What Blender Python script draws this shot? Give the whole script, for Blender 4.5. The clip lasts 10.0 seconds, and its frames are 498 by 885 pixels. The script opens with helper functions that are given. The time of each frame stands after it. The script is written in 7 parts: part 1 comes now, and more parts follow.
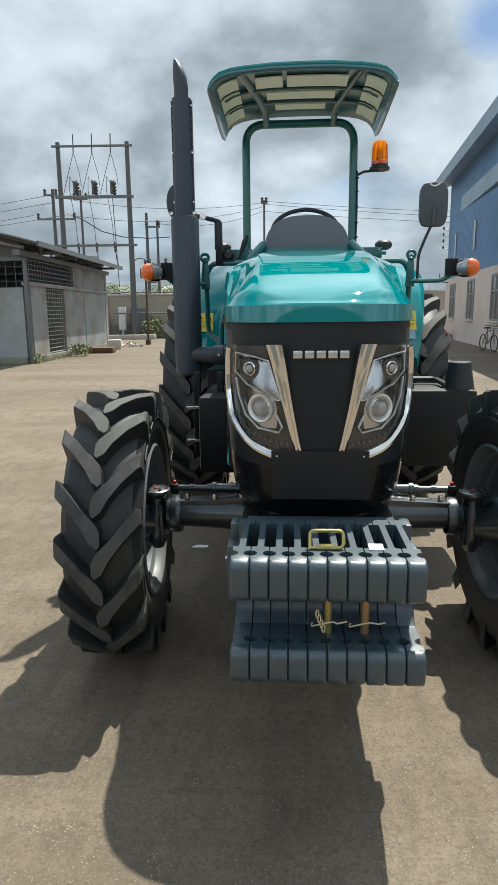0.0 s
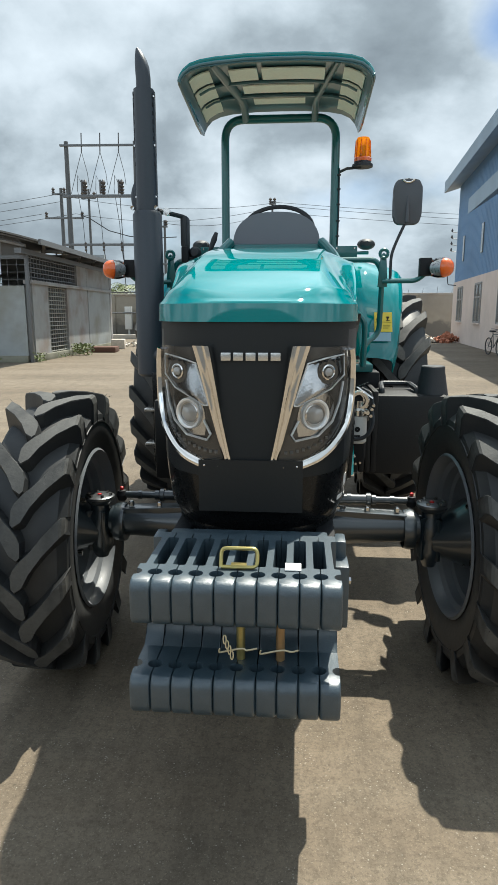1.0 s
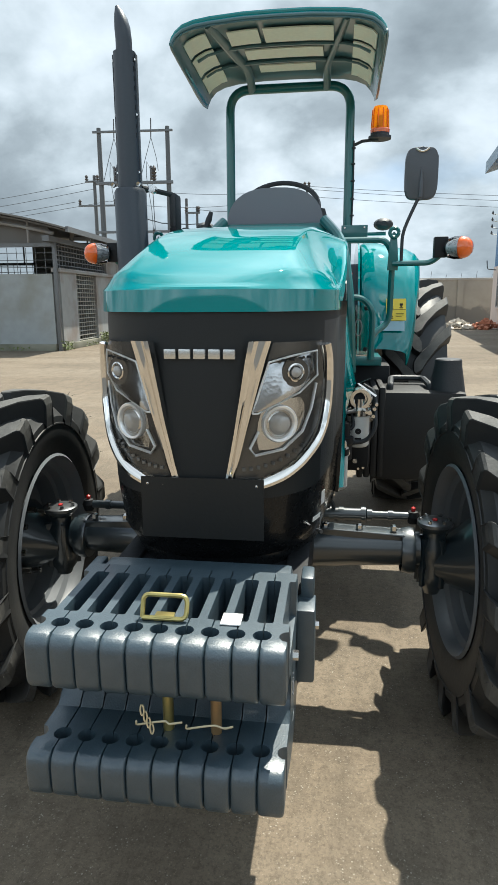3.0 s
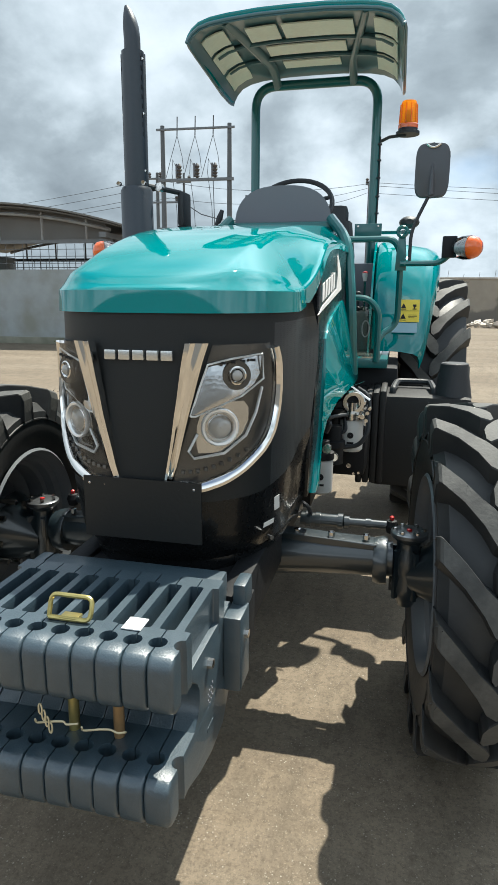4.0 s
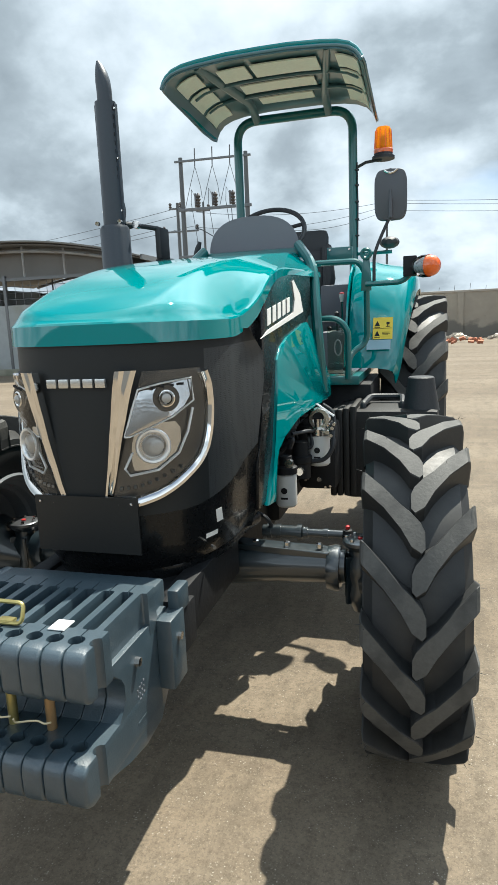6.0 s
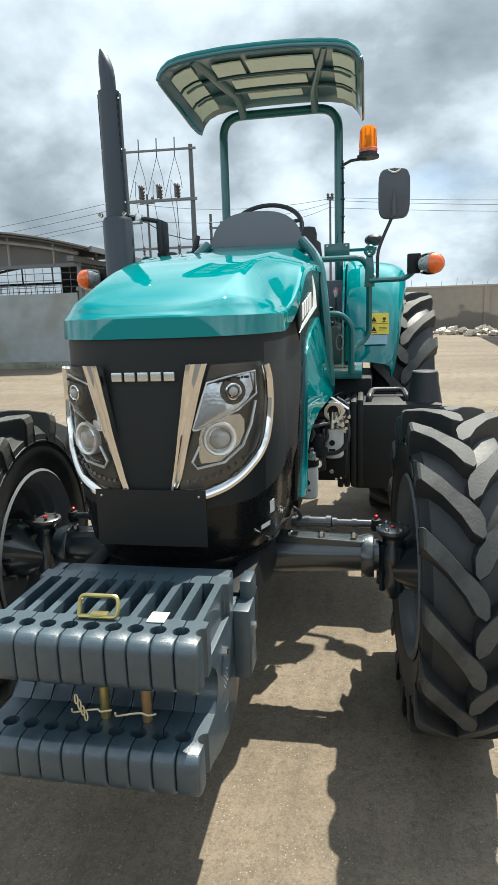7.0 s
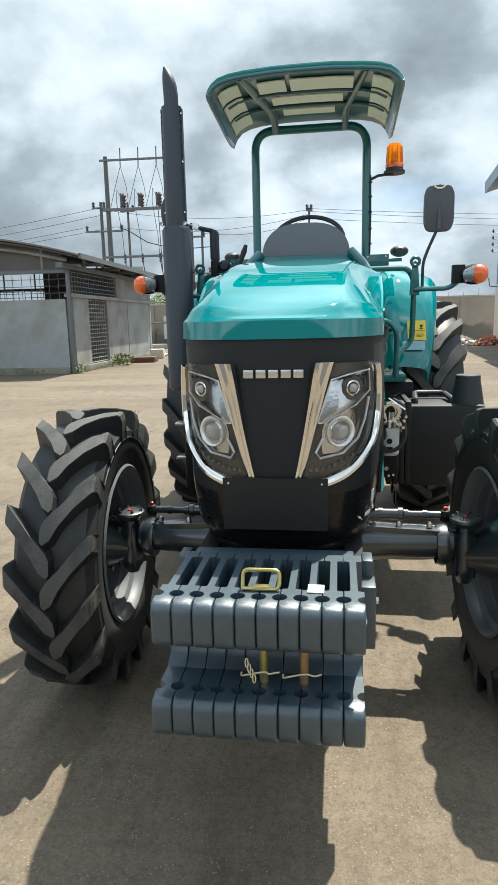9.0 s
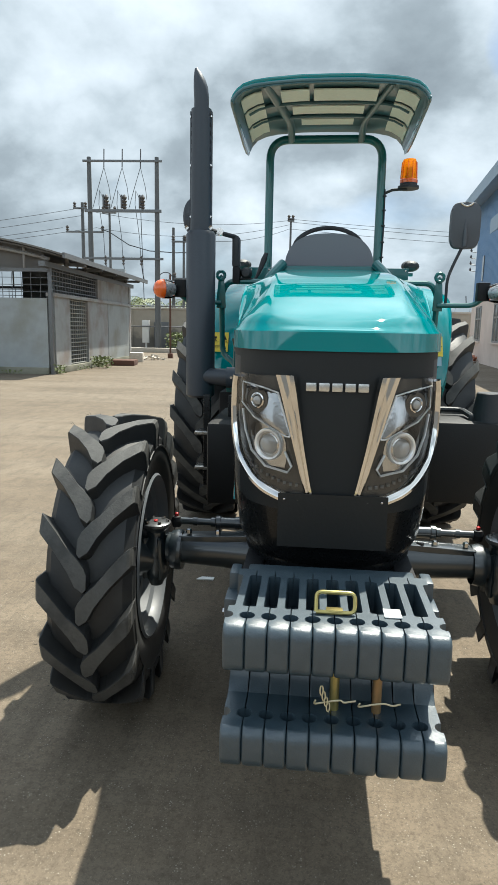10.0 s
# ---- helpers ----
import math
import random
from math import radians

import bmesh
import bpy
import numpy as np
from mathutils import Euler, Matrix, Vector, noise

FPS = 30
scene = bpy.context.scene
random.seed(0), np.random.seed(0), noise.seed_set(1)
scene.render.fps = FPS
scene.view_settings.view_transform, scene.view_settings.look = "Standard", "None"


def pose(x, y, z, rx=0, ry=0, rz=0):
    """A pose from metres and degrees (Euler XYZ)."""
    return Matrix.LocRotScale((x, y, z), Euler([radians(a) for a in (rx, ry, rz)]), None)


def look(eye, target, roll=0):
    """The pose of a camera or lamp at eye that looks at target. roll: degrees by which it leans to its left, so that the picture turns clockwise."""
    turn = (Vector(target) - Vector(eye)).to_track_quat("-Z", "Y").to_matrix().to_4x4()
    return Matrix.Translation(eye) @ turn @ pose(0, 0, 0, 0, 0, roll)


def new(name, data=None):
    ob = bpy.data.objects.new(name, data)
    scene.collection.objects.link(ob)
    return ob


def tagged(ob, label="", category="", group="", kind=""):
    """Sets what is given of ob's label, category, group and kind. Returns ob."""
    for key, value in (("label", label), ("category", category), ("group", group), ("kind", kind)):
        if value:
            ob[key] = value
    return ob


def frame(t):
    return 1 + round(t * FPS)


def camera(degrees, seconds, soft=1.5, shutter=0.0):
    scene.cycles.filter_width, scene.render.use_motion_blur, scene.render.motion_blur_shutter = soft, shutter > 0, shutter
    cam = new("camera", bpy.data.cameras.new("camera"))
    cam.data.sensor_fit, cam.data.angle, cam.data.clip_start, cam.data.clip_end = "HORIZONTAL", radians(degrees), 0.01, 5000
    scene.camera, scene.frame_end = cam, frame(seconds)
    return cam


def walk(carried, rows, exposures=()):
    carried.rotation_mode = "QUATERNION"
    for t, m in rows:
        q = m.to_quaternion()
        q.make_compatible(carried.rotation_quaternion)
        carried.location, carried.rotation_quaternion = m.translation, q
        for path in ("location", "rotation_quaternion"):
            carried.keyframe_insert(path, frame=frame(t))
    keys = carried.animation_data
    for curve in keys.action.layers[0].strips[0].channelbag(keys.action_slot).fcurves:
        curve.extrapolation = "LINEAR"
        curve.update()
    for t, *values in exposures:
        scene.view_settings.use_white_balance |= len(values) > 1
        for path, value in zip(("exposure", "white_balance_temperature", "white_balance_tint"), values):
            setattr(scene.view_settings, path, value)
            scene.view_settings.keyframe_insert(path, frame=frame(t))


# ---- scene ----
cam = camera(43.2, 10.0, 1.0)
ROWS = [
    (0.0, (-0.0033, -0.0022, 1.5564), (-0.1389, 1.9518, 1.1522), -0.63),
    (0.5, (0.1364, 0.1053, 1.5500), (-0.0115, 2.0600, 1.1537), -1.54),
    (1.0, (0.2640, 0.1685, 1.5480), (0.1006, 2.1211, 1.1468), -0.00),
    (1.5, (0.4150, 0.2072, 1.5585), (0.0935, 2.1389, 1.1518), 0.46),
    (2.0, (0.4680, 0.2759, 1.5426), (0.1227, 2.2017, 1.1279), -1.61),
    (2.2, (0.4632, 0.3297, 1.5382), (0.1322, 2.2559, 1.1138), -1.65),
    (3.3, (0.4755, 0.6156, 1.5531), (0.2128, 2.5489, 1.1130), -0.27),
    (3.5, (0.5320, 0.6394, 1.5463), (0.2738, 2.5736, 1.1081), -0.62),
    (4.0, (0.7800, 0.6383, 1.5632), (0.3278, 2.5340, 1.1141), 0.38),
    (4.5, (0.9869, 0.5956, 1.5590), (0.4727, 2.4838, 1.1460), -0.42),
    (5.0, (1.0617, 0.5796, 1.5563), (0.5428, 2.4732, 1.1755), -1.15),
    (5.5, (1.1094, 0.5760, 1.5751), (0.5495, 2.4582, 1.1960), -2.14),
    (5.7, (1.1308, 0.5728, 1.5732), (0.5371, 2.4454, 1.1977), -2.50),
    (6.8, (0.8484, 0.5042, 1.5828), (0.4781, 2.4277, 1.1790), -2.00),
    (7.0, (0.7522, 0.4512, 1.5852), (0.3784, 2.3742, 1.1822), -1.93),
    (7.5, (0.5428, 0.3859, 1.5824), (0.0770, 2.2861, 1.1674), -3.18),
    (8.0, (0.4669, 0.3078, 1.5722), (0.0116, 2.2105, 1.1571), -1.24),
    (8.5, (0.4433, 0.2072, 1.5771), (0.0263, 2.1220, 1.1776), -2.47),
    (9.0, (0.3151, 0.1982, 1.5803), (0.0251, 2.1404, 1.2011), -1.38),
    (9.5, (0.1346, 0.2234, 1.5767), (-0.0497, 2.1818, 1.2153), -0.70),
    (10.0, (0.0248, 0.2399, 1.5876), (-0.1734, 2.1978, 1.2308), 1.05),
]
walk(cam, [(t, look(eye, target, roll)) for t, eye, target, roll in ROWS],
     exposures=[(0.0, 0.60, 5850, 5), (1.5, 0.78, 5850, 5), (3.5, 0.86, 5850, 5), (5.5, 0.95, 5850, 5), (8.5, 0.96, 5850, 5), (10.0, 0.82, 5850, 5)])

# ---- sky and sun ----
SUN = Vector((0.218, 0.495, 1.0)).normalized()
elev = math.asin(SUN.z)
azim = math.atan2(SUN.x, SUN.y)
lamp = bpy.data.lights.new("sun", "SUN")
lamp.energy, lamp.angle, lamp.color = 5.0, radians(0.55), (1.0, 0.88, 0.71)
sun = new("sun", lamp)
sun.matrix_world = look((20, 60, 80), Vector((20, 60, 80)) - SUN)


def build_world():
    w = bpy.data.worlds.new("sky")
    scene.world = w
    w.use_nodes = True
    nt = w.node_tree
    nt.nodes.clear()
    n, l = nt.nodes.new, nt.links.new
    sky = n("ShaderNodeTexSky")
    sky.sky_type, sky.sun_disc = "NISHITA", False
    sky.sun_elevation, sky.sun_rotation = elev, azim
    co = n("ShaderNodeTexCoord")
    sep = n("ShaderNodeSeparateXYZ")
    l(co.outputs["Generated"], sep.inputs[0])
    up = n("ShaderNodeMath"); up.operation = "MAXIMUM"; up.inputs[1].default_value = 0.0
    l(sep.outputs["Z"], up.inputs[0])
    add = n("ShaderNodeMath"); add.operation = "ADD"; add.inputs[1].default_value = 0.62
    l(up.outputs[0], add.inputs[0])
    div = n("ShaderNodeVectorMath"); div.operation = "DIVIDE"
    comb = n("ShaderNodeCombineXYZ")
    for k in range(3):
        l(add.outputs[0], comb.inputs[k])
    l(co.outputs["Generated"], div.inputs[0])
    l(comb.outputs[0], div.inputs[1])
    big = n("ShaderNodeTexNoise")
    big.inputs["Scale"].default_value, big.inputs["Detail"].default_value, big.inputs["Roughness"].default_value = 1.7, 7, 0.5
    big.inputs["Distortion"].default_value = 0.25
    l(div.outputs[0], big.inputs["Vector"])
    small = n("ShaderNodeTexNoise")
    small.inputs["Scale"].default_value, small.inputs["Detail"].default_value, small.inputs["Roughness"].default_value = 2.2, 14, 0.55
    small.inputs["Distortion"].default_value = 0.15
    shift = n("ShaderNodeVectorMath"); shift.operation = "ADD"; shift.inputs[1].default_value = (7.3, 2.1, 4.4)
    l(div.outputs[0], shift.inputs[0])
    l(shift.outputs[0], small.inputs["Vector"])

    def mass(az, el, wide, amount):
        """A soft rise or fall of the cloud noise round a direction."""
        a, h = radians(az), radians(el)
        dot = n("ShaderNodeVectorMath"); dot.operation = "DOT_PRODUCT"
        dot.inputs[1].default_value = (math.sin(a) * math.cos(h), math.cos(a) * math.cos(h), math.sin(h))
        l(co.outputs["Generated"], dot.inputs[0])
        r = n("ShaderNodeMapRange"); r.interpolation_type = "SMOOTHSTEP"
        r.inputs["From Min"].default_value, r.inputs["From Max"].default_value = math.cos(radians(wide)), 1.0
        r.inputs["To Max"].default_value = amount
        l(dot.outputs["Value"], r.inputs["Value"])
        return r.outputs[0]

    def total(first, *others):
        for o in others:
            s = n("ShaderNodeMath"); s.operation = "ADD"
            l(first, s.inputs[0]); l(o, s.inputs[1])
            first = s.outputs[0]
        return first

    # the cloud deck breaks up overhead, where the sun shines through
    high = n("ShaderNodeMapRange")
    high.inputs["From Min"].default_value, high.inputs["From Max"].default_value = 0.48, 0.80
    high.inputs["To Max"].default_value = -0.08
    l(sep.outputs["Z"], high.inputs["Value"])
    cover = n("ShaderNodeValToRGB")
    cover.color_ramp.elements[0].position, cover.color_ramp.elements[1].position = 0.26, 0.40
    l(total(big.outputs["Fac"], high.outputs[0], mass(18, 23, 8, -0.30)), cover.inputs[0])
    tone = n("ShaderNodeValToRGB")
    e = tone.color_ramp.elements
    e[0].position, e[0].color = 0.30, (0.20, 0.222, 0.235, 1)
    e[1].position, e[1].color = 0.64, (0.665, 0.685, 0.69, 1)
    for at, c in ((0.41, (0.295, 0.322, 0.335, 1)), (0.48, (0.425, 0.455, 0.467, 1)), (0.54, (0.53, 0.555, 0.565, 1))):
        e.new(at).color = c
    puff = n("ShaderNodeTexNoise")
    puff.inputs["Scale"].default_value, puff.inputs["Detail"].default_value, puff.inputs["Roughness"].default_value = 3.6, 10, 0.52
    l(div.outputs[0], puff.inputs["Vector"])
    mid = n("ShaderNodeMath"); mid.operation = "SUBTRACT"; mid.inputs[1].default_value = 0.5
    l(puff.outputs["Fac"], mid.inputs[0])
    fold = n("ShaderNodeMath"); fold.operation = "ABSOLUTE"
    l(mid.outputs[0], fold.inputs[0])
    crest = n("ShaderNodeMath"); crest.operation = "MULTIPLY_ADD"; crest.inputs[1].default_value, crest.inputs[2].default_value = 0.50, -0.042
    l(fold.outputs[0], crest.inputs[0])
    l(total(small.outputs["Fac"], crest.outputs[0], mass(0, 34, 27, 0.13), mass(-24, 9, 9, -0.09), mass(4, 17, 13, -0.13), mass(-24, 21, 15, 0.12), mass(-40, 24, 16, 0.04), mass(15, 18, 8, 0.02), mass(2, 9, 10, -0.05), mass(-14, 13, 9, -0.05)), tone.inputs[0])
    dim = n("ShaderNodeVectorMath"); dim.operation = "SCALE"; dim.inputs["Scale"].default_value = 0.075
    l(sky.outputs[0], dim.inputs[0])
    mix = n("ShaderNodeMix"); mix.data_type = "RGBA"
    l(cover.outputs["Color"], mix.inputs["Factor"])
    l(dim.outputs[0], mix.inputs["A"])
    l(tone.outputs["Color"], mix.inputs["B"])
    bg = n("ShaderNodeBackground")
    bg.inputs["Strength"].default_value = 0.88
    # thin cloud glows round the sun
    glow = n("ShaderNodeVectorMath"); glow.operation = "DOT_PRODUCT"; glow.inputs[1].default_value = SUN
    l(co.outputs["Generated"], glow.inputs[0])
    near = n("ShaderNodeMapRange"); near.interpolation_type = "SMOOTHSTEP"
    near.inputs["From Min"].default_value, near.inputs["From Max"].default_value = math.cos(radians(36)), math.cos(radians(6))
    near.inputs["To Min"].default_value, near.inputs["To Max"].default_value = 1.0, 3.4
    l(glow.outputs["Value"], near.inputs["Value"])
    # clouds opposite the sun, out of view, are brightened as added front fill
    facing = n("ShaderNodeMapRange"); facing.interpolation_type = "SMOOTHSTEP"
    facing.inputs["From Min"].default_value, facing.inputs["From Max"].default_value = 0.0, -1.0
    facing.inputs["To Min"].default_value, facing.inputs["To Max"].default_value = 1.0, 1.65
    l(sep.outputs["Y"], facing.inputs["Value"])
    both = n("ShaderNodeMath"); both.operation = "MULTIPLY"
    l(near.outputs[0], both.inputs[0]); l(facing.outputs[0], both.inputs[1])
    lift = n("ShaderNodeVectorMath"); lift.operation = "SCALE"
    l(mix.outputs["Result"], lift.inputs[0]); l(both.outputs[0], lift.inputs["Scale"])
    l(lift.outputs[0], bg.inputs["Color"])
    out = n("ShaderNodeOutputWorld")
    l(bg.outputs[0], out.inputs["Surface"])


build_world()


# ---- materials ----
def mat(name, color, rough=0.5, metal=0.0, grain=0.0, scale=30.0, stain=0.0, stain_scale=3.0, stain_color=None,
        bump=0.0, coat=0.0, emit=None, spec=0.5):
    """A principled material with two scales of variation and fine relief."""
    m = bpy.data.materials.new(name)
    m.use_nodes = True
    nt = m.node_tree
    b = nt.nodes["Principled BSDF"]
    n, l = nt.nodes.new, nt.links.new
    b.inputs["Roughness"].default_value, b.inputs["Metallic"].default_value = rough, metal
    b.inputs["Coat Weight"].default_value, b.inputs["Coat Roughness"].default_value = coat, 0.03
    b.inputs["Specular IOR Level"].default_value = spec
    b.inputs["Base Color"].default_value = (*color, 1)
    if emit:
        b.inputs["Emission Color"].default_value, b.inputs["Emission Strength"].default_value = (*emit[:3], 1), emit[3]
    if grain or stain or bump:
        co = n("ShaderNodeTexCoord")
        fine = n("ShaderNodeTexNoise")
        fine.inputs["Scale"].default_value, fine.inputs["Detail"].default_value = scale, 6
        l(co.outputs["Object"], fine.inputs["Vector"])
        base = n("ShaderNodeMix"); base.data_type = "RGBA"
        base.inputs["A"].default_value = (*[c * (1 - grain) for c in color], 1)
        base.inputs["B"].default_value = (*[min(1, c * (1 + grain)) for c in color], 1)
        l(fine.outputs["Fac"], base.inputs["Factor"])
        last = base.outputs["Result"]
        if stain:
            wide = n("ShaderNodeTexNoise")
            wide.inputs["Scale"].default_value, wide.inputs["Detail"].default_value = stain_scale, 8
            l(co.outputs["Object"], wide.inputs["Vector"])
            ramp = n("ShaderNodeMapRange")
            ramp.inputs["From Min"].default_value, ramp.inputs["From Max"].default_value = 0.45, 0.68
            ramp.inputs["To Max"].default_value = stain
            l(wide.outputs["Fac"], ramp.inputs["Value"])
            over = n("ShaderNodeMix"); over.data_type = "RGBA"
            over.inputs["B"].default_value = (*(stain_color or [c * 0.5 for c in color]), 1)
            l(ramp.outputs[0], over.inputs["Factor"])
            l(last, over.inputs["A"])
            last = over.outputs["Result"]
        l(last, b.inputs["Base Color"])
        if bump:
            bp = n("ShaderNodeBump")
            bp.inputs["Strength"].default_value, bp.inputs["Distance"].default_value = bump, 0.01
            l(fine.outputs["Fac"], bp.inputs["Height"])
            l(bp.outputs[0], b.inputs["Normal"])
        if rough > 0.15:
            rr = n("ShaderNodeMapRange")
            rr.inputs["To Min"].default_value, rr.inputs["To Max"].default_value = rough * 0.85, min(1, rough * 1.15)
            l(fine.outputs["Fac"], rr.inputs["Value"])
            l(rr.outputs[0], b.inputs["Roughness"])
    return m


def glass_mat(name, tint=(1, 1, 1), gloss=0.06):
    m = bpy.data.materials.new(name)
    m.use_nodes = True
    nt = m.node_tree
    nt.nodes.clear()
    n, l = nt.nodes.new, nt.links.new
    clear = n("ShaderNodeBsdfTransparent"); clear.inputs[0].default_value = (*tint, 1)
    shine = n("ShaderNodeBsdfGlossy"); shine.inputs["Roughness"].default_value = 0.02
    fr = n("ShaderNodeFresnel"); fr.inputs[0].default_value = 1.45
    mx = n("ShaderNodeMixShader")
    l(fr.outputs[0], mx.inputs[0]); l(clear.outputs[0], mx.inputs[1]); l(shine.outputs[0], mx.inputs[2])
    out = n("ShaderNodeOutputMaterial")
    l(mx.outputs[0], out.inputs[0])
    return m


def facet_mat():
    """A bright reflector pressed into small facets."""
    m = bpy.data.materials.new("faceted_reflector")
    m.use_nodes = True
    nt = m.node_tree
    bs = nt.nodes["Principled BSDF"]
    bs.inputs["Metallic"].default_value, bs.inputs["Roughness"].default_value = 1.0, 0.12
    bs.inputs["Base Color"].default_value = (0.50, 0.51, 0.52, 1)
    n, l = nt.nodes.new, nt.links.new
    co, vo, bp = n("ShaderNodeTexCoord"), n("ShaderNodeTexVoronoi"), n("ShaderNodeBump")
    vo.inputs["Scale"].default_value = 95
    bp.inputs["Strength"].default_value, bp.inputs["Distance"].default_value = 0.02, 0.006
    l(co.outputs["Object"], vo.inputs["Vector"]); l(vo.outputs["Distance"], bp.inputs["Height"]); l(bp.outputs[0], bs.inputs["Normal"])
    return m


def amber_mat():
    """Orange plastic that lets light through."""
    m = bpy.data.materials.new("amber_plastic")
    m.use_nodes = True
    nt = m.node_tree
    bs = nt.nodes["Principled BSDF"]
    n, l = nt.nodes.new, nt.links.new
    bs.inputs["Base Color"].default_value, bs.inputs["Roughness"].default_value = (0.90, 0.38, 0.015, 1), 0.12
    tr, mx = n("ShaderNodeBsdfTranslucent"), n("ShaderNodeMixShader")
    tr.inputs[0].default_value, mx.inputs[0].default_value = (1.0, 0.55, 0.03, 1), 0.5
    see, both = n("ShaderNodeBsdfTransparent"), n("ShaderNodeMixShader")
    see.inputs[0].default_value, both.inputs[0].default_value = (1.0, 0.52, 0.04, 1), 0.45
    l(bs.outputs[0], mx.inputs[1]); l(tr.outputs[0], mx.inputs[2])
    l(mx.outputs[0], both.inputs[1]); l(see.outputs[0], both.inputs[2])
    l(both.outputs[0], nt.nodes["Material Output"].inputs[0])
    return m


def mesh_mat():
    """Black sheet pierced with small round holes."""
    m = bpy.data.materials.new("black_perforated_mesh")
    m.use_nodes = True
    nt = m.node_tree
    bs = nt.nodes["Principled BSDF"]
    n, l = nt.nodes.new, nt.links.new
    co, vo, rp, mx, bp = n("ShaderNodeTexCoord"), n("ShaderNodeTexVoronoi"), n("ShaderNodeMapRange"), n("ShaderNodeMix"), n("ShaderNodeBump")
    vo.inputs["Scale"].default_value, vo.inputs["Randomness"].default_value = 165, 0.25
    rp.inputs["From Min"].default_value, rp.inputs["From Max"].default_value = 0.28, 0.36
    mx.data_type = "RGBA"
    mx.inputs["A"].default_value, mx.inputs["B"].default_value = (0.006, 0.006, 0.007, 1), (0.034, 0.039, 0.042, 1)
    bs.inputs["Roughness"].default_value = 0.38
    bp.inputs["Strength"].default_value, bp.inputs["Distance"].default_value = 0.5, 0.003
    l(co.outputs["Object"], vo.inputs["Vector"]); l(vo.outputs["Distance"], rp.inputs["Value"])
    l(rp.outputs[0], mx.inputs["Factor"]); l(mx.outputs["Result"], bs.inputs["Base Color"])
    l(rp.outputs[0], bp.inputs["Height"]); l(bp.outputs[0], bs.inputs["Normal"])
    return m


def wall_mat():
    """Rendered wall, darkened by rising damp with a ragged edge."""
    m = mat("damp_wall", (0.36, 0.325, 0.265), 0.9, grain=0.15, scale=3, stain=0.5, stain_scale=0.5, stain_color=(0.27, 0.24, 0.20), bump=0.3)
    nt = m.node_tree
    bs = nt.nodes["Principled BSDF"]
    n, l = nt.nodes.new, nt.links.new
    old = bs.inputs["Base Color"].links[0].from_socket
    co, sep, no = n("ShaderNodeTexCoord"), n("ShaderNodeSeparateXYZ"), n("ShaderNodeTexNoise")
    no.inputs["Scale"].default_value, no.inputs["Detail"].default_value = 0.55, 8
    l(co.outputs["Object"], sep.inputs[0]); l(co.outputs["Object"], no.inputs["Vector"])
    h = n("ShaderNodeMath"); h.operation = "MULTIPLY_ADD"; h.inputs[1].default_value, h.inputs[2].default_value = 3.4, -0.55
    l(no.outputs["Fac"], h.inputs[0])
    d = n("ShaderNodeMath"); d.operation = "SUBTRACT"
    l(h.outputs[0], d.inputs[0]); l(sep.outputs["Z"], d.inputs[1])
    r = n("ShaderNodeMapRange"); r.inputs["From Min"].default_value, r.inputs["From Max"].default_value = -0.1, 0.15
    r.inputs["To Max"].default_value = 0.75
    l(d.outputs[0], r.inputs["Value"])
    x = n("ShaderNodeMix"); x.data_type = "RGBA"; x.inputs["B"].default_value = (0.13, 0.125, 0.115, 1)
    l(r.outputs[0], x.inputs["Factor"]); l(old, x.inputs["A"]); l(x.outputs["Result"], bs.inputs["Base Color"])
    return m


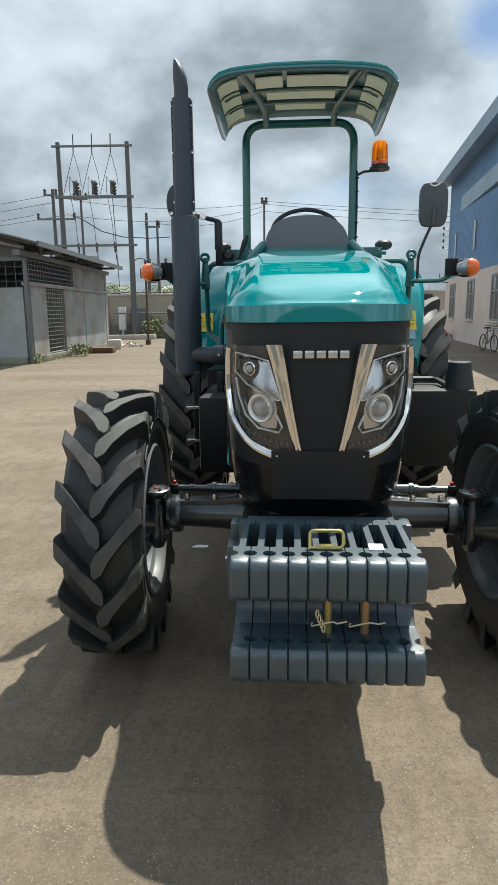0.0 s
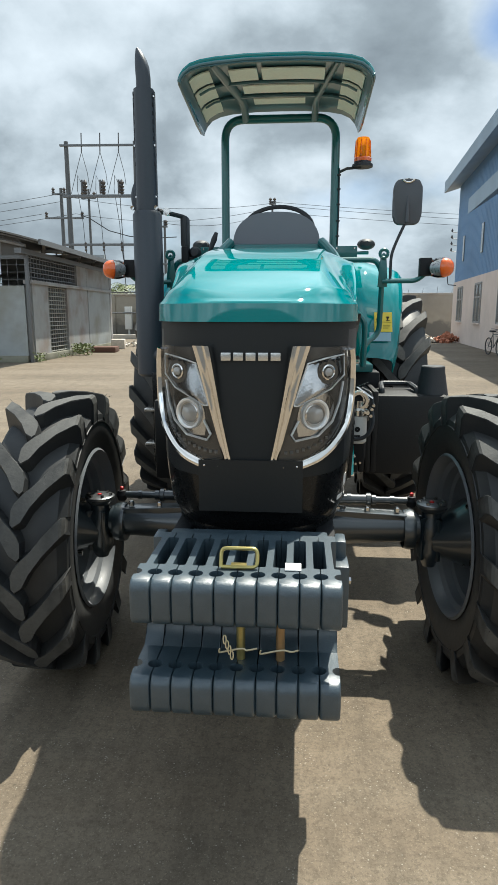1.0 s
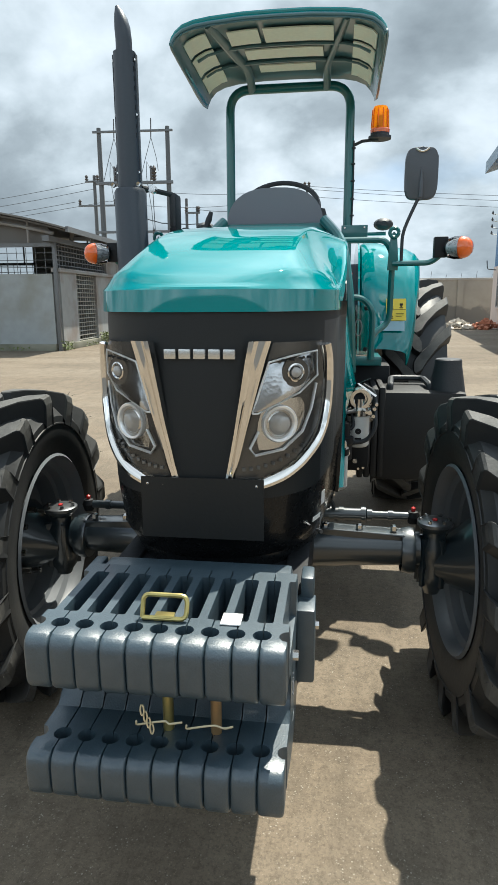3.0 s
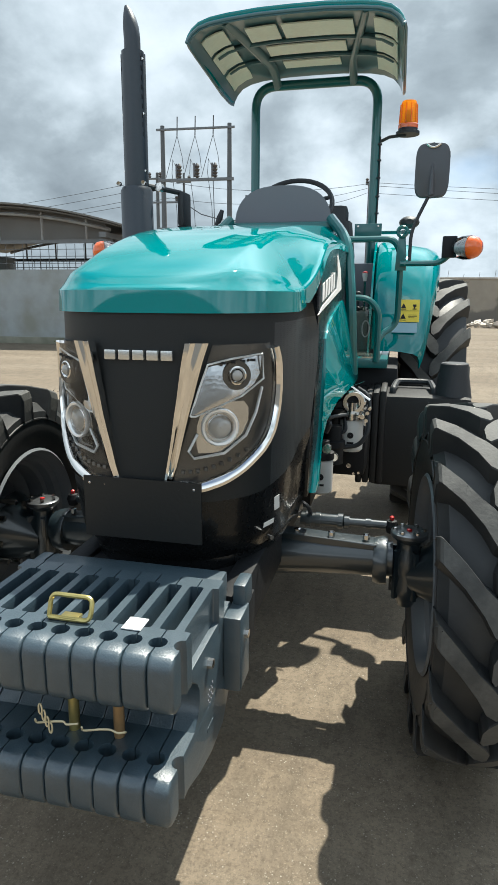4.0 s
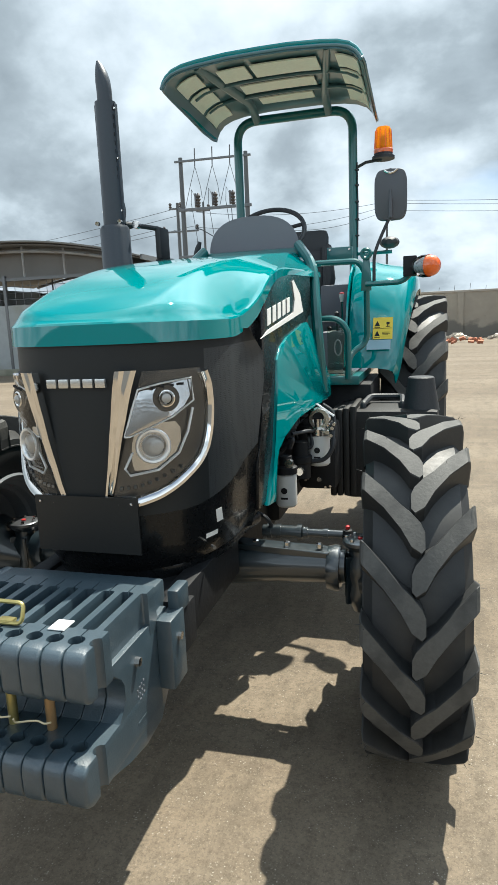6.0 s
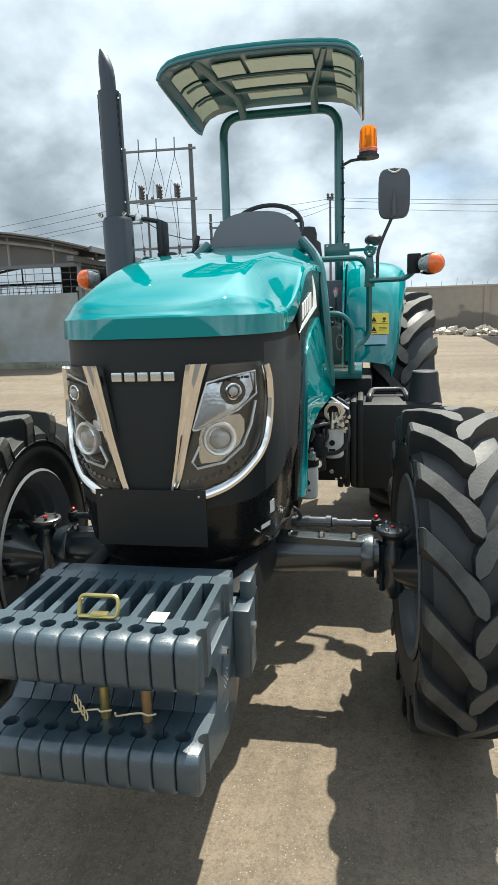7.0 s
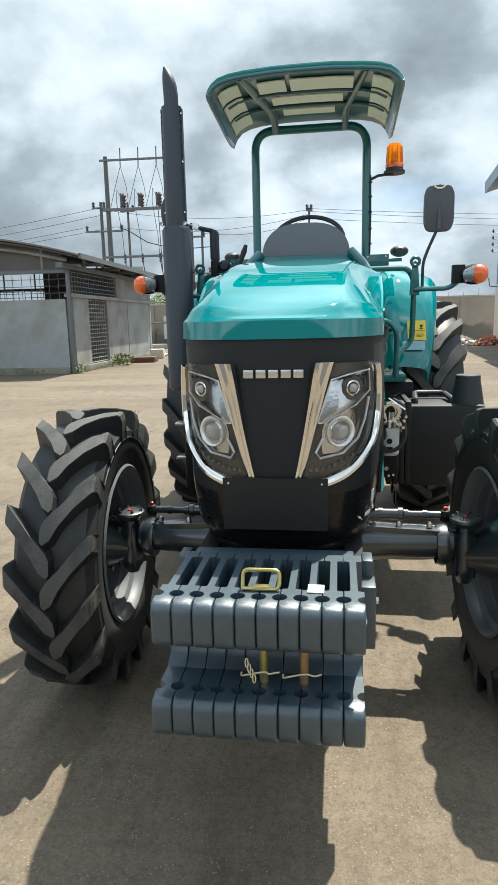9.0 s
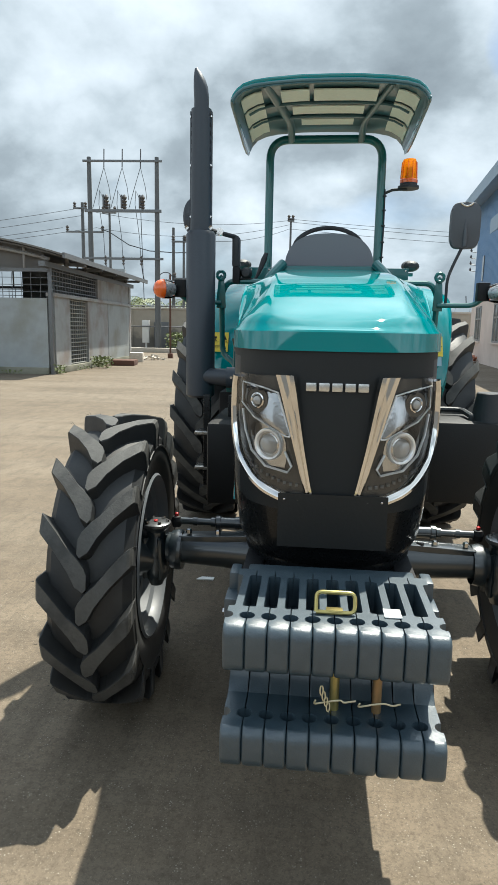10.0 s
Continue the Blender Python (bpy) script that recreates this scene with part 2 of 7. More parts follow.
def concrete_mat():
    """Worn tan concrete: wide stains, blotches, sand grain and pale chips."""
    m = bpy.data.materials.new("yard_concrete")
    m.use_nodes = True
    nt = m.node_tree
    bs = nt.nodes["Principled BSDF"]
    bs.inputs["Roughness"].default_value = 0.85
    bs.inputs["Specular IOR Level"].default_value = 0.3
    n, l = nt.nodes.new, nt.links.new
    co = n("ShaderNodeTexCoord")

    def noise_at(scale, detail, rough=0.6):
        t = n("ShaderNodeTexNoise")
        t.inputs["Scale"].default_value, t.inputs["Detail"].default_value, t.inputs["Roughness"].default_value = scale, detail, rough
        l(co.outputs["Object"], t.inputs["Vector"])
        return t.outputs["Fac"]

    def spread(src, a, z, lo=0.0, hi=1.0):
        r = n("ShaderNodeMapRange")
        r.inputs["From Min"].default_value, r.inputs["From Max"].default_value = a, z
        r.inputs["To Min"].default_value, r.inputs["To Max"].default_value = lo, hi
        l(src, r.inputs["Value"])
        return r.outputs[0]

    def blend(fac, a, z):
        x = n("ShaderNodeMix"); x.data_type = "RGBA"
        l(fac, x.inputs["Factor"])
        for s, v in (("A", a), ("B", z)):
            if isinstance(v, tuple):
                x.inputs[s].default_value = (*v, 1)
            else:
                l(v, x.inputs[s])
        return x.outputs["Result"]

    wide = blend(spread(noise_at(0.35, 7, 0.6), 0.38, 0.64), (0.128, 0.102, 0.073), (0.190, 0.151, 0.108))
    def drawn(scale, sx, sy, turn):
        """Noise pulled out along one direction: drag marks and trowel sweeps."""
        mp, t = n("ShaderNodeMapping"), n("ShaderNodeTexNoise")
        mp.inputs["Rotation"].default_value, mp.inputs["Scale"].default_value = (0, 0, radians(turn)), (sx, sy, 1)
        t.inputs["Scale"].default_value, t.inputs["Detail"].default_value, t.inputs["Roughness"].default_value = scale, 7, 0.7
        l(co.outputs["Object"], mp.inputs["Vector"]); l(mp.outputs[0], t.inputs["Vector"])
        return t.outputs["Fac"]

    swept = blend(spread(drawn(2.2, 0.35, 1.6, 12), 0.40, 0.66, 0.0, 0.6), wide, (0.182, 0.145, 0.101))
    broad = blend(spread(drawn(0.45, 0.25, 1.3, 6), 0.44, 0.60, 0.0, 0.7), swept, (0.224, 0.186, 0.138))
    damp = blend(spread(drawn(0.8, 0.3, 1.1, -8), 0.55, 0.68, 0.0, 0.55), broad, (0.093, 0.076, 0.056))
    dirt = blend(spread(drawn(5.0, 1.5, 0.4, -30), 0.48, 0.70, 0.0, 0.55), damp, (0.074, 0.062, 0.046))
    blot = blend(spread(noise_at(4.5, 9, 0.7), 0.46, 0.68, 0.0, 0.45), dirt, (0.085, 0.071, 0.052))
    coarse = blend(spread(noise_at(32, 8, 0.8), 0.48, 0.62, 0.0, 0.45), blot, (0.062, 0.051, 0.036))
    sand = blend(spread(noise_at(90, 4, 0.75), 0.51, 0.62, 0.0, 0.42), coarse, (0.062, 0.051, 0.037))
    pale = blend(spread(noise_at(120, 3, 0.7), 0.61, 0.66, 0.0, 0.32), sand, (0.387, 0.325, 0.240))
    chips = blend(spread(noise_at(42, 4, 0.8), 0.665, 0.70, 0.0, 0.45), pale, (0.387, 0.333, 0.255))
    scrape = blend(spread(noise_at(11, 15, 0.92), 0.575, 0.64, 0.0, 0.75), chips, (0.356, 0.302, 0.224))
    # scattered pale stone flecks, thicker in some stretches than in others
    cell = n("ShaderNodeTexVoronoi")
    cell.inputs["Scale"].default_value = 74
    l(co.outputs["Object"], cell.inputs["Vector"])
    dot = spread(cell.outputs["Distance"], 0.24, 0.10)
    held = n("ShaderNodeMath"); held.operation = "MULTIPLY"
    l(dot, held.inputs[0]); l(spread(noise_at(9, 6, 0.75), 0.46, 0.62, 0.0, 0.7), held.inputs[1])
    fleck = blend(held.outputs[0], scrape, (0.433, 0.402, 0.341))
    pit = spread(noise_at(20, 8, 0.85), 0.56, 0.64, 0.0, 0.45)
    worn = blend(pit, fleck, (0.043, 0.039, 0.031))
    l(worn, bs.inputs["Base Color"])
    bp = n("ShaderNodeBump")
    bp.inputs["Strength"].default_value, bp.inputs["Distance"].default_value = 0.4, 0.005
    l(noise_at(70, 8, 0.8), bp.inputs["Height"])
    l(bp.outputs[0], bs.inputs["Normal"])
    return m


TEAL = mat("teal_paint", (0.002, 0.205, 0.215), 0.6, grain=0.02, scale=60, coat=1.0, spec=0.0)
TEAL.node_tree.nodes["Principled BSDF"].inputs["Coat IOR"].default_value = 1.7
TEAL_FRAME = mat("teal_frame_paint", (0.006, 0.115, 0.117), 0.32, grain=0.05, scale=40, coat=0.6)
BLACK = mat("black_gloss_plastic", (0.006, 0.007, 0.008), 0.28, grain=0.1, scale=80, coat=0.22, spec=0.2)
GRILLE = mat("black_matt_plastic", (0.012, 0.0145, 0.016), 0.5, grain=0.25, scale=500, bump=0.12, spec=0.35)
TANK = mat("matt_black_polythene", (0.0055, 0.006, 0.0065), 0.62, grain=0.2, scale=120, bump=0.08, spec=0.5)
# near-black steel: shade under the bonnet is put into this colour
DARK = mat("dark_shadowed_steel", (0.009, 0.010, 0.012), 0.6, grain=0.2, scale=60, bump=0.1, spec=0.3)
SLATE = mat("slate_grey_paint", (0.027, 0.049, 0.066), 0.42, grain=0.35, scale=240, stain=0.5, stain_scale=26, stain_color=(0.048, 0.072, 0.090), bump=0.12, coat=0.2, spec=1.0)
AXLE = mat("blue_black_axle_paint", (0.011, 0.020, 0.026), 0.34, grain=0.2, scale=90, stain=0.4, stain_scale=12, stain_color=(0.03, 0.035, 0.036), coat=0.7, spec=0.8)
MUFFLER = mat("heat_paint_grey", (0.034, 0.043, 0.057), 0.4, grain=0.12, scale=70, bump=0.1)
COWL = mat("grey_plastic", (0.165, 0.17, 0.195), 0.6, grain=0.08, scale=300, bump=0.1)
MIRROR_GREY = mat("dark_grey_plastic", (0.075, 0.08, 0.092), 0.5, grain=0.1, scale=200, bump=0.1)
RUBBER = mat("tyre_rubber", (0.020, 0.0215, 0.023), 0.55, grain=0.3, scale=60, stain=0.5, stain_scale=9, stain_color=(0.042, 0.042, 0.039), bump=0.06)
TREAD = mat("dusty_tread_rubber", (0.072, 0.072, 0.068), 0.72, grain=0.35, scale=90, stain=0.75, stain_scale=14, stain_color=(0.030, 0.031, 0.031), bump=0.14)
RIM = mat("silver_rim_paint", (0.125, 0.137, 0.15), 0.5, grain=0.12, scale=30, coat=0.1)
CHROME = mat("chrome", (0.78, 0.76, 0.73), 0.07, metal=1.0)
ROD = mat("dark_zinc_rod", (0.16, 0.17, 0.18), 0.35, metal=0.8, grain=0.1, scale=60)
MESH = mesh_mat()
SATIN = mat("satin_chrome", (0.62, 0.60, 0.57), 0.2, metal=1.0, grain=0.05, scale=60)
FACET = facet_mat()
LAMP_DARK = mat("lamp_housing", (0.082, 0.080, 0.076), 0.25, metal=0.5, grain=0.15, scale=20)
LAMP_SILVER = mat("lamp_silver", (0.55, 0.57, 0.59), 0.28, metal=0.45, grain=0.25, scale=70)
LENS = glass_mat("clear_lens")
FROST = mat("frosted_lens", (0.34, 0.33, 0.31), 0.12, grain=0.1, scale=90, coat=1.0)
AMBER = amber_mat()
ORANGE = mat("orange_lens", (0.78, 0.13, 0.008), 0.15, grain=0.15, scale=60, coat=0.8)
BRASS = mat("yellow_zinc", (0.50, 0.42, 0.16), 0.3, metal=0.85, grain=0.15, scale=40)
COPPER = mat("bronze_pin", (0.42, 0.27, 0.13), 0.38, metal=0.7, grain=0.15, scale=40)
WIRE = mat("pale_wire", (0.62, 0.55, 0.36), 0.45, metal=0.3)
PAPER = mat("white_paper", (0.78, 0.78, 0.76), 0.8, grain=0.05, scale=40)
YELLOW = mat("yellow_label", (0.75, 0.58, 0.05), 0.5, grain=0.04, scale=40)
SILVER_TXT = mat("silver_badge", (0.62, 0.62, 0.60), 0.25, metal=0.8)
CANOPY_DARK = mat("dark_teal_moulding", (0.085, 0.165, 0.185), 0.3, grain=0.08, scale=30, coat=0.4)
CREAM = mat("cream_lining", (0.86, 0.855, 0.73), 0.6, grain=0.08, scale=40)
RED = mat("red_plastic", (0.5, 0.02, 0.02), 0.35, coat=0.4)
FILTER = mat("white_enamel", (0.62, 0.62, 0.60), 0.35, grain=0.05, scale=20, coat=0.3)
SEAT = mat("black_vinyl", (0.024, 0.027, 0.032), 0.55, grain=0.2, scale=120, bump=0.2)

GUIDE = mat("white_light_guide", (0.75, 0.77, 0.78), 0.2, coat=0.5)
SCREEN = glass_mat("scuffed_clear_plastic", (0.78, 0.84, 0.78))
BLUISH = mat("pale_blue_label", (0.27, 0.42, 0.50), 0.4, grain=0.05, scale=40)

MOSSY = mat("mossy_plinth", (0.24, 0.235, 0.185), 0.9, grain=0.25, scale=6, stain=0.8, stain_scale=1.5, stain_color=(0.10, 0.105, 0.07), bump=0.3)

RING = mat("bright_lamp_ring", (0.86, 0.86, 0.85), 0.35, metal=0.6)
PLATE = mat("matt_black_plate", (0.007, 0.008, 0.008), 0.5, grain=0.2, scale=90, bump=0.05)

CONCRETE = concrete_mat()
DAMP = wall_mat()
PLASTER = mat("stained_plaster", (0.46, 0.42, 0.36), 0.9, grain=0.15, scale=3, stain=0.6, stain_scale=0.5, stain_color=(0.30, 0.27, 0.23), bump=0.3)
SHEET = mat("grey_blue_sheet", (0.30, 0.322, 0.328), 0.65, grain=0.15, scale=4, stain=0.8, stain_scale=0.9, stain_color=(0.205, 0.205, 0.165), bump=0.15)
PALE = mat("pale_plaster", (0.30, 0.31, 0.31), 0.85, grain=0.18, scale=4, stain=0.75, stain_scale=1.3, stain_color=(0.20, 0.155, 0.13), bump=0.25)
STEEL = mat("grey_steel", (0.14, 0.145, 0.15), 0.5, grain=0.15, scale=5, metal=0.3)
ROOFING = mat("roof_sheet", (0.15, 0.145, 0.135), 0.6, grain=0.15, scale=2, stain=0.5, stain_scale=0.6, stain_color=(0.14, 0.12, 0.10))
BLUE = mat("blue_cladding", (0.12, 0.245, 0.44), 0.55, grain=0.1, scale=1.5, stain=0.3, stain_scale=0.4)
BLUE_PALE = mat("pale_blue_fascia", (0.27, 0.37, 0.47), 0.5, grain=0.1, scale=1.5, stain=0.3, stain_scale=0.6)
PINK = mat("pinkish_render", (0.68, 0.585, 0.53), 0.85, grain=0.1, scale=3, stain=0.4, stain_scale=0.5, stain_color=(0.5, 0.43, 0.38), bump=0.2)
POLE = mat("concrete_pole", (0.11, 0.115, 0.118), 0.8, grain=0.15, scale=4)
CABLE = mat("cable", (0.06, 0.065, 0.07), 0.6)
PORCELAIN = mat("brown_insulator", (0.05, 0.045, 0.045), 0.3, coat=0.5)
WINDOW = mat("dusty_window", (0.15, 0.165, 0.165), 0.25, coat=0.5)
LEAF = mat("leaf", (0.13, 0.16, 0.055), 0.6, grain=0.5, scale=3)
GATE = mat("weathered_gate_paint", (0.27, 0.275, 0.25), 0.7, grain=0.25, scale=9, stain=0.5, stain_scale=3, stain_color=(0.13, 0.09, 0.07))
RUST = mat("rusty_brown_steel", (0.11, 0.055, 0.038), 0.85, grain=0.4, scale=20, bump=0.2)
BRICK = mat("broken_brick", (0.42, 0.17, 0.10), 0.9, grain=0.3, scale=20, bump=0.3)
RUBBLE = mat("pale_rubble", (0.55, 0.50, 0.43), 0.9, grain=0.3, scale=10, bump=0.3)


# ---- mesh helpers ----


def box(bm, x0, x1, y0, y1, z0, z1, bevel=0.0, m=None):
    v = [bm.verts.new((x, y, z)) for x in (x0, x1) for y in (y0, y1) for z in (z0, z1)]
    f = [bm.faces.new([v[i] for i in q]) for q in ((0, 1, 3, 2), (4, 6, 7, 5), (0, 4, 5, 1), (2, 3, 7, 6), (0, 2, 6, 4), (1, 5, 7, 3))]
    if m is not None:
        for p in v:
            p.co = m @ p.co
    if bevel:
        edges = list({e for g in f for e in g.edges})
        bmesh.ops.bevel(bm, geom=edges, offset=bevel, segments=2, affect="EDGES", profile=0.6)
    return bm


def tube(bm, pts, r, seg=10, cap=True, radii=None, flat=1.0):
    """A round bar swept along points."""
    pts = [Vector(p) for p in pts]
    rings, side = [], None
    for i, p in enumerate(pts):
        d = (pts[min(i + 1, len(pts) - 1)] - pts[max(i - 1, 0)]).normalized()
        if side is None:
            side = d.orthogonal().normalized()
        side = (side - d * side.dot(d)).normalized()
        other = d.cross(side)
        rr = radii[i] if radii else r
        rings.append([bm.verts.new(p + rr * (math.cos(a) * side + flat * math.sin(a) * other)) for a in (2 * math.pi * k / seg for k in range(seg))])
    for a, b in zip(rings, rings[1:]):
        for k in range(seg):
            bm.faces.new((a[k], a[(k + 1) % seg], b[(k + 1) % seg], b[k]))
    if cap:
        bm.faces.new(rings[0][::-1]), bm.faces.new(rings[-1])
    return bm


def bend(pts, r=0.06, n=5):
    """Rounds the corners of a polyline."""
    pts = [Vector(p) for p in pts]
    out = [pts[0]]
    for a, b, c in zip(pts, pts[1:], pts[2:]):
        u, v = (a - b), (c - b)
        k = min(r, u.length * 0.48, v.length * 0.48)
        p, q = b + u.normalized() * k, b + v.normalized() * k
        for i in range(n + 1):
            t = i / n
            out.append((1 - t) ** 2 * p + 2 * t * (1 - t) * b + t * t * q)
    out.append(pts[-1])
    return out


def lathe(bm, profile, axis="z", centre=(0, 0, 0), seg=40, a0=0.0, a1=2 * math.pi):
    """Turns (along, radius) pairs round an axis."""
    rings = []
    full = abs(a1 - a0 - 2 * math.pi) < 1e-6
    count = seg if full else seg + 1
    for along, rad in profile:
        ring = []
        for k in range(count):
            a = a0 + (a1 - a0) * k / seg
            c, s = rad * math.cos(a), rad * math.sin(a)
            p = {"z": (c, s, along), "x": (along, c, s), "y": (c, along, s)}[axis]
            ring.append(bm.verts.new(Vector(centre) + Vector(p)))
        rings.append(ring)
    for a, b in zip(rings, rings[1:]):
        for k in range(seg):
            j = (k + 1) % count
            bm.faces.new((a[k], a[j], b[j], b[k]))
    return bm


def prism(bm, outline, axis, a, b, bevel=0.0):
    """A flat outline pushed along an axis from a to b. Outline: (y, z) for x, (x, z) for y, (x, y) for z."""
    def at(p, q):
        return {"x": (q, p[0], p[1]), "y": (p[0], q, p[1]), "z": (p[0], p[1], q)}[axis]
    lo, hi = [bm.verts.new(at(p, a)) for p in outline], [bm.verts.new(at(p, b)) for p in outline]
    n = len(outline)
    faces = [bm.faces.new(lo[::-1]), bm.faces.new(hi)]
    faces += [bm.faces.new((lo[i], lo[(i + 1) % n], hi[(i + 1) % n], hi[i])) for i in range(n)]
    if bevel:
        edges = [e for f in faces[:2] for e in f.edges]
        bmesh.ops.bevel(bm, geom=edges, offset=bevel, segments=2, affect="EDGES", profile=0.6)
    return bm


def grid(bm, rows, close=False):
    """Faces between rows of points."""
    rows = [[bm.verts.new(p) for p in r] for r in rows]
    for a, b in zip(rows, rows[1:]):
        n = len(a)
        for k in range(n if close else n - 1):
            j = (k + 1) % n
            bm.faces.new((a[k], a[j], b[j], b[k]))
    return rows


def thicken(bm, d):
    """Gives a sheet a thickness."""
    bmesh.ops.recalc_face_normals(bm, faces=bm.faces)
    bmesh.ops.solidify(bm, geom=list(bm.faces), thickness=d)
    return bm


def mesh_of(name, bm, material, angle=35):
    bmesh.ops.recalc_face_normals(bm, faces=bm.faces)
    me = bpy.data.meshes.new(name)
    bm.to_mesh(me)
    bm.free()
    me.materials.append(material)
    me.shade_smooth()
    me.set_sharp_from_angle(angle=radians(angle))
    return me


def part(name, bm, material, parent, label="", angle=35):
    ob = new(name, mesh_of(name, bm, material, angle))
    ob.parent = parent
    if label:
        tagged(ob, label)
    return ob


def mirrored(ob, name=None):
    """The same part on the other side of the tractor."""
    me = ob.data.copy()
    me.transform(Matrix.Diagonal((-1, 1, 1, 1)))
    me.flip_normals()
    other = new(name or ob.name, me)
    other.parent = ob.parent
    if "label" in ob:
        tagged(other, ob["label"])
    return other


def thing(name, label, category, at=(0, 0, 0), turn=0.0, kind="", group=""):
    ob = new(name)
    ob.matrix_world = pose(*at, 0, 0, turn)
    return tagged(ob, label, category, group, kind)


def solid(name, bm, material, label, category, kind="", at=(0, 0, 0), turn=0.0, group="", angle=35):
    ob = new(name, mesh_of(name, bm, material, angle))
    ob.matrix_world = pose(*at, 0, 0, turn)
    return tagged(ob, label, category, group, kind)


B = bmesh.new
OX, OY = 0.098, 2.25      # the middle of the tractor's nose

# ---- the yard ----
def build_ground():
    bm = B()
    grid(bm, [[(x, y, 0) for x in (-3000, -60, -20, 0, 20, 60, 3000)] for y in (-3000, -60, -10, 20, 60, 200, 3000)])
    solid("ground", bm, CONCRETE, "worn tan concrete yard with dusty stains", "ground", "structure")


build_ground()


def build_shed():
    """Low workshop with sheet walls, mesh bands, a lattice gate and a curved roof."""
    t = thing("shed", "low grey workshop with sheet walls and curved metal roof", "shed", (-8.55 + OX, 17.8 + OY, 0), 2.0)
    L, W = 9.7, 9.4
    # the gate side runs along +y at x = 0, the gable side along -x at y = 0
    bm = B(); box(bm, -W, -0.08, -0.08, 0.08, 0.22, 2.42); part("gable_wall", bm, SHEET, t, "stained pale blue sheet wall")
    bm = B(); box(bm, -W, -0.08, -0.14, 0.12, 0, 0.22, 0.01); part("plinth", bm, MOSSY, t)
    bm = B(); box(bm, -0.14, 0.14, 0.12, L, 0, 0.22, 0.01); part("plinth", bm, MOSSY, t)
    for y0, y1, m in ((0.12, 1.5, PALE), (3.45, 6.0, PALE), (6.08, 9.4, SHEET)):
        bm = B(); box(bm, -0.1, 0.1, y0, y1, 0.22, 2.48); part("wall_panel", bm, m, t)
    bm = B(); box(bm, -0.10, 0.12, 9.4, L, 0, 3.4); part("end_post", bm, PALE, t)
    bm = B(); box(bm, -0.09, 0.09, 4.75, 9.4, 2.60, 3.36); part("upper_panel", bm, PALE, t)
    bm = B(); box(bm, -0.14, 0.16, 0.0, 9.4, 2.48, 2.60, 0.01); part("lintel", bm, PALE, t)
    for x, y in ((0.02, 0.0), (0.02, 6.04), (-4.7, 0.0), (-W, 0.0)):
        bm = B(); box(bm, x - 0.04, x + 0.07, y - 0.10, y + 0.02, 0, 3.42, 0.01); part("post", bm, STEEL, t)
    # lattice gate and mesh bands
    gate = new("lattice_gate"); gate.parent = t; tagged(gate, "rusty steel lattice gate")
    for k in range(9):
        bm = B(); tube(bm, [(0, 1.56 + k * 0.23, 0.22), (0, 1.56 + k * 0.23, 2.48)], 0.024, 6); part("gate_bar", bm, GATE, gate)
    for k in range(16):
        bm = B(); tube(bm, [(0.02, 1.5, 0.26 + k * 0.145), (0.02, 3.45, 0.26 + k * 0.145)], 0.018, 6); part("gate_bar", bm, GATE, gate)
    band = new("mesh_band"); band.parent = t; tagged(band, "dark steel mesh ventilation band")
    for k in range(19):
        bm = B(); tube(bm, [(0, 0.12 + k * 0.255, 2.60), (0, 0.12 + k * 0.255, 3.36)], 0.020, 6); part("mesh_bar", bm, STEEL, band)
    for k in range(5):
        bm = B(); tube(bm, [(0.01, 0.06, 2.70 + k * 0.15), (0.01, 4.75, 2.70 + k * 0.15)], 0.018, 6); part("mesh_bar", bm, STEEL, band)
    band = new("mesh_band"); band.parent = t; tagged(band, "dark steel mesh ventilation band")
    for k in range(30):
        bm = B(); tube(bm, [(-0.3 - k * 0.31, 0, 2.42), (-0.3 - k * 0.31, 0, 3.22)], 0.010, 5); part("mesh_bar", bm, STEEL, band)
    for k in range(3):
        bm = B(); tube(bm, [(-W, 0.01, 2.62 + k * 0.22), (0, 0.01, 2.62 + k * 0.22)], 0.010, 5); part("mesh_bar", bm, STEEL, band)
    # far walls, open under the roof on one side
    bm = B(); box(bm, -W, -W + 0.15, 0.1, L, 0, 3.4); part("side_wall", bm, SHEET, t)
    bm = B(); box(bm, -5.0, -0.1, L - 0.15, L, 0, 4.2); part("back_wall", bm, SHEET, t)
    bm = B(); box(bm, -W + 0.15, -5.0, L - 0.15, L, 0, 2.45); part("back_wall", bm, SHEET, t)
    bm = B()
    for k in range(14):
        tube(bm, [(-W + 0.3 + k * 0.31, L - 0.1, 2.45), (-W + 0.3 + k * 0.31, L - 0.1, 3.3)], 0.015, 5)
    for k in range(3):
        tube(bm, [(-W + 0.2, L - 0.1, 2.65 + k * 0.28), (-5.0, L - 0.1, 2.65 + k * 0.28)], 0.015, 5)
    part("back_lattice", bm, STEEL, t)
    # curved roof, eave beam, truss and rafter ends
    def arch(x):
        q = (x + W / 2) / (W / 2 + 0.75)
        return 3.72 + 0.78 * (1 - q * q)
    xs = [-W - 0.75 + (W + 1.5) * i / 30 for i in range(31)]
    bm = B()
    grid(bm, [[(x, y, arch(x)) for x in xs] for y in [-0.7 + (L + 1.4) * k / 6 for k in range(7)]])
    part("roof", thicken(bm, 0.05), ROOFING, t, "dull curved sheet roof")
    bm = B(); box(bm, -0.10, 0.12, -0.6, L + 0.6, 3.36, 3.52); part("eave_beam", bm, STEEL, t)
    bm = B(); box(bm, 0.70, 0.78, -0.7, L + 0.7, 3.60, 3.76); part("gutter", bm, STEEL, t)
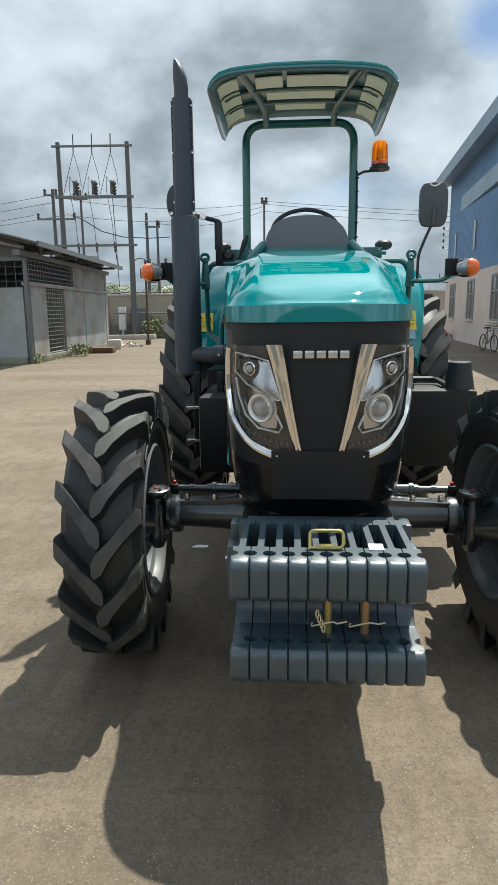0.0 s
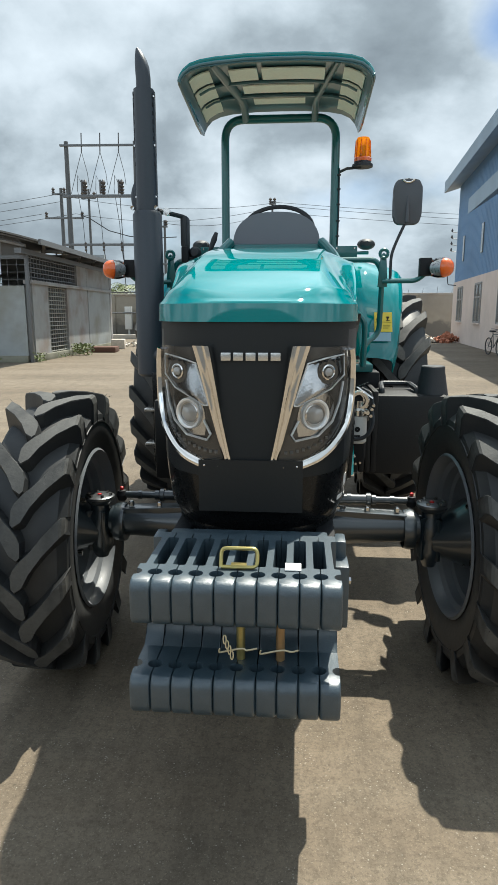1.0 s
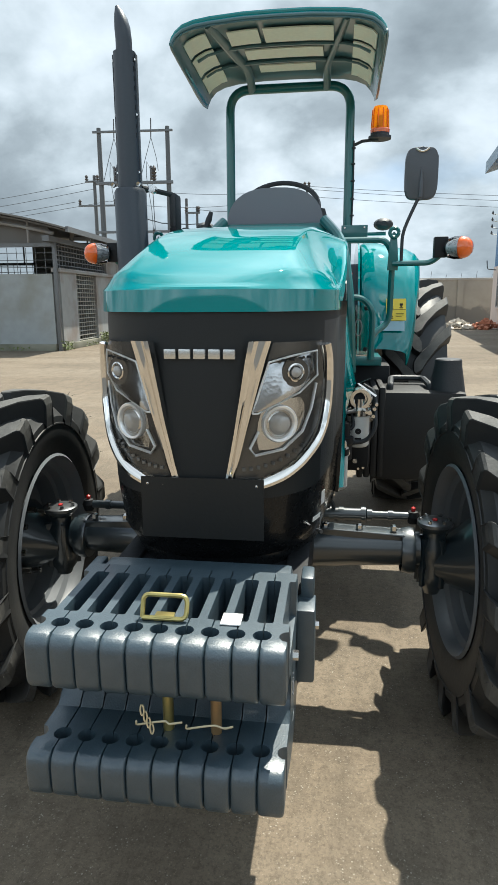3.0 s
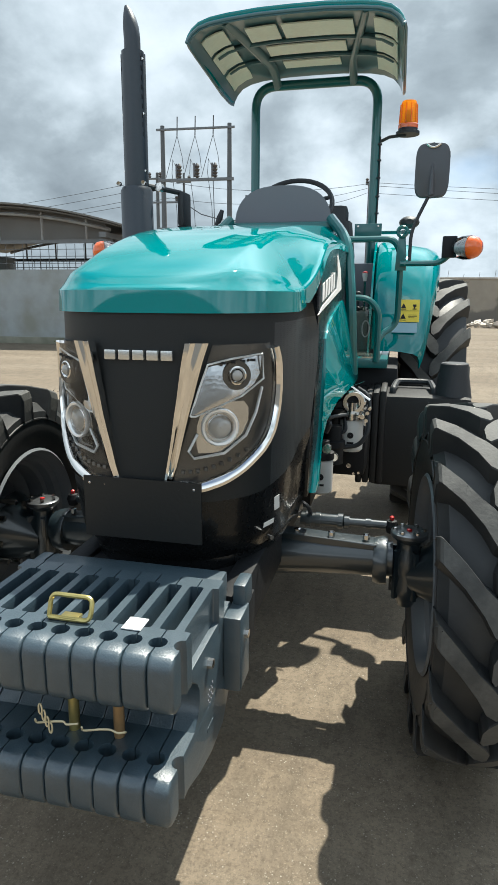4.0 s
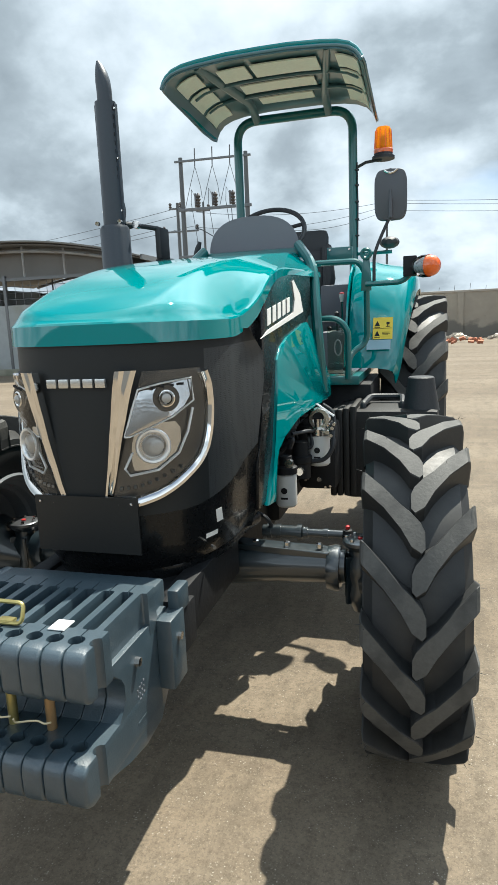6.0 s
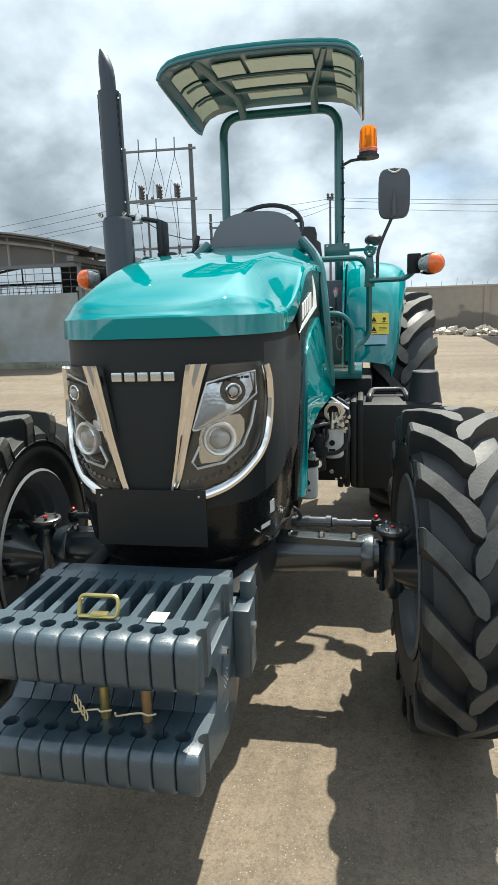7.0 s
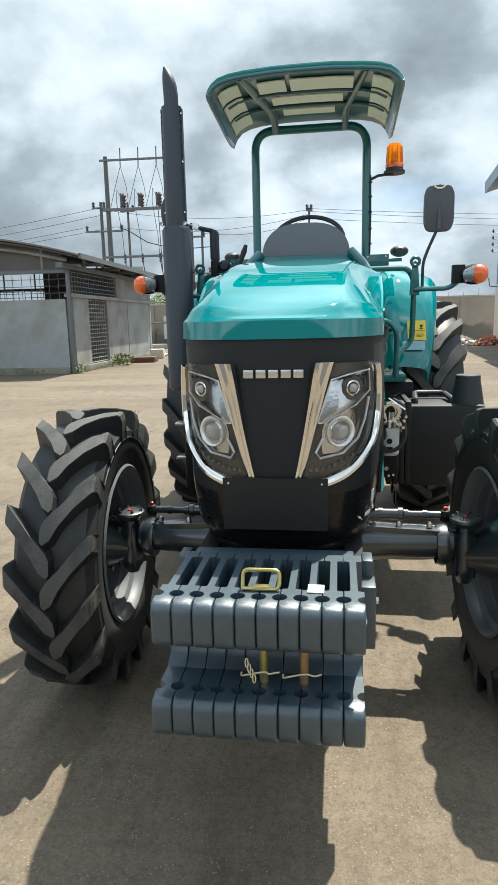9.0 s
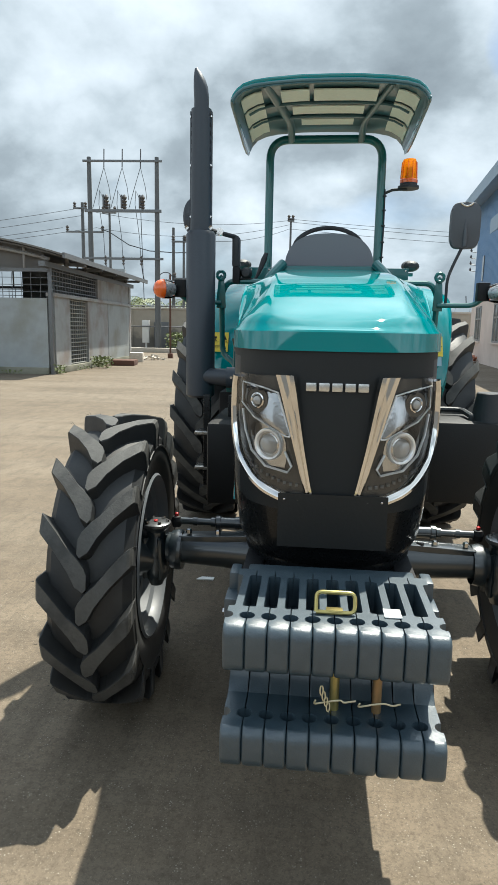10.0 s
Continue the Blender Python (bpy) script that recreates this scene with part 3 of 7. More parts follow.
    for y in (0.0, L - 0.1):
        bm = B(); tube(bm, [(x, y, arch(x) - 0.28) for x in xs[2:-2]], 0.06, 6); part("truss_chord", bm, PALE, t)
        bm = B(); box(bm, -W, 0, y - 0.05, y + 0.05, 3.24, 3.35); part("tie_beam", bm, STEEL, t)
        for k in range(6):
            x = -0.8 - k * 1.55
            bm = B(); tube(bm, [(x, y, 3.30), (x, y, arch(x) - 0.05)], 0.04, 6); part("truss_post", bm, PALE, t)
    # added sheet stands in for the roof underside lit from the ground
    bm = B(); prism(bm, [(-W, 3.36)] + [(x, arch(x) - 0.06) for x in xs if -W < x < -0.05] + [(-0.05, 3.36)], "y", 0.34, 0.37); part("gable_sheet", bm, ROOFING, t, "added grey sheet standing in for the lit roof underside")
    for k in range(3):
        bm = B(); tube(bm, [(x, -0.35 + 0.3 * k, arch(x) - 0.09) for x in xs[1:-1]], 0.035, 6); part("purlin", bm, STEEL, t)
    for k in range(5):
        y = 1.4 + k * 1.9
        bm = B(); box(bm, 0.0, 0.72, y - 0.05, y + 0.05, 3.54, 3.64); part("rafter_end", bm, STEEL, t)
        bm = B(); box(bm, 0.05, 0.13, y - 0.05, y + 0.05, 3.50, 3.80); part("rafter_block", bm, PALE, t)


build_shed()


def build_wall():
    t = thing("boundary_wall", "high rendered boundary wall stained by damp", "wall", kind="structure")
    bm = B(); box(bm, -60, 60, 41.7, 42.0, 0, 2.72); part("wall_body", bm, DAMP, t)
    bm = B(); box(bm, -60, 60, 41.64, 42.06, 2.72, 2.84, 0.02); part("coping", bm, PLASTER, t)
    for i in range(24):
        x = -57.4 + i * 5
        bm = B(); box(bm, x, x + 0.35, 41.6, 41.7, 0, 2.72); part("pilaster", bm, DAMP, t)
    for i in range(14):
        x = 1.5 + i * 0.9
        bm = B(); tube(bm, [(x, 41.85, 2.84), (x + 0.03, 41.85, 3.05 + 0.1 * (i % 3))], 0.012, 5); part("wall_spike", bm, STEEL, t)


build_wall()


def build_rear_wall():
    """Unseen wall added behind the walk to darken the bonnet lip's reflections."""
    bm = B(); box(bm, -40, 40, -16.3, -16.0, 0, 4.2)
    solid("wall_south", bm, STEEL, "plain dark grey wall added behind the camera for reflections", "wall", "structure")


build_rear_wall()


def build_hall():
    """Blue clad hall with a rendered base, an eave and a door canopy."""
    t = thing("blue_hall", "tall hall with blue cladding above pink rendered base", "building", (8.85 + OX, 36.3 + OY, 0), -4.3)
    L, W, H, M = 25.0, 22.0, 8.25, 3.3
    bm = B(); box(bm, 0, W, -L, 0, 0, M); part("rendered_base", bm, PINK, t, "pinkish rendered lower wall")
    bm = B(); box(bm, 0.04, W, -L, -0.03, M, H + 0.3); part("cladding", bm, BLUE, t, "blue sheet cladding")
    bm = B()
    for k in range(82):
        y = -0.1 - k * 0.3
        box(bm, 0.034, 0.04, y - 0.03, y, M, H)
    part("cladding_ribs", bm, BLUE, t)["kind"] = "stuff"
    for i in range(5):
        y = -2.6 - i * 5.0
        w = new("window"); w.parent = t; tagged(w, "dusty window with a pale steel frame")
        for yy in (y - 0.75, y, y + 0.75):
            bm = B(); box(bm, -0.05, 0.03, yy - 0.045, yy + 0.045, 1.15, 2.95, 0.006); part("frame_bar", bm, PALE, w)
        for zz in (1.17, 2.3, 2.93):
            bm = B(); box(bm, -0.042, 0.03, y - 0.75, y + 0.75, zz - 0.045, zz + 0.045, 0.006); part("frame_bar", bm, PALE, w)
        bm = B(); box(bm, -0.012, 0.02, y - 0.75, y + 0.75, 1.17, 2.93); part("pane", bm, WINDOW, w)
        bm = B(); box(bm, -0.10, 0.02, y - 0.85, y + 0.85, 1.06, 1.13, 0.01); part("sill", bm, PINK, w)
        bm = B(); box(bm, -0.012, 0.04, y - 0.2, y + 0.2, 4.3, 5.6, 0.0); part("roof_light_strip", bm, WINDOW, t)
    # roof with a deep fascia
    bm = B(); prism(bm, [(-0.75, H + 0.05), (-0.75, H + 0.65), (W / 2, H + 4.6), (W / 2, H + 3.6)], "y", -L, 0.5); part("roof", bm, BLUE_PALE, t, "pale blue roof edge and soffit")
    bm = B(); prism(bm, [(W + 0.75, H + 0.05), (W + 0.75, H + 0.65), (W / 2, H + 4.6), (W / 2, H + 3.6)], "y", -L, 0.5); part("roof", bm, BLUE_PALE, t)
    bm = B(); prism(bm, [(-1.5, 5.3), (-1.5, 5.85), (0.0, 6.6), (0.0, 6.3)], "y", -L, -12.5); part("door_canopy", bm, BLUE_PALE, t, "pale blue lean-to canopy")
    # service bracket on the corner
    for k in range(4):
        bm = B(); tube(bm, [(0.0, -0.2, 5.0 + 0.35 * k), (-0.28, -0.15, 5.05 + 0.35 * k)], 0.02, 5); part("service_bracket", bm, STEEL, t)
        bm = B(); lathe(bm, [(0, .03), (.06, .07), (.12, .04), (.18, .02)], "z", (-0.28, -0.15, 5.05 + 0.35 * k), 8); part("service_insulator", bm, PORCELAIN, t)
    bm = B(); tube(bm, bend([(-0.05, -1.2, 3.1), (-0.5, -1.2, 3.15), (-0.55, -1.2, 3.6)], 0.1, 4), 0.025, 6); part("lamp_bracket", bm, CABLE, t)


build_hall()


def build_power_frame():
    """Two tall poles with cross beams, fuses and hanging leads."""
    t = thing("power_line_frame", "tall H-shaped concrete pole frame with fuses and leads", "power pole", (-12.2 + OX, 37.9 + OY, 0), 3)
    H, S = 11.75, 4.2
    for x in (-S / 2, S / 2):
        bm = B(); tube(bm, [(x, 0, 0), (x, 0, H)], 0.2, 12, radii=[0.20, 0.125]); part("pole", bm, POLE, t)
    for z, o, th in ((H - 0.25, 0.35, 0.06), (8.6, 0.3, 0.09), (5.75, 0.4, 0.07)):
        bm = B(); box(bm, -S / 2 - o, S / 2 + o, -0.2, -0.08, z - th, z + th, 0.01); part("cross_beam", bm, STEEL, t)
    for k in range(3):
        x = -1.15 + k * 1.13
        bm = B(); tube(bm, [(x, -0.1, H - 0.6), (x + 0.03, -0.1, H + 0.45)], 0.035, 8); part("pin", bm, PORCELAIN, t)
        bm = B(); lathe(bm, [(0, .07), (.1, .16), (.18, .1), (.28, .17), (.36, .1), (.48, .17), (.56, .1), (.68, .16), (.78, .1), (.86, .04)], "z", (x + 0.12, -0.12, 8.7), 10); part("fuse", bm, PORCELAIN, t)
        bm = B(); box(bm, x - 0.12, x + 0.0, -0.18, -0.06, 8.75, 9.55, 0.02); part("fuse_holder", bm, PORCELAIN, t)
        bm = B(); tube(bm, [(x, -0.1, H - 0.6), (x - 0.42, -0.1, H - 1.9), (x - 0.75, -0.1, H - 3.0)], 0.018, 5); part("lead", bm, CABLE, t)
        bm = B(); tube(bm, [(x, -0.1, H - 0.6), (x + 0.3, -0.1, H - 1.8), (x + 0.38, -0.1, H - 2.5)], 0.018, 5); part("lead", bm, CABLE, t)
        bm = B(); tube(bm, [(x - 0.1, -0.1, 8.6), (x - 0.12, -0.1, 9.4), (x - 0.3, -0.1, 9.8), (x - 0.36, -0.1, 9.0), (x - 0.1, -0.1, 7.0), (x - 0.05, -0.1, 5.9)], 0.018, 5); part("lead", bm, CABLE, t)
        bm = B(); lathe(bm, [(0, .03), (.08, .09), (.18, .05), (.28, .09), (.38, .05), (.48, .09), (.58, .03)], "z", (x, -0.15, 5.35), 8); part("fuse", bm, PORCELAIN, t)
        bm = B(); tube(bm, [(x, -0.1, 5.4), (x + 0.06, -0.1, 4.9), (x + 0.16, -0.1, 4.5)], 0.03, 5); part("lead", bm, CABLE, t)
    bm = B(); tube(bm, [(S / 2 - 1.0, -0.1, 8.5), (S / 2 - 0.9, -0.1, 5.0), (S / 2 - 0.85, -0.1, 3.2)], 0.025, 5); part("lead", bm, CABLE, t)
    bm = B(); tube(bm, [(-1.35, 0, 7.5), (-0.9, 0, 7.35), (0.3, 0, 6.6), (1.6, 0, 6.25), (3.2, 0.4, 6.2), (4.4, 0.8, 6.3)], 0.03, 5); part("lead", bm, CABLE, t)


build_power_frame()


def build_pole(x, y, h, arms, drum=False, r=0.15):
    t = thing("utility_pole", "grey utility pole with short cross arms" if arms else "plain slender grey utility pole", "power pole", (x + OX, y + OY, 0), 4)
    bm = B(); tube(bm, [(0, 0, 0), (0, 0, h)], r, 10, radii=[r * 1.2, r * 0.8]); part("pole", bm, POLE, t)
    for z, a, c in arms:
        bm = B(); box(bm, a, c, -0.15, -0.05, z - 0.06, z + 0.06, 0.01); part("cross_arm", bm, STEEL, t)
        for k in (a + 0.1, c - 0.1):
            bm = B(); lathe(bm, [(0, .05), (.08, .13), (.16, .07), (.26, .13), (.36, .05)], "z", (k, -0.1, z + 0.06), 8); part("insulator", bm, PORCELAIN, t)
    if drum:
        for dx, z in ((-0.3, 3.9), (0.35, 3.6)):
            bm = B(); lathe(bm, [(0, 0.001), (0, 0.22), (0.05, 0.25), (0.6, 0.25), (0.66, 0.2), (0.7, 0.001)], "z", (dx, -0.2, z), 12); part("transformer_can", bm, POLE, t)
        bm = B(); tube(bm, [(-0.5 + 0.5 * math.cos(a), -0.2, 4.7 + 0.5 * math.sin(a)) for a in (k * math.pi / 10 for k in range(11))], 0.03, 5); part("lead", bm, CABLE, t)


build_pole(-16.35, 42.0, 9.9, [(7.95, -1.15, 1.5), (9.5, -0.6, 0.35)], r=0.13)
build_pole(-14.6, 42.5, 9.9, [(9.3, -0.5, 0.5)], r=0.09)
build_pole(-9.75, 41.0, 8.1, [(7.2, -0.1, 0.9)], True, r=0.11)
build_pole(-9.05, 41.0, 7.6, [(4.8, -0.7, 0.6)], r=0.09)
build_pole(-2.2, 47.0, 9.7, [(9.5, -0.25, 0.25)], r=0.09)


def build_cables():
    spans = [((-70, 62, 9.6), (-16.2, 44, 9.5), 1.0), ((-70, 62, 8.9), (-16.2, 44, 9.0), 1.0), ((-70, 60, 7.4), (-17.6, 44, 8.2), 0.8), ((-70, 60, 7.0), (-15.2, 44, 8.2), 0.8),
             ((-2.2, 49, 9.6), (70, 62, 11.4), 1.6), ((-2.2, 49, 9.4), (70, 62, 10.8), 1.7), ((-16.2, 44, 9.4), (-2.2, 49, 9.5), 0.6), ((-15.2, 44, 8.2), (-2.2, 49, 9.2), 0.7),
             ((-9.0, 43, 7.4), (-2.2, 49, 8.9), 0.5), ((-2.2, 49, 8.9), (70, 60, 9.6), 1.5)]
    for a, b, sag in spans:
        a, b = Vector(a), Vector(b)
        bm = B()
        tube(bm, [a.lerp(b, k / 16) - Vector((0, 0, 4 * sag * (k / 16) * (1 - k / 16))) for k in range(17)], 0.017, 4)
        solid("power_cable", bm, CABLE, "thin dark overhead power cable", "cable", group="overhead cables")


build_cables()

# ---- the tractor ----
tractor = thing("tractor", "teal and black farm tractor with front weights", "tractor", (OX, OY, 0), 0.2)


def nose_y(x, z):
    """The front surface of the nose at a place across and a height."""
    w, y0 = nose_at(z)
    q = min(abs(x) / w, 1.0)
    return y0 + 0.48 * (1 - (1 - q ** 2.4) ** (1 / 2.4))


def interp(v, table):
    for (a, p), (b, q) in zip(table, table[1:]):
        if v <= b:
            k = max(0.0, (v - a) / (b - a))
            return tuple(m + (n - m) * k for m, n in zip(p, q))
    return table[-1][1]


def nose_at(z):
    return interp(z, [(0.80, (0.330, 0.03)), (0.86, (0.350, -0.01)), (1.0, (0.364, -0.03)), (1.25, (0.372, -0.034)), (1.5, (0.372, -0.030)), (1.6, (0.372, -0.026))])


def outline(w, y0, back, n=28, depth=0.48, p=2.4):
    """The nose in plan, from its left rear round the front to its right rear."""
    out = [(-w - 0.025, back), (-w - 0.011, y0 + depth + (back - y0 - depth) * 0.5)]
    for i in range(n + 1):
        a = math.pi * i / n
        x = -math.copysign(abs(math.cos(a)) ** 0.75, math.cos(a))
        out.append((x * w, y0 + depth * (1 - (1 - abs(x) ** p) ** (1 / p))))
    return out + [(w + 0.011, y0 + depth + (back - y0 - depth) * 0.5), (w + 0.025, back)]


def hood_edge(y):
    """Height of the bonnet's lower edge."""
    table = [(0.0, (1.522,)), (0.38, (1.522,)), (0.5, (1.543,)), (0.63, (1.588,)), (0.744, (1.661,)), (0.87, (1.727,)), (1.0, (1.752,)), (1.18, (1.768,)), (2.02, (1.80,)), (2.2, (1.81,))]
    return sum(interp(y + 0.012 * k, table)[0] * (1 - abs(k) / 8) for k in range(-7, 8)) / 8


def build_hood():
    # plan outline of the shell, from the left rear round the front
    w, y0, back = 0.375, -0.032, 2.02
    line = []
    for k in range(22):
        y = back + (0.46 - back) * k / 21
        line.append((-interp(y, [(0.43, (w,)), (0.7, (0.395,)), (1.2, (0.402,)), (2.02, (0.397,))])[0], y))
    front = [(x, y) for x, y in outline(w, y0, 0.46, 80, 0.46, 2.5)][2:-2]
    line = line + front + [(-x, y) for x, y in reversed(line)]
    def smooth(y, table):
        ws = [(k * 0.02, 1 - abs(k) / 13) for k in range(-12, 13)]
        return sum(interp(y + d, table)[0] * q for d, q in ws) / sum(q for d, q in ws)
    def zlow(y):
        return hood_edge(y)
    def top(x, y):
        """Height of the upper skin: steep behind the lip, then a long gentle climb, with creased shoulders."""
        q = min(abs(x) / 0.385, 1.0)
        d = max(0.0, y - y0 - 0.34 * (1 - (1 - q ** 3.0) ** 0.4))
        peak = 1.586 + 0.097 * d + 0.165 * (1 - math.exp(-d / 0.30))
        edge_z = zlow(y) + lip_at(y)
        wide = interp(y, [(0.43, (w,)), (0.7, (0.395,)), (1.2, (0.402,)), (2.02, (0.397,))])[0]
        ridge = smooth(y, [(-0.3, (0.19,)), (0.0, (0.205,)), (0.5, (0.245,)), (0.85, (0.265,)), (2.1, (0.265,))])
        t = min(1.0, max(0.0, (wide - abs(x)) / (wide - ridge)))
        arch = 1 - (1 - t) ** interp(y, [(0.40, (1.45,)), (0.75, (1.15,)), (2.1, (1.12,))])[0]
        # the crease where the shoulder meets the middle panel
        lift = 0.006 * min(1.0, max(0.0, (ridge + 0.012 - abs(x)) / 0.024)) * min(1.0, max(0.0, (y - 0.25) / 0.3))
        return edge_z + (max(peak, edge_z + 0.01) - edge_z) * arch * 0.985 + lift
    def lip_at(y):
        return interp(y, [(0.3, (0.065,)), (0.6, (0.062,)), (0.9, (0.04,)), (1.2, (0.03,)), (2.0, (0.03,))])[0]
    rows = []
    inner = [0.015, 0.035, 0.06] + [0.09 + 0.91 * k / 44 for k in range(45)]
    for f in [-2, -1, -0.5, 0] + inner:
        row = []
        for x, y in line:
            spine = Vector((0.0, 0.60 + 0.07 * math.log(1 + math.exp((y - 0.60) / 0.07)), 0))
            z0, lip = zlow(y), lip_at(y)
            g = min(1.0, max(0.0, (0.40 - y) / 0.25))
            if f == -2:
                row.append((x * 0.975, y + 0.008 * g, z0 + 0.002)); continue
            if f == -1:
                row.append((x * 1.001, y - 0.005 * g, z0)); continue
            o = Vector((x * 0.990, y + 0.004 * g, 0))
            if f == -0.5:
                row.append((x * 0.999, y - 0.001 * g, z0 + lip - 0.006)); continue
            if f == 0:
                row.append((o.x, o.y, z0 + lip)); continue
            p = o.lerp(spine, f)
            k = min(1.0, f / 0.05)
            row.append((p.x, p.y, (1 - k) * (z0 + lip) + k * top(p.x, p.y)))
        rows.append(row)
    bm = B()
    grid(bm, rows)
    bmesh.ops.remove_doubles(bm, verts=bm.verts, dist=0.0008)
    return part("hood", bm, TEAL, tractor, "glossy teal bonnet", 26)


build_hood()


def build_nose():
    def rear(z):
        """Where the shell's rear edge stands at a height."""
        return interp(z, [(0.80, (0.54,)), (0.95, (0.56,)), (1.03, (0.55,)), (1.16, (0.60,)), (1.28, (0.645,)), (1.43, (0.65,)), (1.56, (0.47,))])[0]
    def seam(y):
        return interp(y, [(-0.05, (1.0,)), (0.12, (1.0,)), (0.3, (1.035,)), (0.48, (1.09,)), (0.60, (1.15,))])[0]
    def shell(levels, upper):
        bm = B()
        rows = []
        for f in levels:
            z1 = 1.03 + 0.53 * f if upper else 0.80 + 0.23 * f
            w, y0 = nose_at(z1)
            row = []
            for x, y in outline(w, y0, rear(z1)):
                lo, hi = (seam(y), 1.548) if upper else (0.80, seam(y))
                z = lo + (hi - lo) * f
                row.append((x, y, z))
            # the edge turns inwards
            row = [(row[0][0] + 0.03, row[0][1] + 0.012, row[0][2]), (row[0][0] + 0.008, row[0][1] + 0.008, row[0][2])] + row
            row += [(row[-1][0] - 0.008, row[-1][1] + 0.008, row[-1][2]), (row[-1][0] - 0.03, row[-1][1] + 0.012, row[-1][2])]
            rows.append(row)
        return bm, grid(bm, rows)
    bm, r = shell([0, 0.04, 0.125, 0.25, 0.375, 0.5, 0.625, 0.75, 0.8, 0.85, 0.9, 0.95, 1.0], True)
    ob = part("grille", bm, GRILLE, tractor, "matt black front grille shell with pierced sides", 50)
    ob.data.materials.append(MESH)
    for f in ob.data.polygons:
        f.material_index = int(f.center.y > 0.17 and f.center.z < 1.5)
    bm, r = shell((0, 0.02, 0.1, 0.25, 0.5, 0.75, 1.0), False)
    bm.faces.new(r[0][::-1])
    part("lower_nose", bm, BLACK, tractor, "glossy black lower nose", 50)
    # set-back wall between the shell and the side panel
    for s in (1, -1):
        bm = B()
        rows = []
        for k in range(9):
            z = 0.80 + 0.78 * k / 8
            w, y0 = nose_at(z)
            rows.append([(s * (w - 0.006 + 0.03 * max(0, y - 0.43)), y, z) for y in (0.45, 0.5, 0.6, 0.7, 0.8, 0.91 - 0.12 * (z < 1.0))])
        grid(bm, rows)
        part("side_return", thicken(bm, 0.004), BLACK, tractor, "gloss black panel behind the grille shell")
    # toggle and tags
    bm = B(); tube(bm, [(0.315, 0.19, 0.845), (0.332, 0.17, 0.845)], 0.006, 8, radii=[0.004, 0.007]); part("toggle", bm, ROD, tractor)
    for x0, x1, z0, z1 in ((0.3265, 0.336, 0.915, 0.963), (0.302, 0.323, 0.873, 0.889)):
        bm = B(); patch(bm, [(z0, x0, x1), (z1, x0 + 0.002, x1 + 0.002)], 0.0015, 3, 2)
        part("white_tag", thicken(bm, 0.001), PAPER, tractor, "small white paper tag")
    bm = B(); box(bm, -0.20, -0.165, -0.10, -0.055, 0.80, 0.812, 0.003, pose(0, 0, 0, 0, 0, 0)); part("blue_strap", bm, BLUE, tractor, "dark blue strap end")
    # skirt below the nose
    bm = B()
    rows = []
    for z, s in ((0.80, 1.0), (0.79, 1.02), (0.765, 1.02), (0.755, 0.98)):
        rows.append([(x * s, y, z) for x, y in outline(0.318, 0.035, 0.7)])
    grid(bm, rows)
    part("skirt", bm, BLACK, tractor)
    # plate
    bm = B()
    rows = [[(x, -0.046, z) for x in (-0.175, 0.0, 0.175)] for z in (0.89, 1.0, 1.068)]
    grid(bm, rows)
    part("number_plate_panel", thicken(bm, 0.006), PLATE, tractor, "blank black front plate")
    for x in (-0.155, 0.155):
        bm = B(); lathe(bm, [(0.0, 0.004), (-0.004, 0.004), (-0.005, 0.0005)], "y", (x, -0.046, 1.05), 8); part("rivet", bm, SATIN, tractor)
    # badge: five plain blocks
    for i in range(5):
        x = -0.081 + i * 0.0405
        bm = B(); box(bm, x - 0.0165, x + 0.0165, -0.041, -0.028, 1.398, 1.425, 0.003); part("badge_block", bm, SILVER_TXT, tractor, "plain silver badge block")


def on_nose(x, z, off):
    """A point standing off the nose's surface."""
    e = 0.004
    n = Vector((nose_y(x + e, z) - nose_y(x - e, z), -2 * e, 0)).normalized()
    return Vector((x, nose_y(x, z), z)) + n * off


def patch(bm, poly, off, cols=8, rows=10):
    """A sheet over the nose between a left and a right edge, given bottom to top as (z, x_left, x_right)."""
    zs = [poly[0][0] + (poly[-1][0] - poly[0][0]) * k / rows for k in range(rows + 1)]
    out = []
    for z in zs:
        a, b = interp(z, [(p[0], (p[1], p[2])) for p in poly])
        out.append([on_nose(a + (b - a) * k / cols, z, off) for k in range(cols + 1)])
    return grid(bm, out)


def faced(bm, x, z, off, share):
    """Moves a lamp part made round the y axis onto the nose, turned a share of the way to its slope."""
    e = 0.004
    n = Vector((nose_y(x + e, z) - nose_y(x - e, z), -2 * e, 0)).normalized()
    bm.transform(Matrix.Translation(on_nose(x, z, off)) @ Matrix.Rotation(share * math.atan2(n.x, -n.y), 4, "Z"))
    return bm


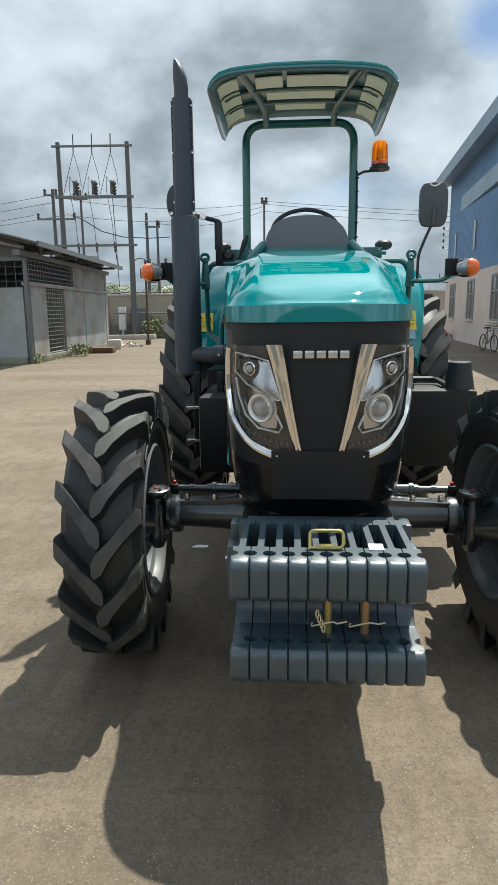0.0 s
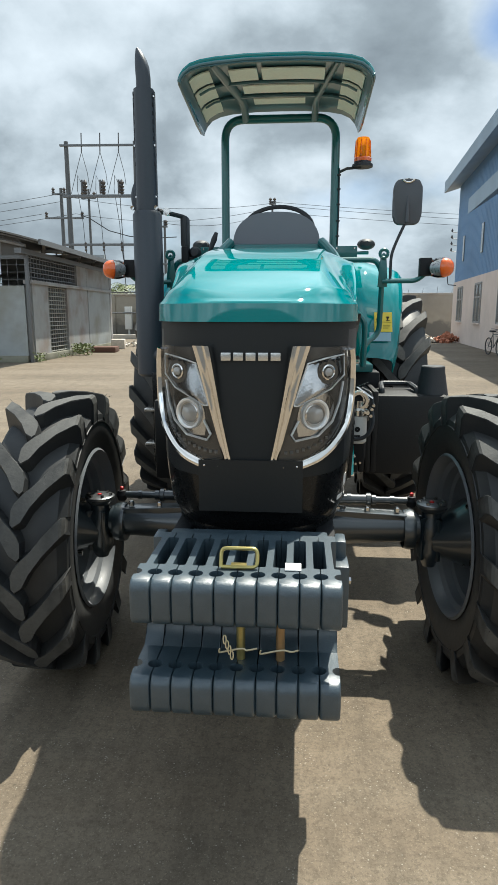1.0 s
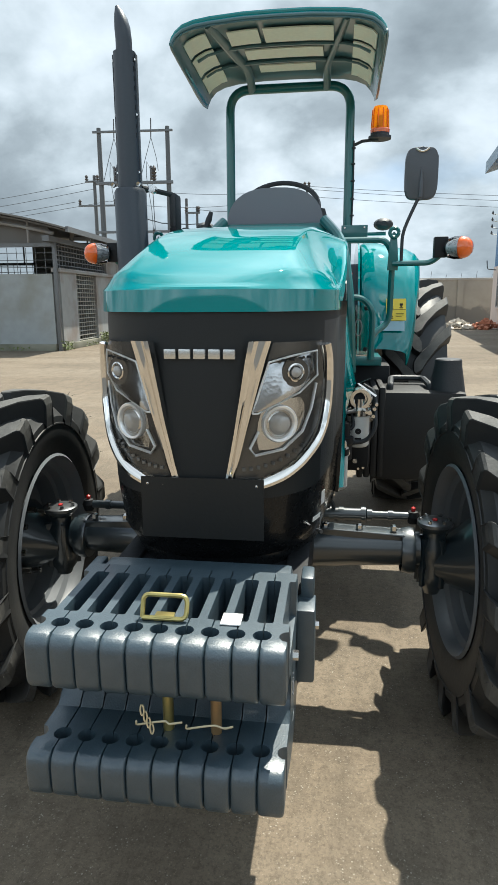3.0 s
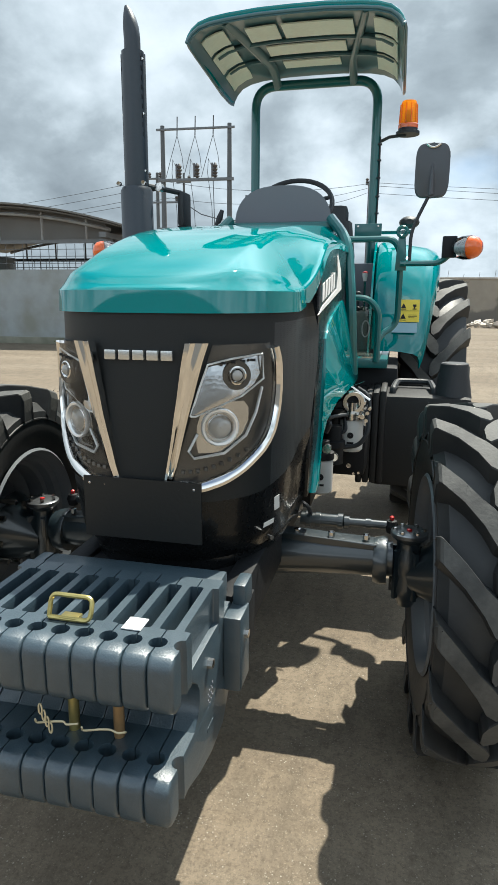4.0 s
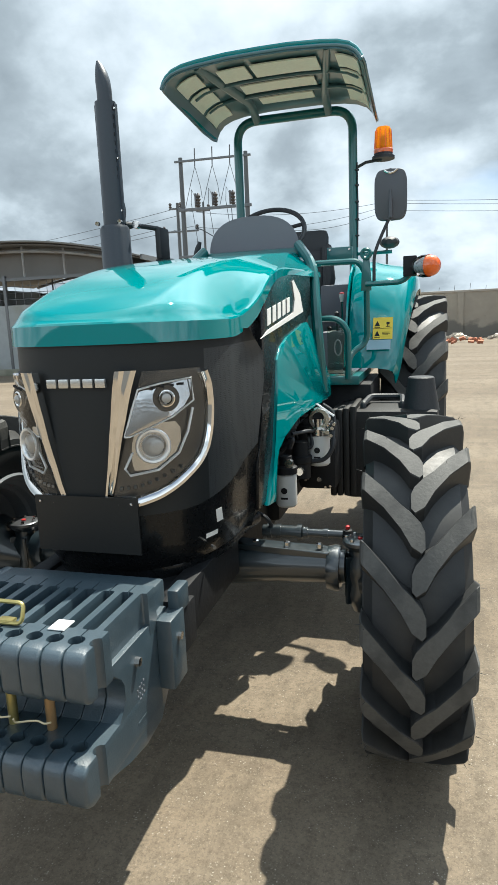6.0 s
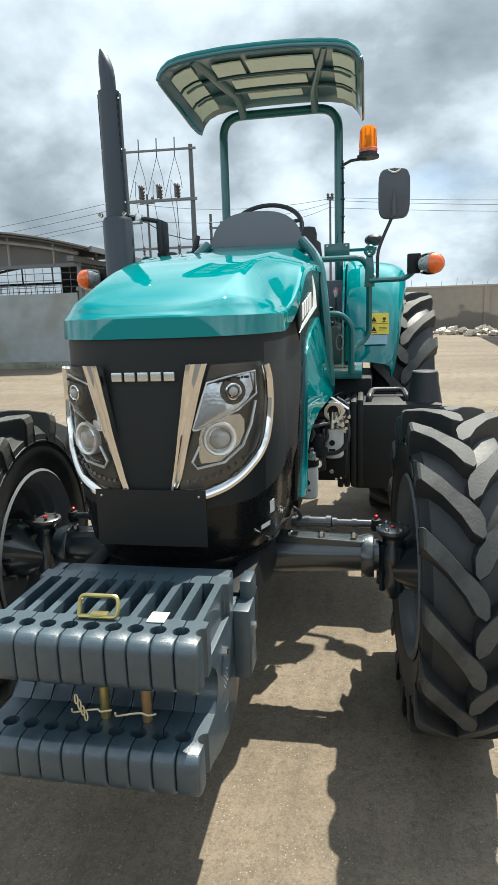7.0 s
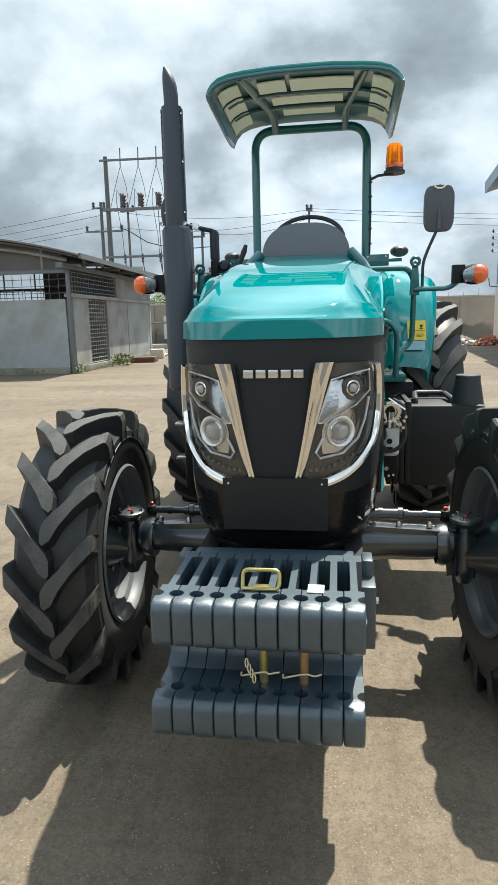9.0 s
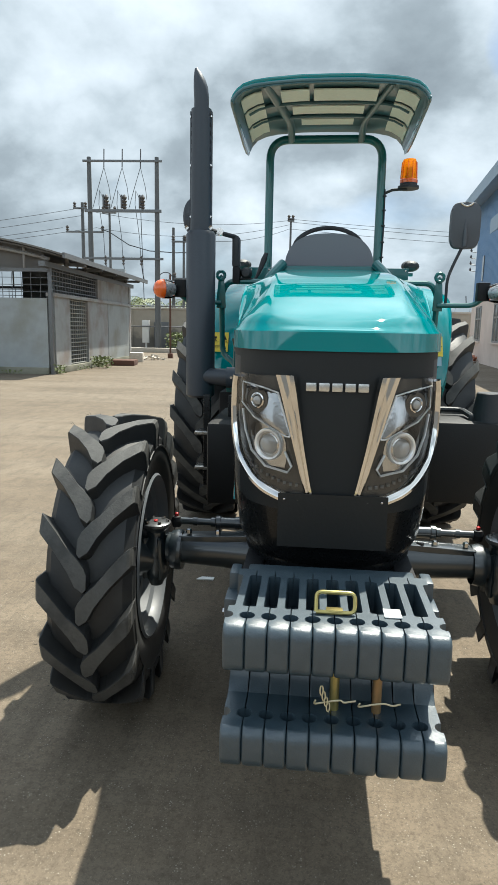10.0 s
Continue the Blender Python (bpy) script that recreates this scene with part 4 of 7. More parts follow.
def build_headlights():
    for s in (1, -1):
        lamp_ob = None
        bm = B(); patch(bm, [(1.05, 0.085, 0.15), (1.07, 0.085, 0.21), (1.10, 0.092, 0.258), (1.175, 0.118, 0.312), (1.3, 0.155, 0.327), (1.4, 0.18, 0.325), (1.44, 0.192, 0.318)], 0.004)
        lamp_ob = part("headlight", thicken(bm, 0.003), LAMP_DARK, tractor, "large swept headlight under a clear lens")
        # upper reflector: a tray with a bright rim and bulb
        bm = B(); patch(bm, [(1.255, 0.142, 0.155), (1.30, 0.154, 0.254), (1.34, 0.166, 0.292), (1.38, 0.177, 0.296), (1.406, 0.26, 0.296)], 0.010, 6, 6)
        for v in bm.verts:
            v.co.y -= 0.20 * (1.40 - v.co.z) * 0.6 - 0.006
        part("reflector", thicken(bm, 0.002), FACET, lamp_ob, "bright faceted upper reflector")
        bm = B(); tube(bm, [on_nose(x, z, 0.016) for x, z in ((0.137, 1.25), (0.16, 1.33), (0.178, 1.388), (0.23, 1.402), (0.296, 1.412), (0.299, 1.343), (0.254, 1.30), (0.15, 1.25), (0.137, 1.25))], 0.0032, 6); part("reflector_rim", bm, GUIDE, lamp_ob)
        bm = B(); lathe(bm, [(0.002, 0.041), (-0.003, 0.040), (-0.003, 0.026), (0.004, 0.024)], "y", (0, 0, 0), 20); part("bulb_cup", faced(bm, 0.243, 1.357, 0.014, 0.7), LAMP_DARK, lamp_ob)
        for k in range(4):
            p = on_nose(0.212 + 0.021 * k, 1.392 + 0.0015 * k, 0.018)
            bm = B(); box(bm, p.x - 0.007, p.x + 0.007, p.y - 0.002, p.y + 0.006, p.z - 0.0035, p.z + 0.0035, 0.001); part("vent_slot", bm, DARK, lamp_ob)
        bm = B(); lathe(bm, [(0.004, 0.026), (-0.004, 0.026), (-0.006, 0.022), (-0.002, 0.018)], "y", (0, 0, 0), 18); part("bulb_ring", faced(bm, 0.243, 1.357, 0.016, 0.7), CHROME, lamp_ob)
        bm = B(); lathe(bm, [(0.0, 0.016), (-0.008, 0.014), (-0.013, 0.008), (-0.014, 0.0005)], "y", (0, 0, 0), 14); part("bulb", faced(bm, 0.243, 1.357, 0.016, 0.7), FROST, lamp_ob)
        # lower projector lamp in its silver bowl
        bm = B(); patch(bm, [(1.145, 0.155, 0.225), (1.17, 0.150, 0.255), (1.22, 0.152, 0.272), (1.265, 0.165, 0.272), (1.285, 0.20, 0.262)], 0.0075, 7, 7); part("lamp_bowl", thicken(bm, 0.002), FACET, lamp_ob, "silver lamp bowl")
        bm = B(); lathe(bm, [(0.012, 0.053), (-0.006, 0.053), (-0.010, 0.050), (-0.009, 0.044), (-0.004, 0.040), (0.004, 0.038)], "y", (0, 0, 0), 40); part("lamp_ring", faced(bm, 0.207, 1.217, 0.009, 0.8), RING, lamp_ob)
        bm = B(); lathe(bm, [(0.002, 0.040), (-0.002, 0.034), (-0.003, 0.032)], "y", (0, 0, 0), 28); part("lens_surround", faced(bm, 0.207, 1.217, 0.009, 0.8), SATIN, lamp_ob)
        bm = B(); lathe(bm, [(-0.002, 0.033), (-0.006, 0.028), (-0.009, 0.018), (-0.011, 0.0005)], "y", (0, 0, 0), 24); part("projector_lens", faced(bm, 0.207, 1.217, 0.009, 0.8), FROST, lamp_ob, "round dark projector lens")
        # light guide round the lower lamp
        bm = B(); tube(bm, [on_nose(x, z, 0.014) for x, z in ((0.153, 1.20), (0.131, 1.153), (0.143, 1.132), (0.215, 1.143), (0.263, 1.187), (0.285, 1.25), (0.297, 1.32))], 0.0045, 6); part("light_guide", bm, GUIDE, lamp_ob)
        for k in range(9):
            p = on_nose(0.115 + 0.019 * k, 1.092 + 0.0008 * k * k, 0.009)
            bm = B(); box(bm, p.x - 0.005, p.x + 0.005, p.y - 0.003, p.y + 0.004, p.z - 0.005, p.z + 0.005, 0.001); part("indicator_diode", bm, ROD, lamp_ob)
        # chrome trim: inner strip, lower edge, outer edge, brow
        bm = B(); patch(bm, [(1.055, 0.063, 0.085), (1.10, 0.072, 0.099), (1.20, 0.09, 0.124), (1.30, 0.105, 0.15), (1.40, 0.119, 0.176), (1.446, 0.127, 0.19)], 0.006, 6, 8)
        for k, v in enumerate(bm.verts):
            v.co.y -= 0.075 * (v.co.z - 1.055) + (0.0, 0.006, 0.0075, 0.0005, 0.003, 0.0065, 0.004)[k % 7] + 0.0012 * math.sin(v.co.z * 47)
            if k % 7 == 0:
                v.co.y += 0.020
            elif k % 7 == 1:
                v.co.x -= 0.003
        part("chrome_strip", thicken(bm, 0.012), CHROME, lamp_ob, "broad polished chrome strip")
        bm = B(); tube(bm, [on_nose(p.x, p.y, 0.012) for p in bend([(x, z, 0) for x, z in ((0.105, 1.052), (0.13, 1.05), (0.16, 1.05), (0.215, 1.068), (0.258, 1.098), (0.298, 1.145), (0.316, 1.19), (0.325, 1.25), (0.328, 1.32), (0.326, 1.39), (0.319, 1.428))], 0.02, 3)], 0.019, 8, flat=0.5); part("chrome_edge", bm, CHROME, lamp_ob)
        bm = B(); patch(bm, [(1.055, 0.09, 0.15), (1.07, 0.092, 0.205), (1.10, 0.10, 0.254), (1.175, 0.125, 0.308), (1.3, 0.158, 0.323), (1.4, 0.184, 0.321), (1.44, 0.194, 0.314)], 0.018)
        cover = part("clear_cover", bm, LENS, lamp_ob, "clear plastic lens")
        cover.visible_shadow = False
        if s < 0:
            for o in [lamp_ob, *lamp_ob.children]:
                o.data.transform(Matrix.Diagonal((-1, 1, 1, 1)))
                o.data.flip_normals()


build_nose()
build_headlights()


def build_weights():
    """Ten hooked cast weights with slots and half-round notches between them."""
    w = 0.0557
    for i in range(10):
        x = (i - 4.5) * 0.056
        t = random.uniform(-0.003, 0.003)
        h = w / 2
        def plan(y0, notch, slot, pull, slim=0.0):
            right = [(0.0, y0), (h - 0.009, y0), (h - 0.004, y0 + 0.002), (h - 0.001, y0 + 0.006), (h, y0 + 0.014), (h, notch - 0.022)] + [(h - 0.0185 * math.sin(math.pi * q / 8), notch - 0.0195 * math.cos(math.pi * q / 8)) for q in range(9)]
            if slot:
                right += [(h, notch + 0.052), (h - 0.013, notch + 0.0535), (h - 0.0155, notch + 0.056), (h - 0.0165, notch + 0.062), (h - 0.0165, -0.250), (h - 0.0155, -0.243), (h - 0.013, -0.240), (h, -0.238)]
            right += [(h, -0.19)]
            right = [(a, b + pull if b < y0 + 0.03 else b) for a, b in right]
            right = [(max(0.0, a - slim), b) for a, b in right]
            return [(x + a, b + t) for a, b in right] + [(x - a, b + t) for a, b in reversed(right[1:])]
        bm = B()
        for y0, notch, slot, z0, z1 in ((-0.578, -0.505, True, 0.735, 0.862), (-0.613, -0.535, False, 0.497, 0.605)):
            rows = [[(a, b, z) for a, b in plan(y0, notch, slot, p, 0.0016 * (p > 0.015) + 0.0006 * (0.005 < p < 0.015))] for z, p in ((z0, 0.022), (z0 + 0.006, 0.011), (z0 + 0.016, 0.003), (z0 + 0.03, 0.0), (z1 - 0.03, 0.0), (z1 - 0.016, 0.003), (z1 - 0.006, 0.010), (z1, 0.020))]
            r = grid(bm, rows, True)
            bm.faces.new(r[0][::-1]), bm.faces.new(r[-1])
        prism(bm, [(-0.45, 0.56), (-0.44, 0.605), (-0.41, 0.625), (-0.395, 0.65), (-0.395, 0.69), (-0.41, 0.715), (-0.45, 0.737), (-0.45, 0.77), (-0.12, 0.77), (-0.10, 0.62), (-0.13, 0.53), (-0.20, 0.46), (-0.30, 0.45), (-0.40, 0.47), (-0.50, 0.499)], "x", x - h + 0.0012, x + h - 0.0012, 0.004)
        part("front_weight", bm, SLATE, tractor, "dark slate painted cast iron weight")
    # worn paint marks and a bolt on the outer flank
    for k in range(4):
        for q in range(5):
            y, z = -0.335 + 0.012 * k, 0.56 + 0.017 * q + 0.004 * k
            bm = B(); box(bm, 0.2785, 0.2795, y, y + 0.004 + 0.002 * ((k + q) % 2), z, z + 0.005); part("cast_mark", bm, COWL, tractor, "small pale bar of worn paint")
    bm = B(); box(bm, 0.2785, 0.2805, -0.345, -0.285, 0.535, 0.545, 0.0, None); part("cast_mark", bm, SLATE, tractor)
    bm = B(); lathe(bm, [(0.272, 0.013), (0.292, 0.012), (0.294, 0.0005)], "x", (0, -0.33, 0.715), 6); part("flank_bolt", bm, SATIN, tractor)
    # locking pins and tie wires
    for x, m in ((0.008, BRASS), (0.118, COPPER)):
        bm = B(); tube(bm, [(x, -0.485, 0.595), (x, -0.485, 0.75)], 0.0125, 14); pin = part("locking_pin", bm, m, tractor, "plated upright locking pin")
        bm = B()
        a = 0.03 if m is COPPER else 0.02
        tube(bm, bend([(x - 0.05, -0.56, 0.672), (x - 0.055, -0.55, 0.655), (x - 0.01, -0.552, 0.668), (x + 0.014, -0.552, 0.672), (x + a, -0.556, 0.668), (x + 0.05, -0.557, 0.676)], 0.01, 3), 0.0024, 5)
        part("tie_wire", bm, WIRE, pin)
    bm = B()
    for k in range(4):
        tube(bm, [(-0.028 + 0.004 * math.cos(a) + 0.006 * k, -0.56 + 0.002 * k, 0.70 - 0.016 * k + 0.013 * math.sin(a)) for a in (math.tau * j / 10 for j in range(11))], 0.002, 5)
    part("tie_chain", bm, WIRE, tractor, "thin pale chain")
    # carrying handle and paper tag
    bm = B()
    tube(bm, bend([(-0.048, -0.47, 0.868), (-0.048, -0.452, 0.915), (0.052, -0.452, 0.915), (0.052, -0.47, 0.868), (-0.048, -0.47, 0.868)], 0.016, 4), 0.0055, 8)
    handle = part("pin_handle", bm, BRASS, tractor, "yellow zinc plated wire handle")
    bm = B(); box(bm, -0.022, 0.022, -0.475, -0.445, 0.863, 0.872, 0.003); part("handle_clip", bm, BRASS, handle)
    bm = B(); box(bm, 0.128, 0.172, -0.475, -0.425, 0.8635, 0.866); part("paper_tag", bm, PAPER, tractor, "white paper sticker")


build_weights()


def build_front_frame():
    bm = B(); box(bm, -0.26, 0.26, -0.19, -0.08, 0.60, 0.84, 0.012); part("weight_carrier", bm, SLATE, tractor)
    for s in (1, -1):
        bm = B(); box(bm, s * 0.302 - 0.024, s * 0.302 + 0.024, -0.20, -0.10, 0.555, 0.765, 0.008); part("carrier_cheek", bm, SLATE, tractor)
        bm = B(); box(bm, s * 0.302 - 0.018, s * 0.302 + 0.018, -0.125, -0.04, 0.745, 0.822, 0.010); part("carrier_horn", bm, SLATE, tractor)
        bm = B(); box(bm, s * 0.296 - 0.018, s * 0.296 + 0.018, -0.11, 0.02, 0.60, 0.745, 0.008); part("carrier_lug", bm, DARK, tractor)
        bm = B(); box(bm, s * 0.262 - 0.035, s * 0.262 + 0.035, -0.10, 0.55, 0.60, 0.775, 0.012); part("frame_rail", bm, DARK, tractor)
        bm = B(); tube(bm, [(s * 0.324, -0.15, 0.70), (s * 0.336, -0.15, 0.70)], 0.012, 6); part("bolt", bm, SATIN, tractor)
    # plain near-black boxes fill the bay, its shade put into their colour
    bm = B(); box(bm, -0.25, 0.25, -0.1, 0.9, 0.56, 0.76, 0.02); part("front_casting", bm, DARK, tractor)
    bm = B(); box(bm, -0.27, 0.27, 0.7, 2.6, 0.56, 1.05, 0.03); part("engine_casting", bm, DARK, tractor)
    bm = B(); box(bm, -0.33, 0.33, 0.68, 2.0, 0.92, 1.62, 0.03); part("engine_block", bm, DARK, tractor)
    bm = B(); box(bm, -0.68, 0.68, 2.06, 2.75, 0.85, 1.18, 0.02); part("platform_support", bm, DARK, tractor)
    bm = B(); tube(bm, [(-0.75, 3.38, 0.85), (-0.35, 3.38, 0.85), (0.35, 3.38, 0.85), (0.75, 3.38, 0.85)], 0.14, 18, radii=[0.11, 0.2, 0.2, 0.11]); part("rear_axle", bm, DARK, tractor)


build_front_frame()


def build_axle():
    y, z = 0.66, 0.60
    axle = None
    bm = B()
    tube(bm, [(-0.70, y, z + 0.01), (-0.45, y, z + 0.005), (-0.2, y, z), (0.2, y, z), (0.45, y, z + 0.005), (0.70, y, z + 0.01)], 0.07, 20, radii=[0.066, 0.074, 0.095, 0.095, 0.074, 0.066])
    axle = part("front_axle", bm, AXLE, tractor, "slate painted front axle tube")
    for s in (1, -1):
        bm = B(); lathe(bm, [(0.0, 0.085), (0.03, 0.092), (0.05, 0.088), (0.05, 0.06)], "x", (s * 0.655 - 0.025, y, z), 20); part("flange", bm, AXLE, axle)
        for k in range(3):
            bm = B(); lathe(bm, [(0, .013), (.018, .013), (.022, .008), (.022, .0005)], "z", (s * (0.34 + 0.13 * k), y - 0.02, z + 0.085), 6); part("bolt", bm, SATIN, axle)
        bm = B(); lathe(bm, [(0.43, 0.001), (0.43, 0.028), (0.45, 0.036), (0.47, 0.05), (0.51, 0.058), (0.55, 0.048), (0.58, 0.056), (0.63, 0.058), (0.66, 0.042), (0.685, 0.044), (0.70, 0.060), (0.706, 0.062), (0.71, 0.001)], "z", (s * 0.755, y, 0), 22)
        knuckle = part("steering_knuckle", bm, AXLE, axle, "cast steering knuckle")
        bm = B(); lathe(bm, [(0.71, 0.068), (0.722, 0.068), (0.726, 0.062), (0.726, 0.0005)], "z", (s * 0.755, y, 0), 24)
        part("cap", bm, ROD, axle, "round bolted kingpin cap")
        for k in range(6):
            a = math.tau * k / 6
            bm = B(); lathe(bm, [(0.726, 0.008), (0.736, 0.008), (0.737, 0.0005)], "z", (s * 0.755 + 0.052 * math.cos(a), y + 0.052 * math.sin(a), 0), 6); part("cap_bolt", bm, SATIN, axle)
        bm = B(); lathe(bm, [(0.726, 0.010), (0.732, 0.010), (0.735, 0.0005)], "z", (s * 0.755, y, 0), 8); part("grease_cap", bm, RED, axle)
        for a0 in (0.5, 1.6, 2.7, 3.9, 5.2):
            c0 = Vector((s * 0.755, y, 0))
            bm = B(); box(bm, 0.03, 0.068, -0.008, 0.008, 0.47, 0.66, 0.004, Matrix.Translation(c0) @ Matrix.Rotation(a0, 4, "Z")); part("casting_rib", bm, AXLE, knuckle)
        bm = B(); tube(bm, [(s * 0.755, y, 0.55), (s * 0.93, y, 0.58)], 0.09, 20, radii=[0.06, 0.165]); part("hub_reducer", bm, AXLE, axle)
        # steering cylinder and rod behind the axle
        bm = B(); tube(bm, [(s * 0.33, y + 0.14, 0.69), (s * 0.50, y + 0.14, 0.69), (s * 0.505, y + 0.14, 0.69), (s * 0.70, y + 0.14, 0.69)], 0.02, 12, radii=[0.026, 0.026, 0.017, 0.017]); part("steering_rod", bm, AXLE, axle)
        for x, r in ((0.36, 0.032), (0.40, 0.030), (0.49, 0.033), (0.515, 0.024), (0.60, 0.021)):
            bm = B(); lathe(bm, [(-0.010, 0.012), (-0.010, r), (0.010, r), (0.010, 0.012)], "x", (s * x, y + 0.14, 0.69), 14); part("rod_collar", bm, AXLE, axle)
        bm = B(); tube(bm, bend([(s * 0.37, y + 0.13, 0.715), (s * 0.36, y + 0.10, 0.76), (s * 0.30, y + 0.12, 0.78)], 0.03, 4), 0.008, 7); part("steering_hose", bm, SEAT, axle)
        bm = B(); prism(bm, [(s * 0.24, 0.66), (s * 0.64, 0.65), (s * 0.64, 0.679), (s * 0.45, 0.685), (s * 0.24, 0.699)], "y", y - 0.050, y + 0.03, 0.006); part("axle_web", bm, AXLE, axle, "machined top of the axle")
        bm = B(); lathe(bm, [(-0.03, 0.001), (-0.028, 0.02), (0.0, 0.028), (0.02, 0.02), (0.026, 0.001)], "z", (s * 0.69, y + 0.14, 0.69), 12); part("ball_joint", bm, DARK, axle)
        bm = B(); lathe(bm, [(0.024, 0.009), (0.036, 0.009), (0.042, 0.0005)], "z", (s * 0.69, y + 0.14, 0.69), 10); part("ball_joint_cap", bm, RED, axle)


build_axle()


def tyre_mesh(R, W, bead, lugs, depth):
    """An agricultural tyre with chevron lugs, its axle along x and the tread climbing outwards from the middle."""
    bm = B()
    h = W / 2
    prof = [(-h * 0.72, bead), (-h * 0.84, bead + 0.02), (-h * 0.96, bead + (R - bead) * 0.42), (-h * 0.966, bead + (R - bead) * 0.50), (-h * 0.992, bead + (R - bead) * 0.505), (-h * 0.992, bead + (R - bead) * 0.525), (-h * 0.97, bead + (R - bead) * 0.53), (-h * 0.97, bead + (R - bead) * 0.62), (-h * 0.93, R - depth - 0.045), (-h * 0.80, R - depth - 0.018), (-h * 0.45, R - depth - 0.004), (0, R - depth)]
    prof = prof + [(-a, r) for a, r in reversed(prof[:-1])]
    lathe(bm, prof, "x", (0, 0, 0), 72)
    return bm


def lug_mesh(R, W, depth, side):
    """One tread lug at the foremost point of the wheel."""
    bm = B()
    h = W / 2
    # stations: along the axle, angle ahead, half width, top radius, base radius
    st = [(-0.115, -0.010, 0.026, R - 0.001, R - depth - 0.01), (-0.05, 0.0, 0.046, R, R - depth - 0.01), (0.12, 0.045, 0.054, R, R - depth - 0.01), (0.30, 0.115, 0.040, R - 0.001, R - depth - 0.02), (0.60, 0.225, 0.037, R - 0.004, R - depth - 0.02),
          (0.95, 0.335, 0.038, R - 0.012, R - depth - 0.05), (1.00, 0.350, 0.037, R - 0.020, R - depth - 0.06), (1.03, 0.362, 0.034, R - 0.045, R - depth - 0.075), (1.00, 0.375, 0.030, R - 0.095, R - depth - 0.085)]
    rings = []
    for a, da, hw, top, base in st:
        ang = da * (0.6 / R) * (W / 0.34)
        x = side * a * h
        ring = []
        for rad, wd in ((base, 1.36), (top - 0.004, 1.03), (top, 0.95), (top, -0.95), (top - 0.004, -1.03), (base, -1.36)):
            th = ang + hw * (W / 0.34) ** 0.5 * wd / R
            ring.append(bm.verts.new((x * (1.0 if rad > base else 0.985), -rad * math.cos(th), rad * math.sin(th))))
        rings.append(ring)
    for p, q in zip(rings, rings[1:]):
        for i in range(5):
            fc = bm.faces.new((p[i], p[i + 1], q[i + 1], q[i]))
            fc.material_index = 1 if i == 2 else 0
    bm.faces.new(rings[0]); bm.faces.new(rings[-1][::-1])
    # moulding whiskers on the outer shoulder
    for a, da, out, up in ((0.93, 0.330, 0.010, 0.016), (1.01, 0.352, 0.018, 0.006), (0.55, 0.200, 0.0, 0.014)):
        th = da * (0.6 / R) * (W / 0.34) + 0.03 / R
        rad = R - 0.010
        foot = Vector((side * a * h, -rad * math.cos(th), rad * math.sin(th)))
        lead = Vector((side * out, -up * math.cos(th), up * math.sin(th)))
        ring = [bm.verts.new(foot + 0.0013 * Vector((math.cos(k), math.sin(k), 0.4 * math.sin(k)))) for k in (0, 2.1, 4.2)]
        tip = bm.verts.new(foot + lead)
        for k in range(3):
            bm.faces.new((ring[k], ring[(k + 1) % 3], tip))
    me = mesh_of("tread_lug", bm, RUBBER, 12)
    me.materials.append(TREAD)
    return me


def rim_mesh(bead, W, dish):
    """A rim whose outer side is at +x."""
    h = W / 2 * 0.87
    bm = B()
    prof = [(-h, bead + 0.022), (-h - 0.008, bead + 0.012), (-h + 0.01, bead - 0.004), (-h + 0.04, bead - 0.010), (-h + 0.055, bead - 0.03), (-h + 0.09, bead - 0.034), (-h + 0.10, bead - 0.05), (-0.02, bead - 0.052), (dish - 0.02, bead - 0.055), (dish + 0.015, bead - 0.10), (dish, bead - 0.16), (dish - 0.03, 0.10), (dish - 0.03, 0.001)]
    lathe(bm, prof, "x", (0, 0, 0), 56)
    lathe(bm, [(dish - 0.02, bead - 0.05), (h - 0.05, bead - 0.012), (h - 0.01, bead - 0.004), (h + 0.008, bead + 0.012), (h, bead + 0.022)], "x", (0, 0, 0), 56)
    return bm


def build_wheels():
    for nm, R, W, bead, lugs, depth, y, xc, dish in (("front_wheel", 0.615, 0.325, 0.335, 16, 0.055, 0.58, 0.93, 0.045), ("rear_wheel", 0.86, 0.44, 0.46, 19, 0.05, 3.38, 0.90, 0.02)):
        lug = {1: lug_mesh(R, W, depth, 1), -1: lug_mesh(R, W, depth, -1)}
        for s in (1, -1):
            wheel = new(nm)
            wheel.parent = tractor
            wheel.matrix_local = pose(s * xc + (0.02 if s > 0 else 0.045) * (y < 1), y + s * 0.012 * (y < 1), R - 0.012, 0, 0, 3.5 if y < 1 else 0)
            tagged(wheel, "black chevron-tread tyre on a silver rim")
            bm = tyre_mesh(R, W, bead, lugs, depth)
            part("tyre", bm, RUBBER, wheel, "dusty black rubber tyre")
            for side in (1, -1):
                for k in range(lugs):
                    o = new("tread_lug", lug[side])
                    o.parent = wheel
                    o.matrix_local = pose(0, 0, 0, -360.0 / lugs * (k + (0.5 if side < 0 else 0)))
            bm = rim_mesh(bead, W, dish)
            if s < 0:
                for v in bm.verts:
                    v.co.x *= -1
            part("rim", bm, RIM, wheel, "silver painted steel rim")
            bm = B(); lathe(bm, [(-s * 0.02, 0.12), (s * (dish - 0.02), 0.14), (s * (dish + 0.05), 0.10), (s * (dish + 0.06), 0.001)], "x", (0, 0, 0), 24); part("hub", bm, RIM, wheel)
            for k in range(8):
                a = math.tau * k / 8
                bm = B(); lathe(bm, [(-0.05, 0.012), (0.05, 0.012), (0.05, 0.0005)], "x", (s * (dish - 0.06), 0.13 * math.cos(a), 0.13 * math.sin(a)), 6); part("wheel_nut", bm, SATIN, wheel)


build_wheels()


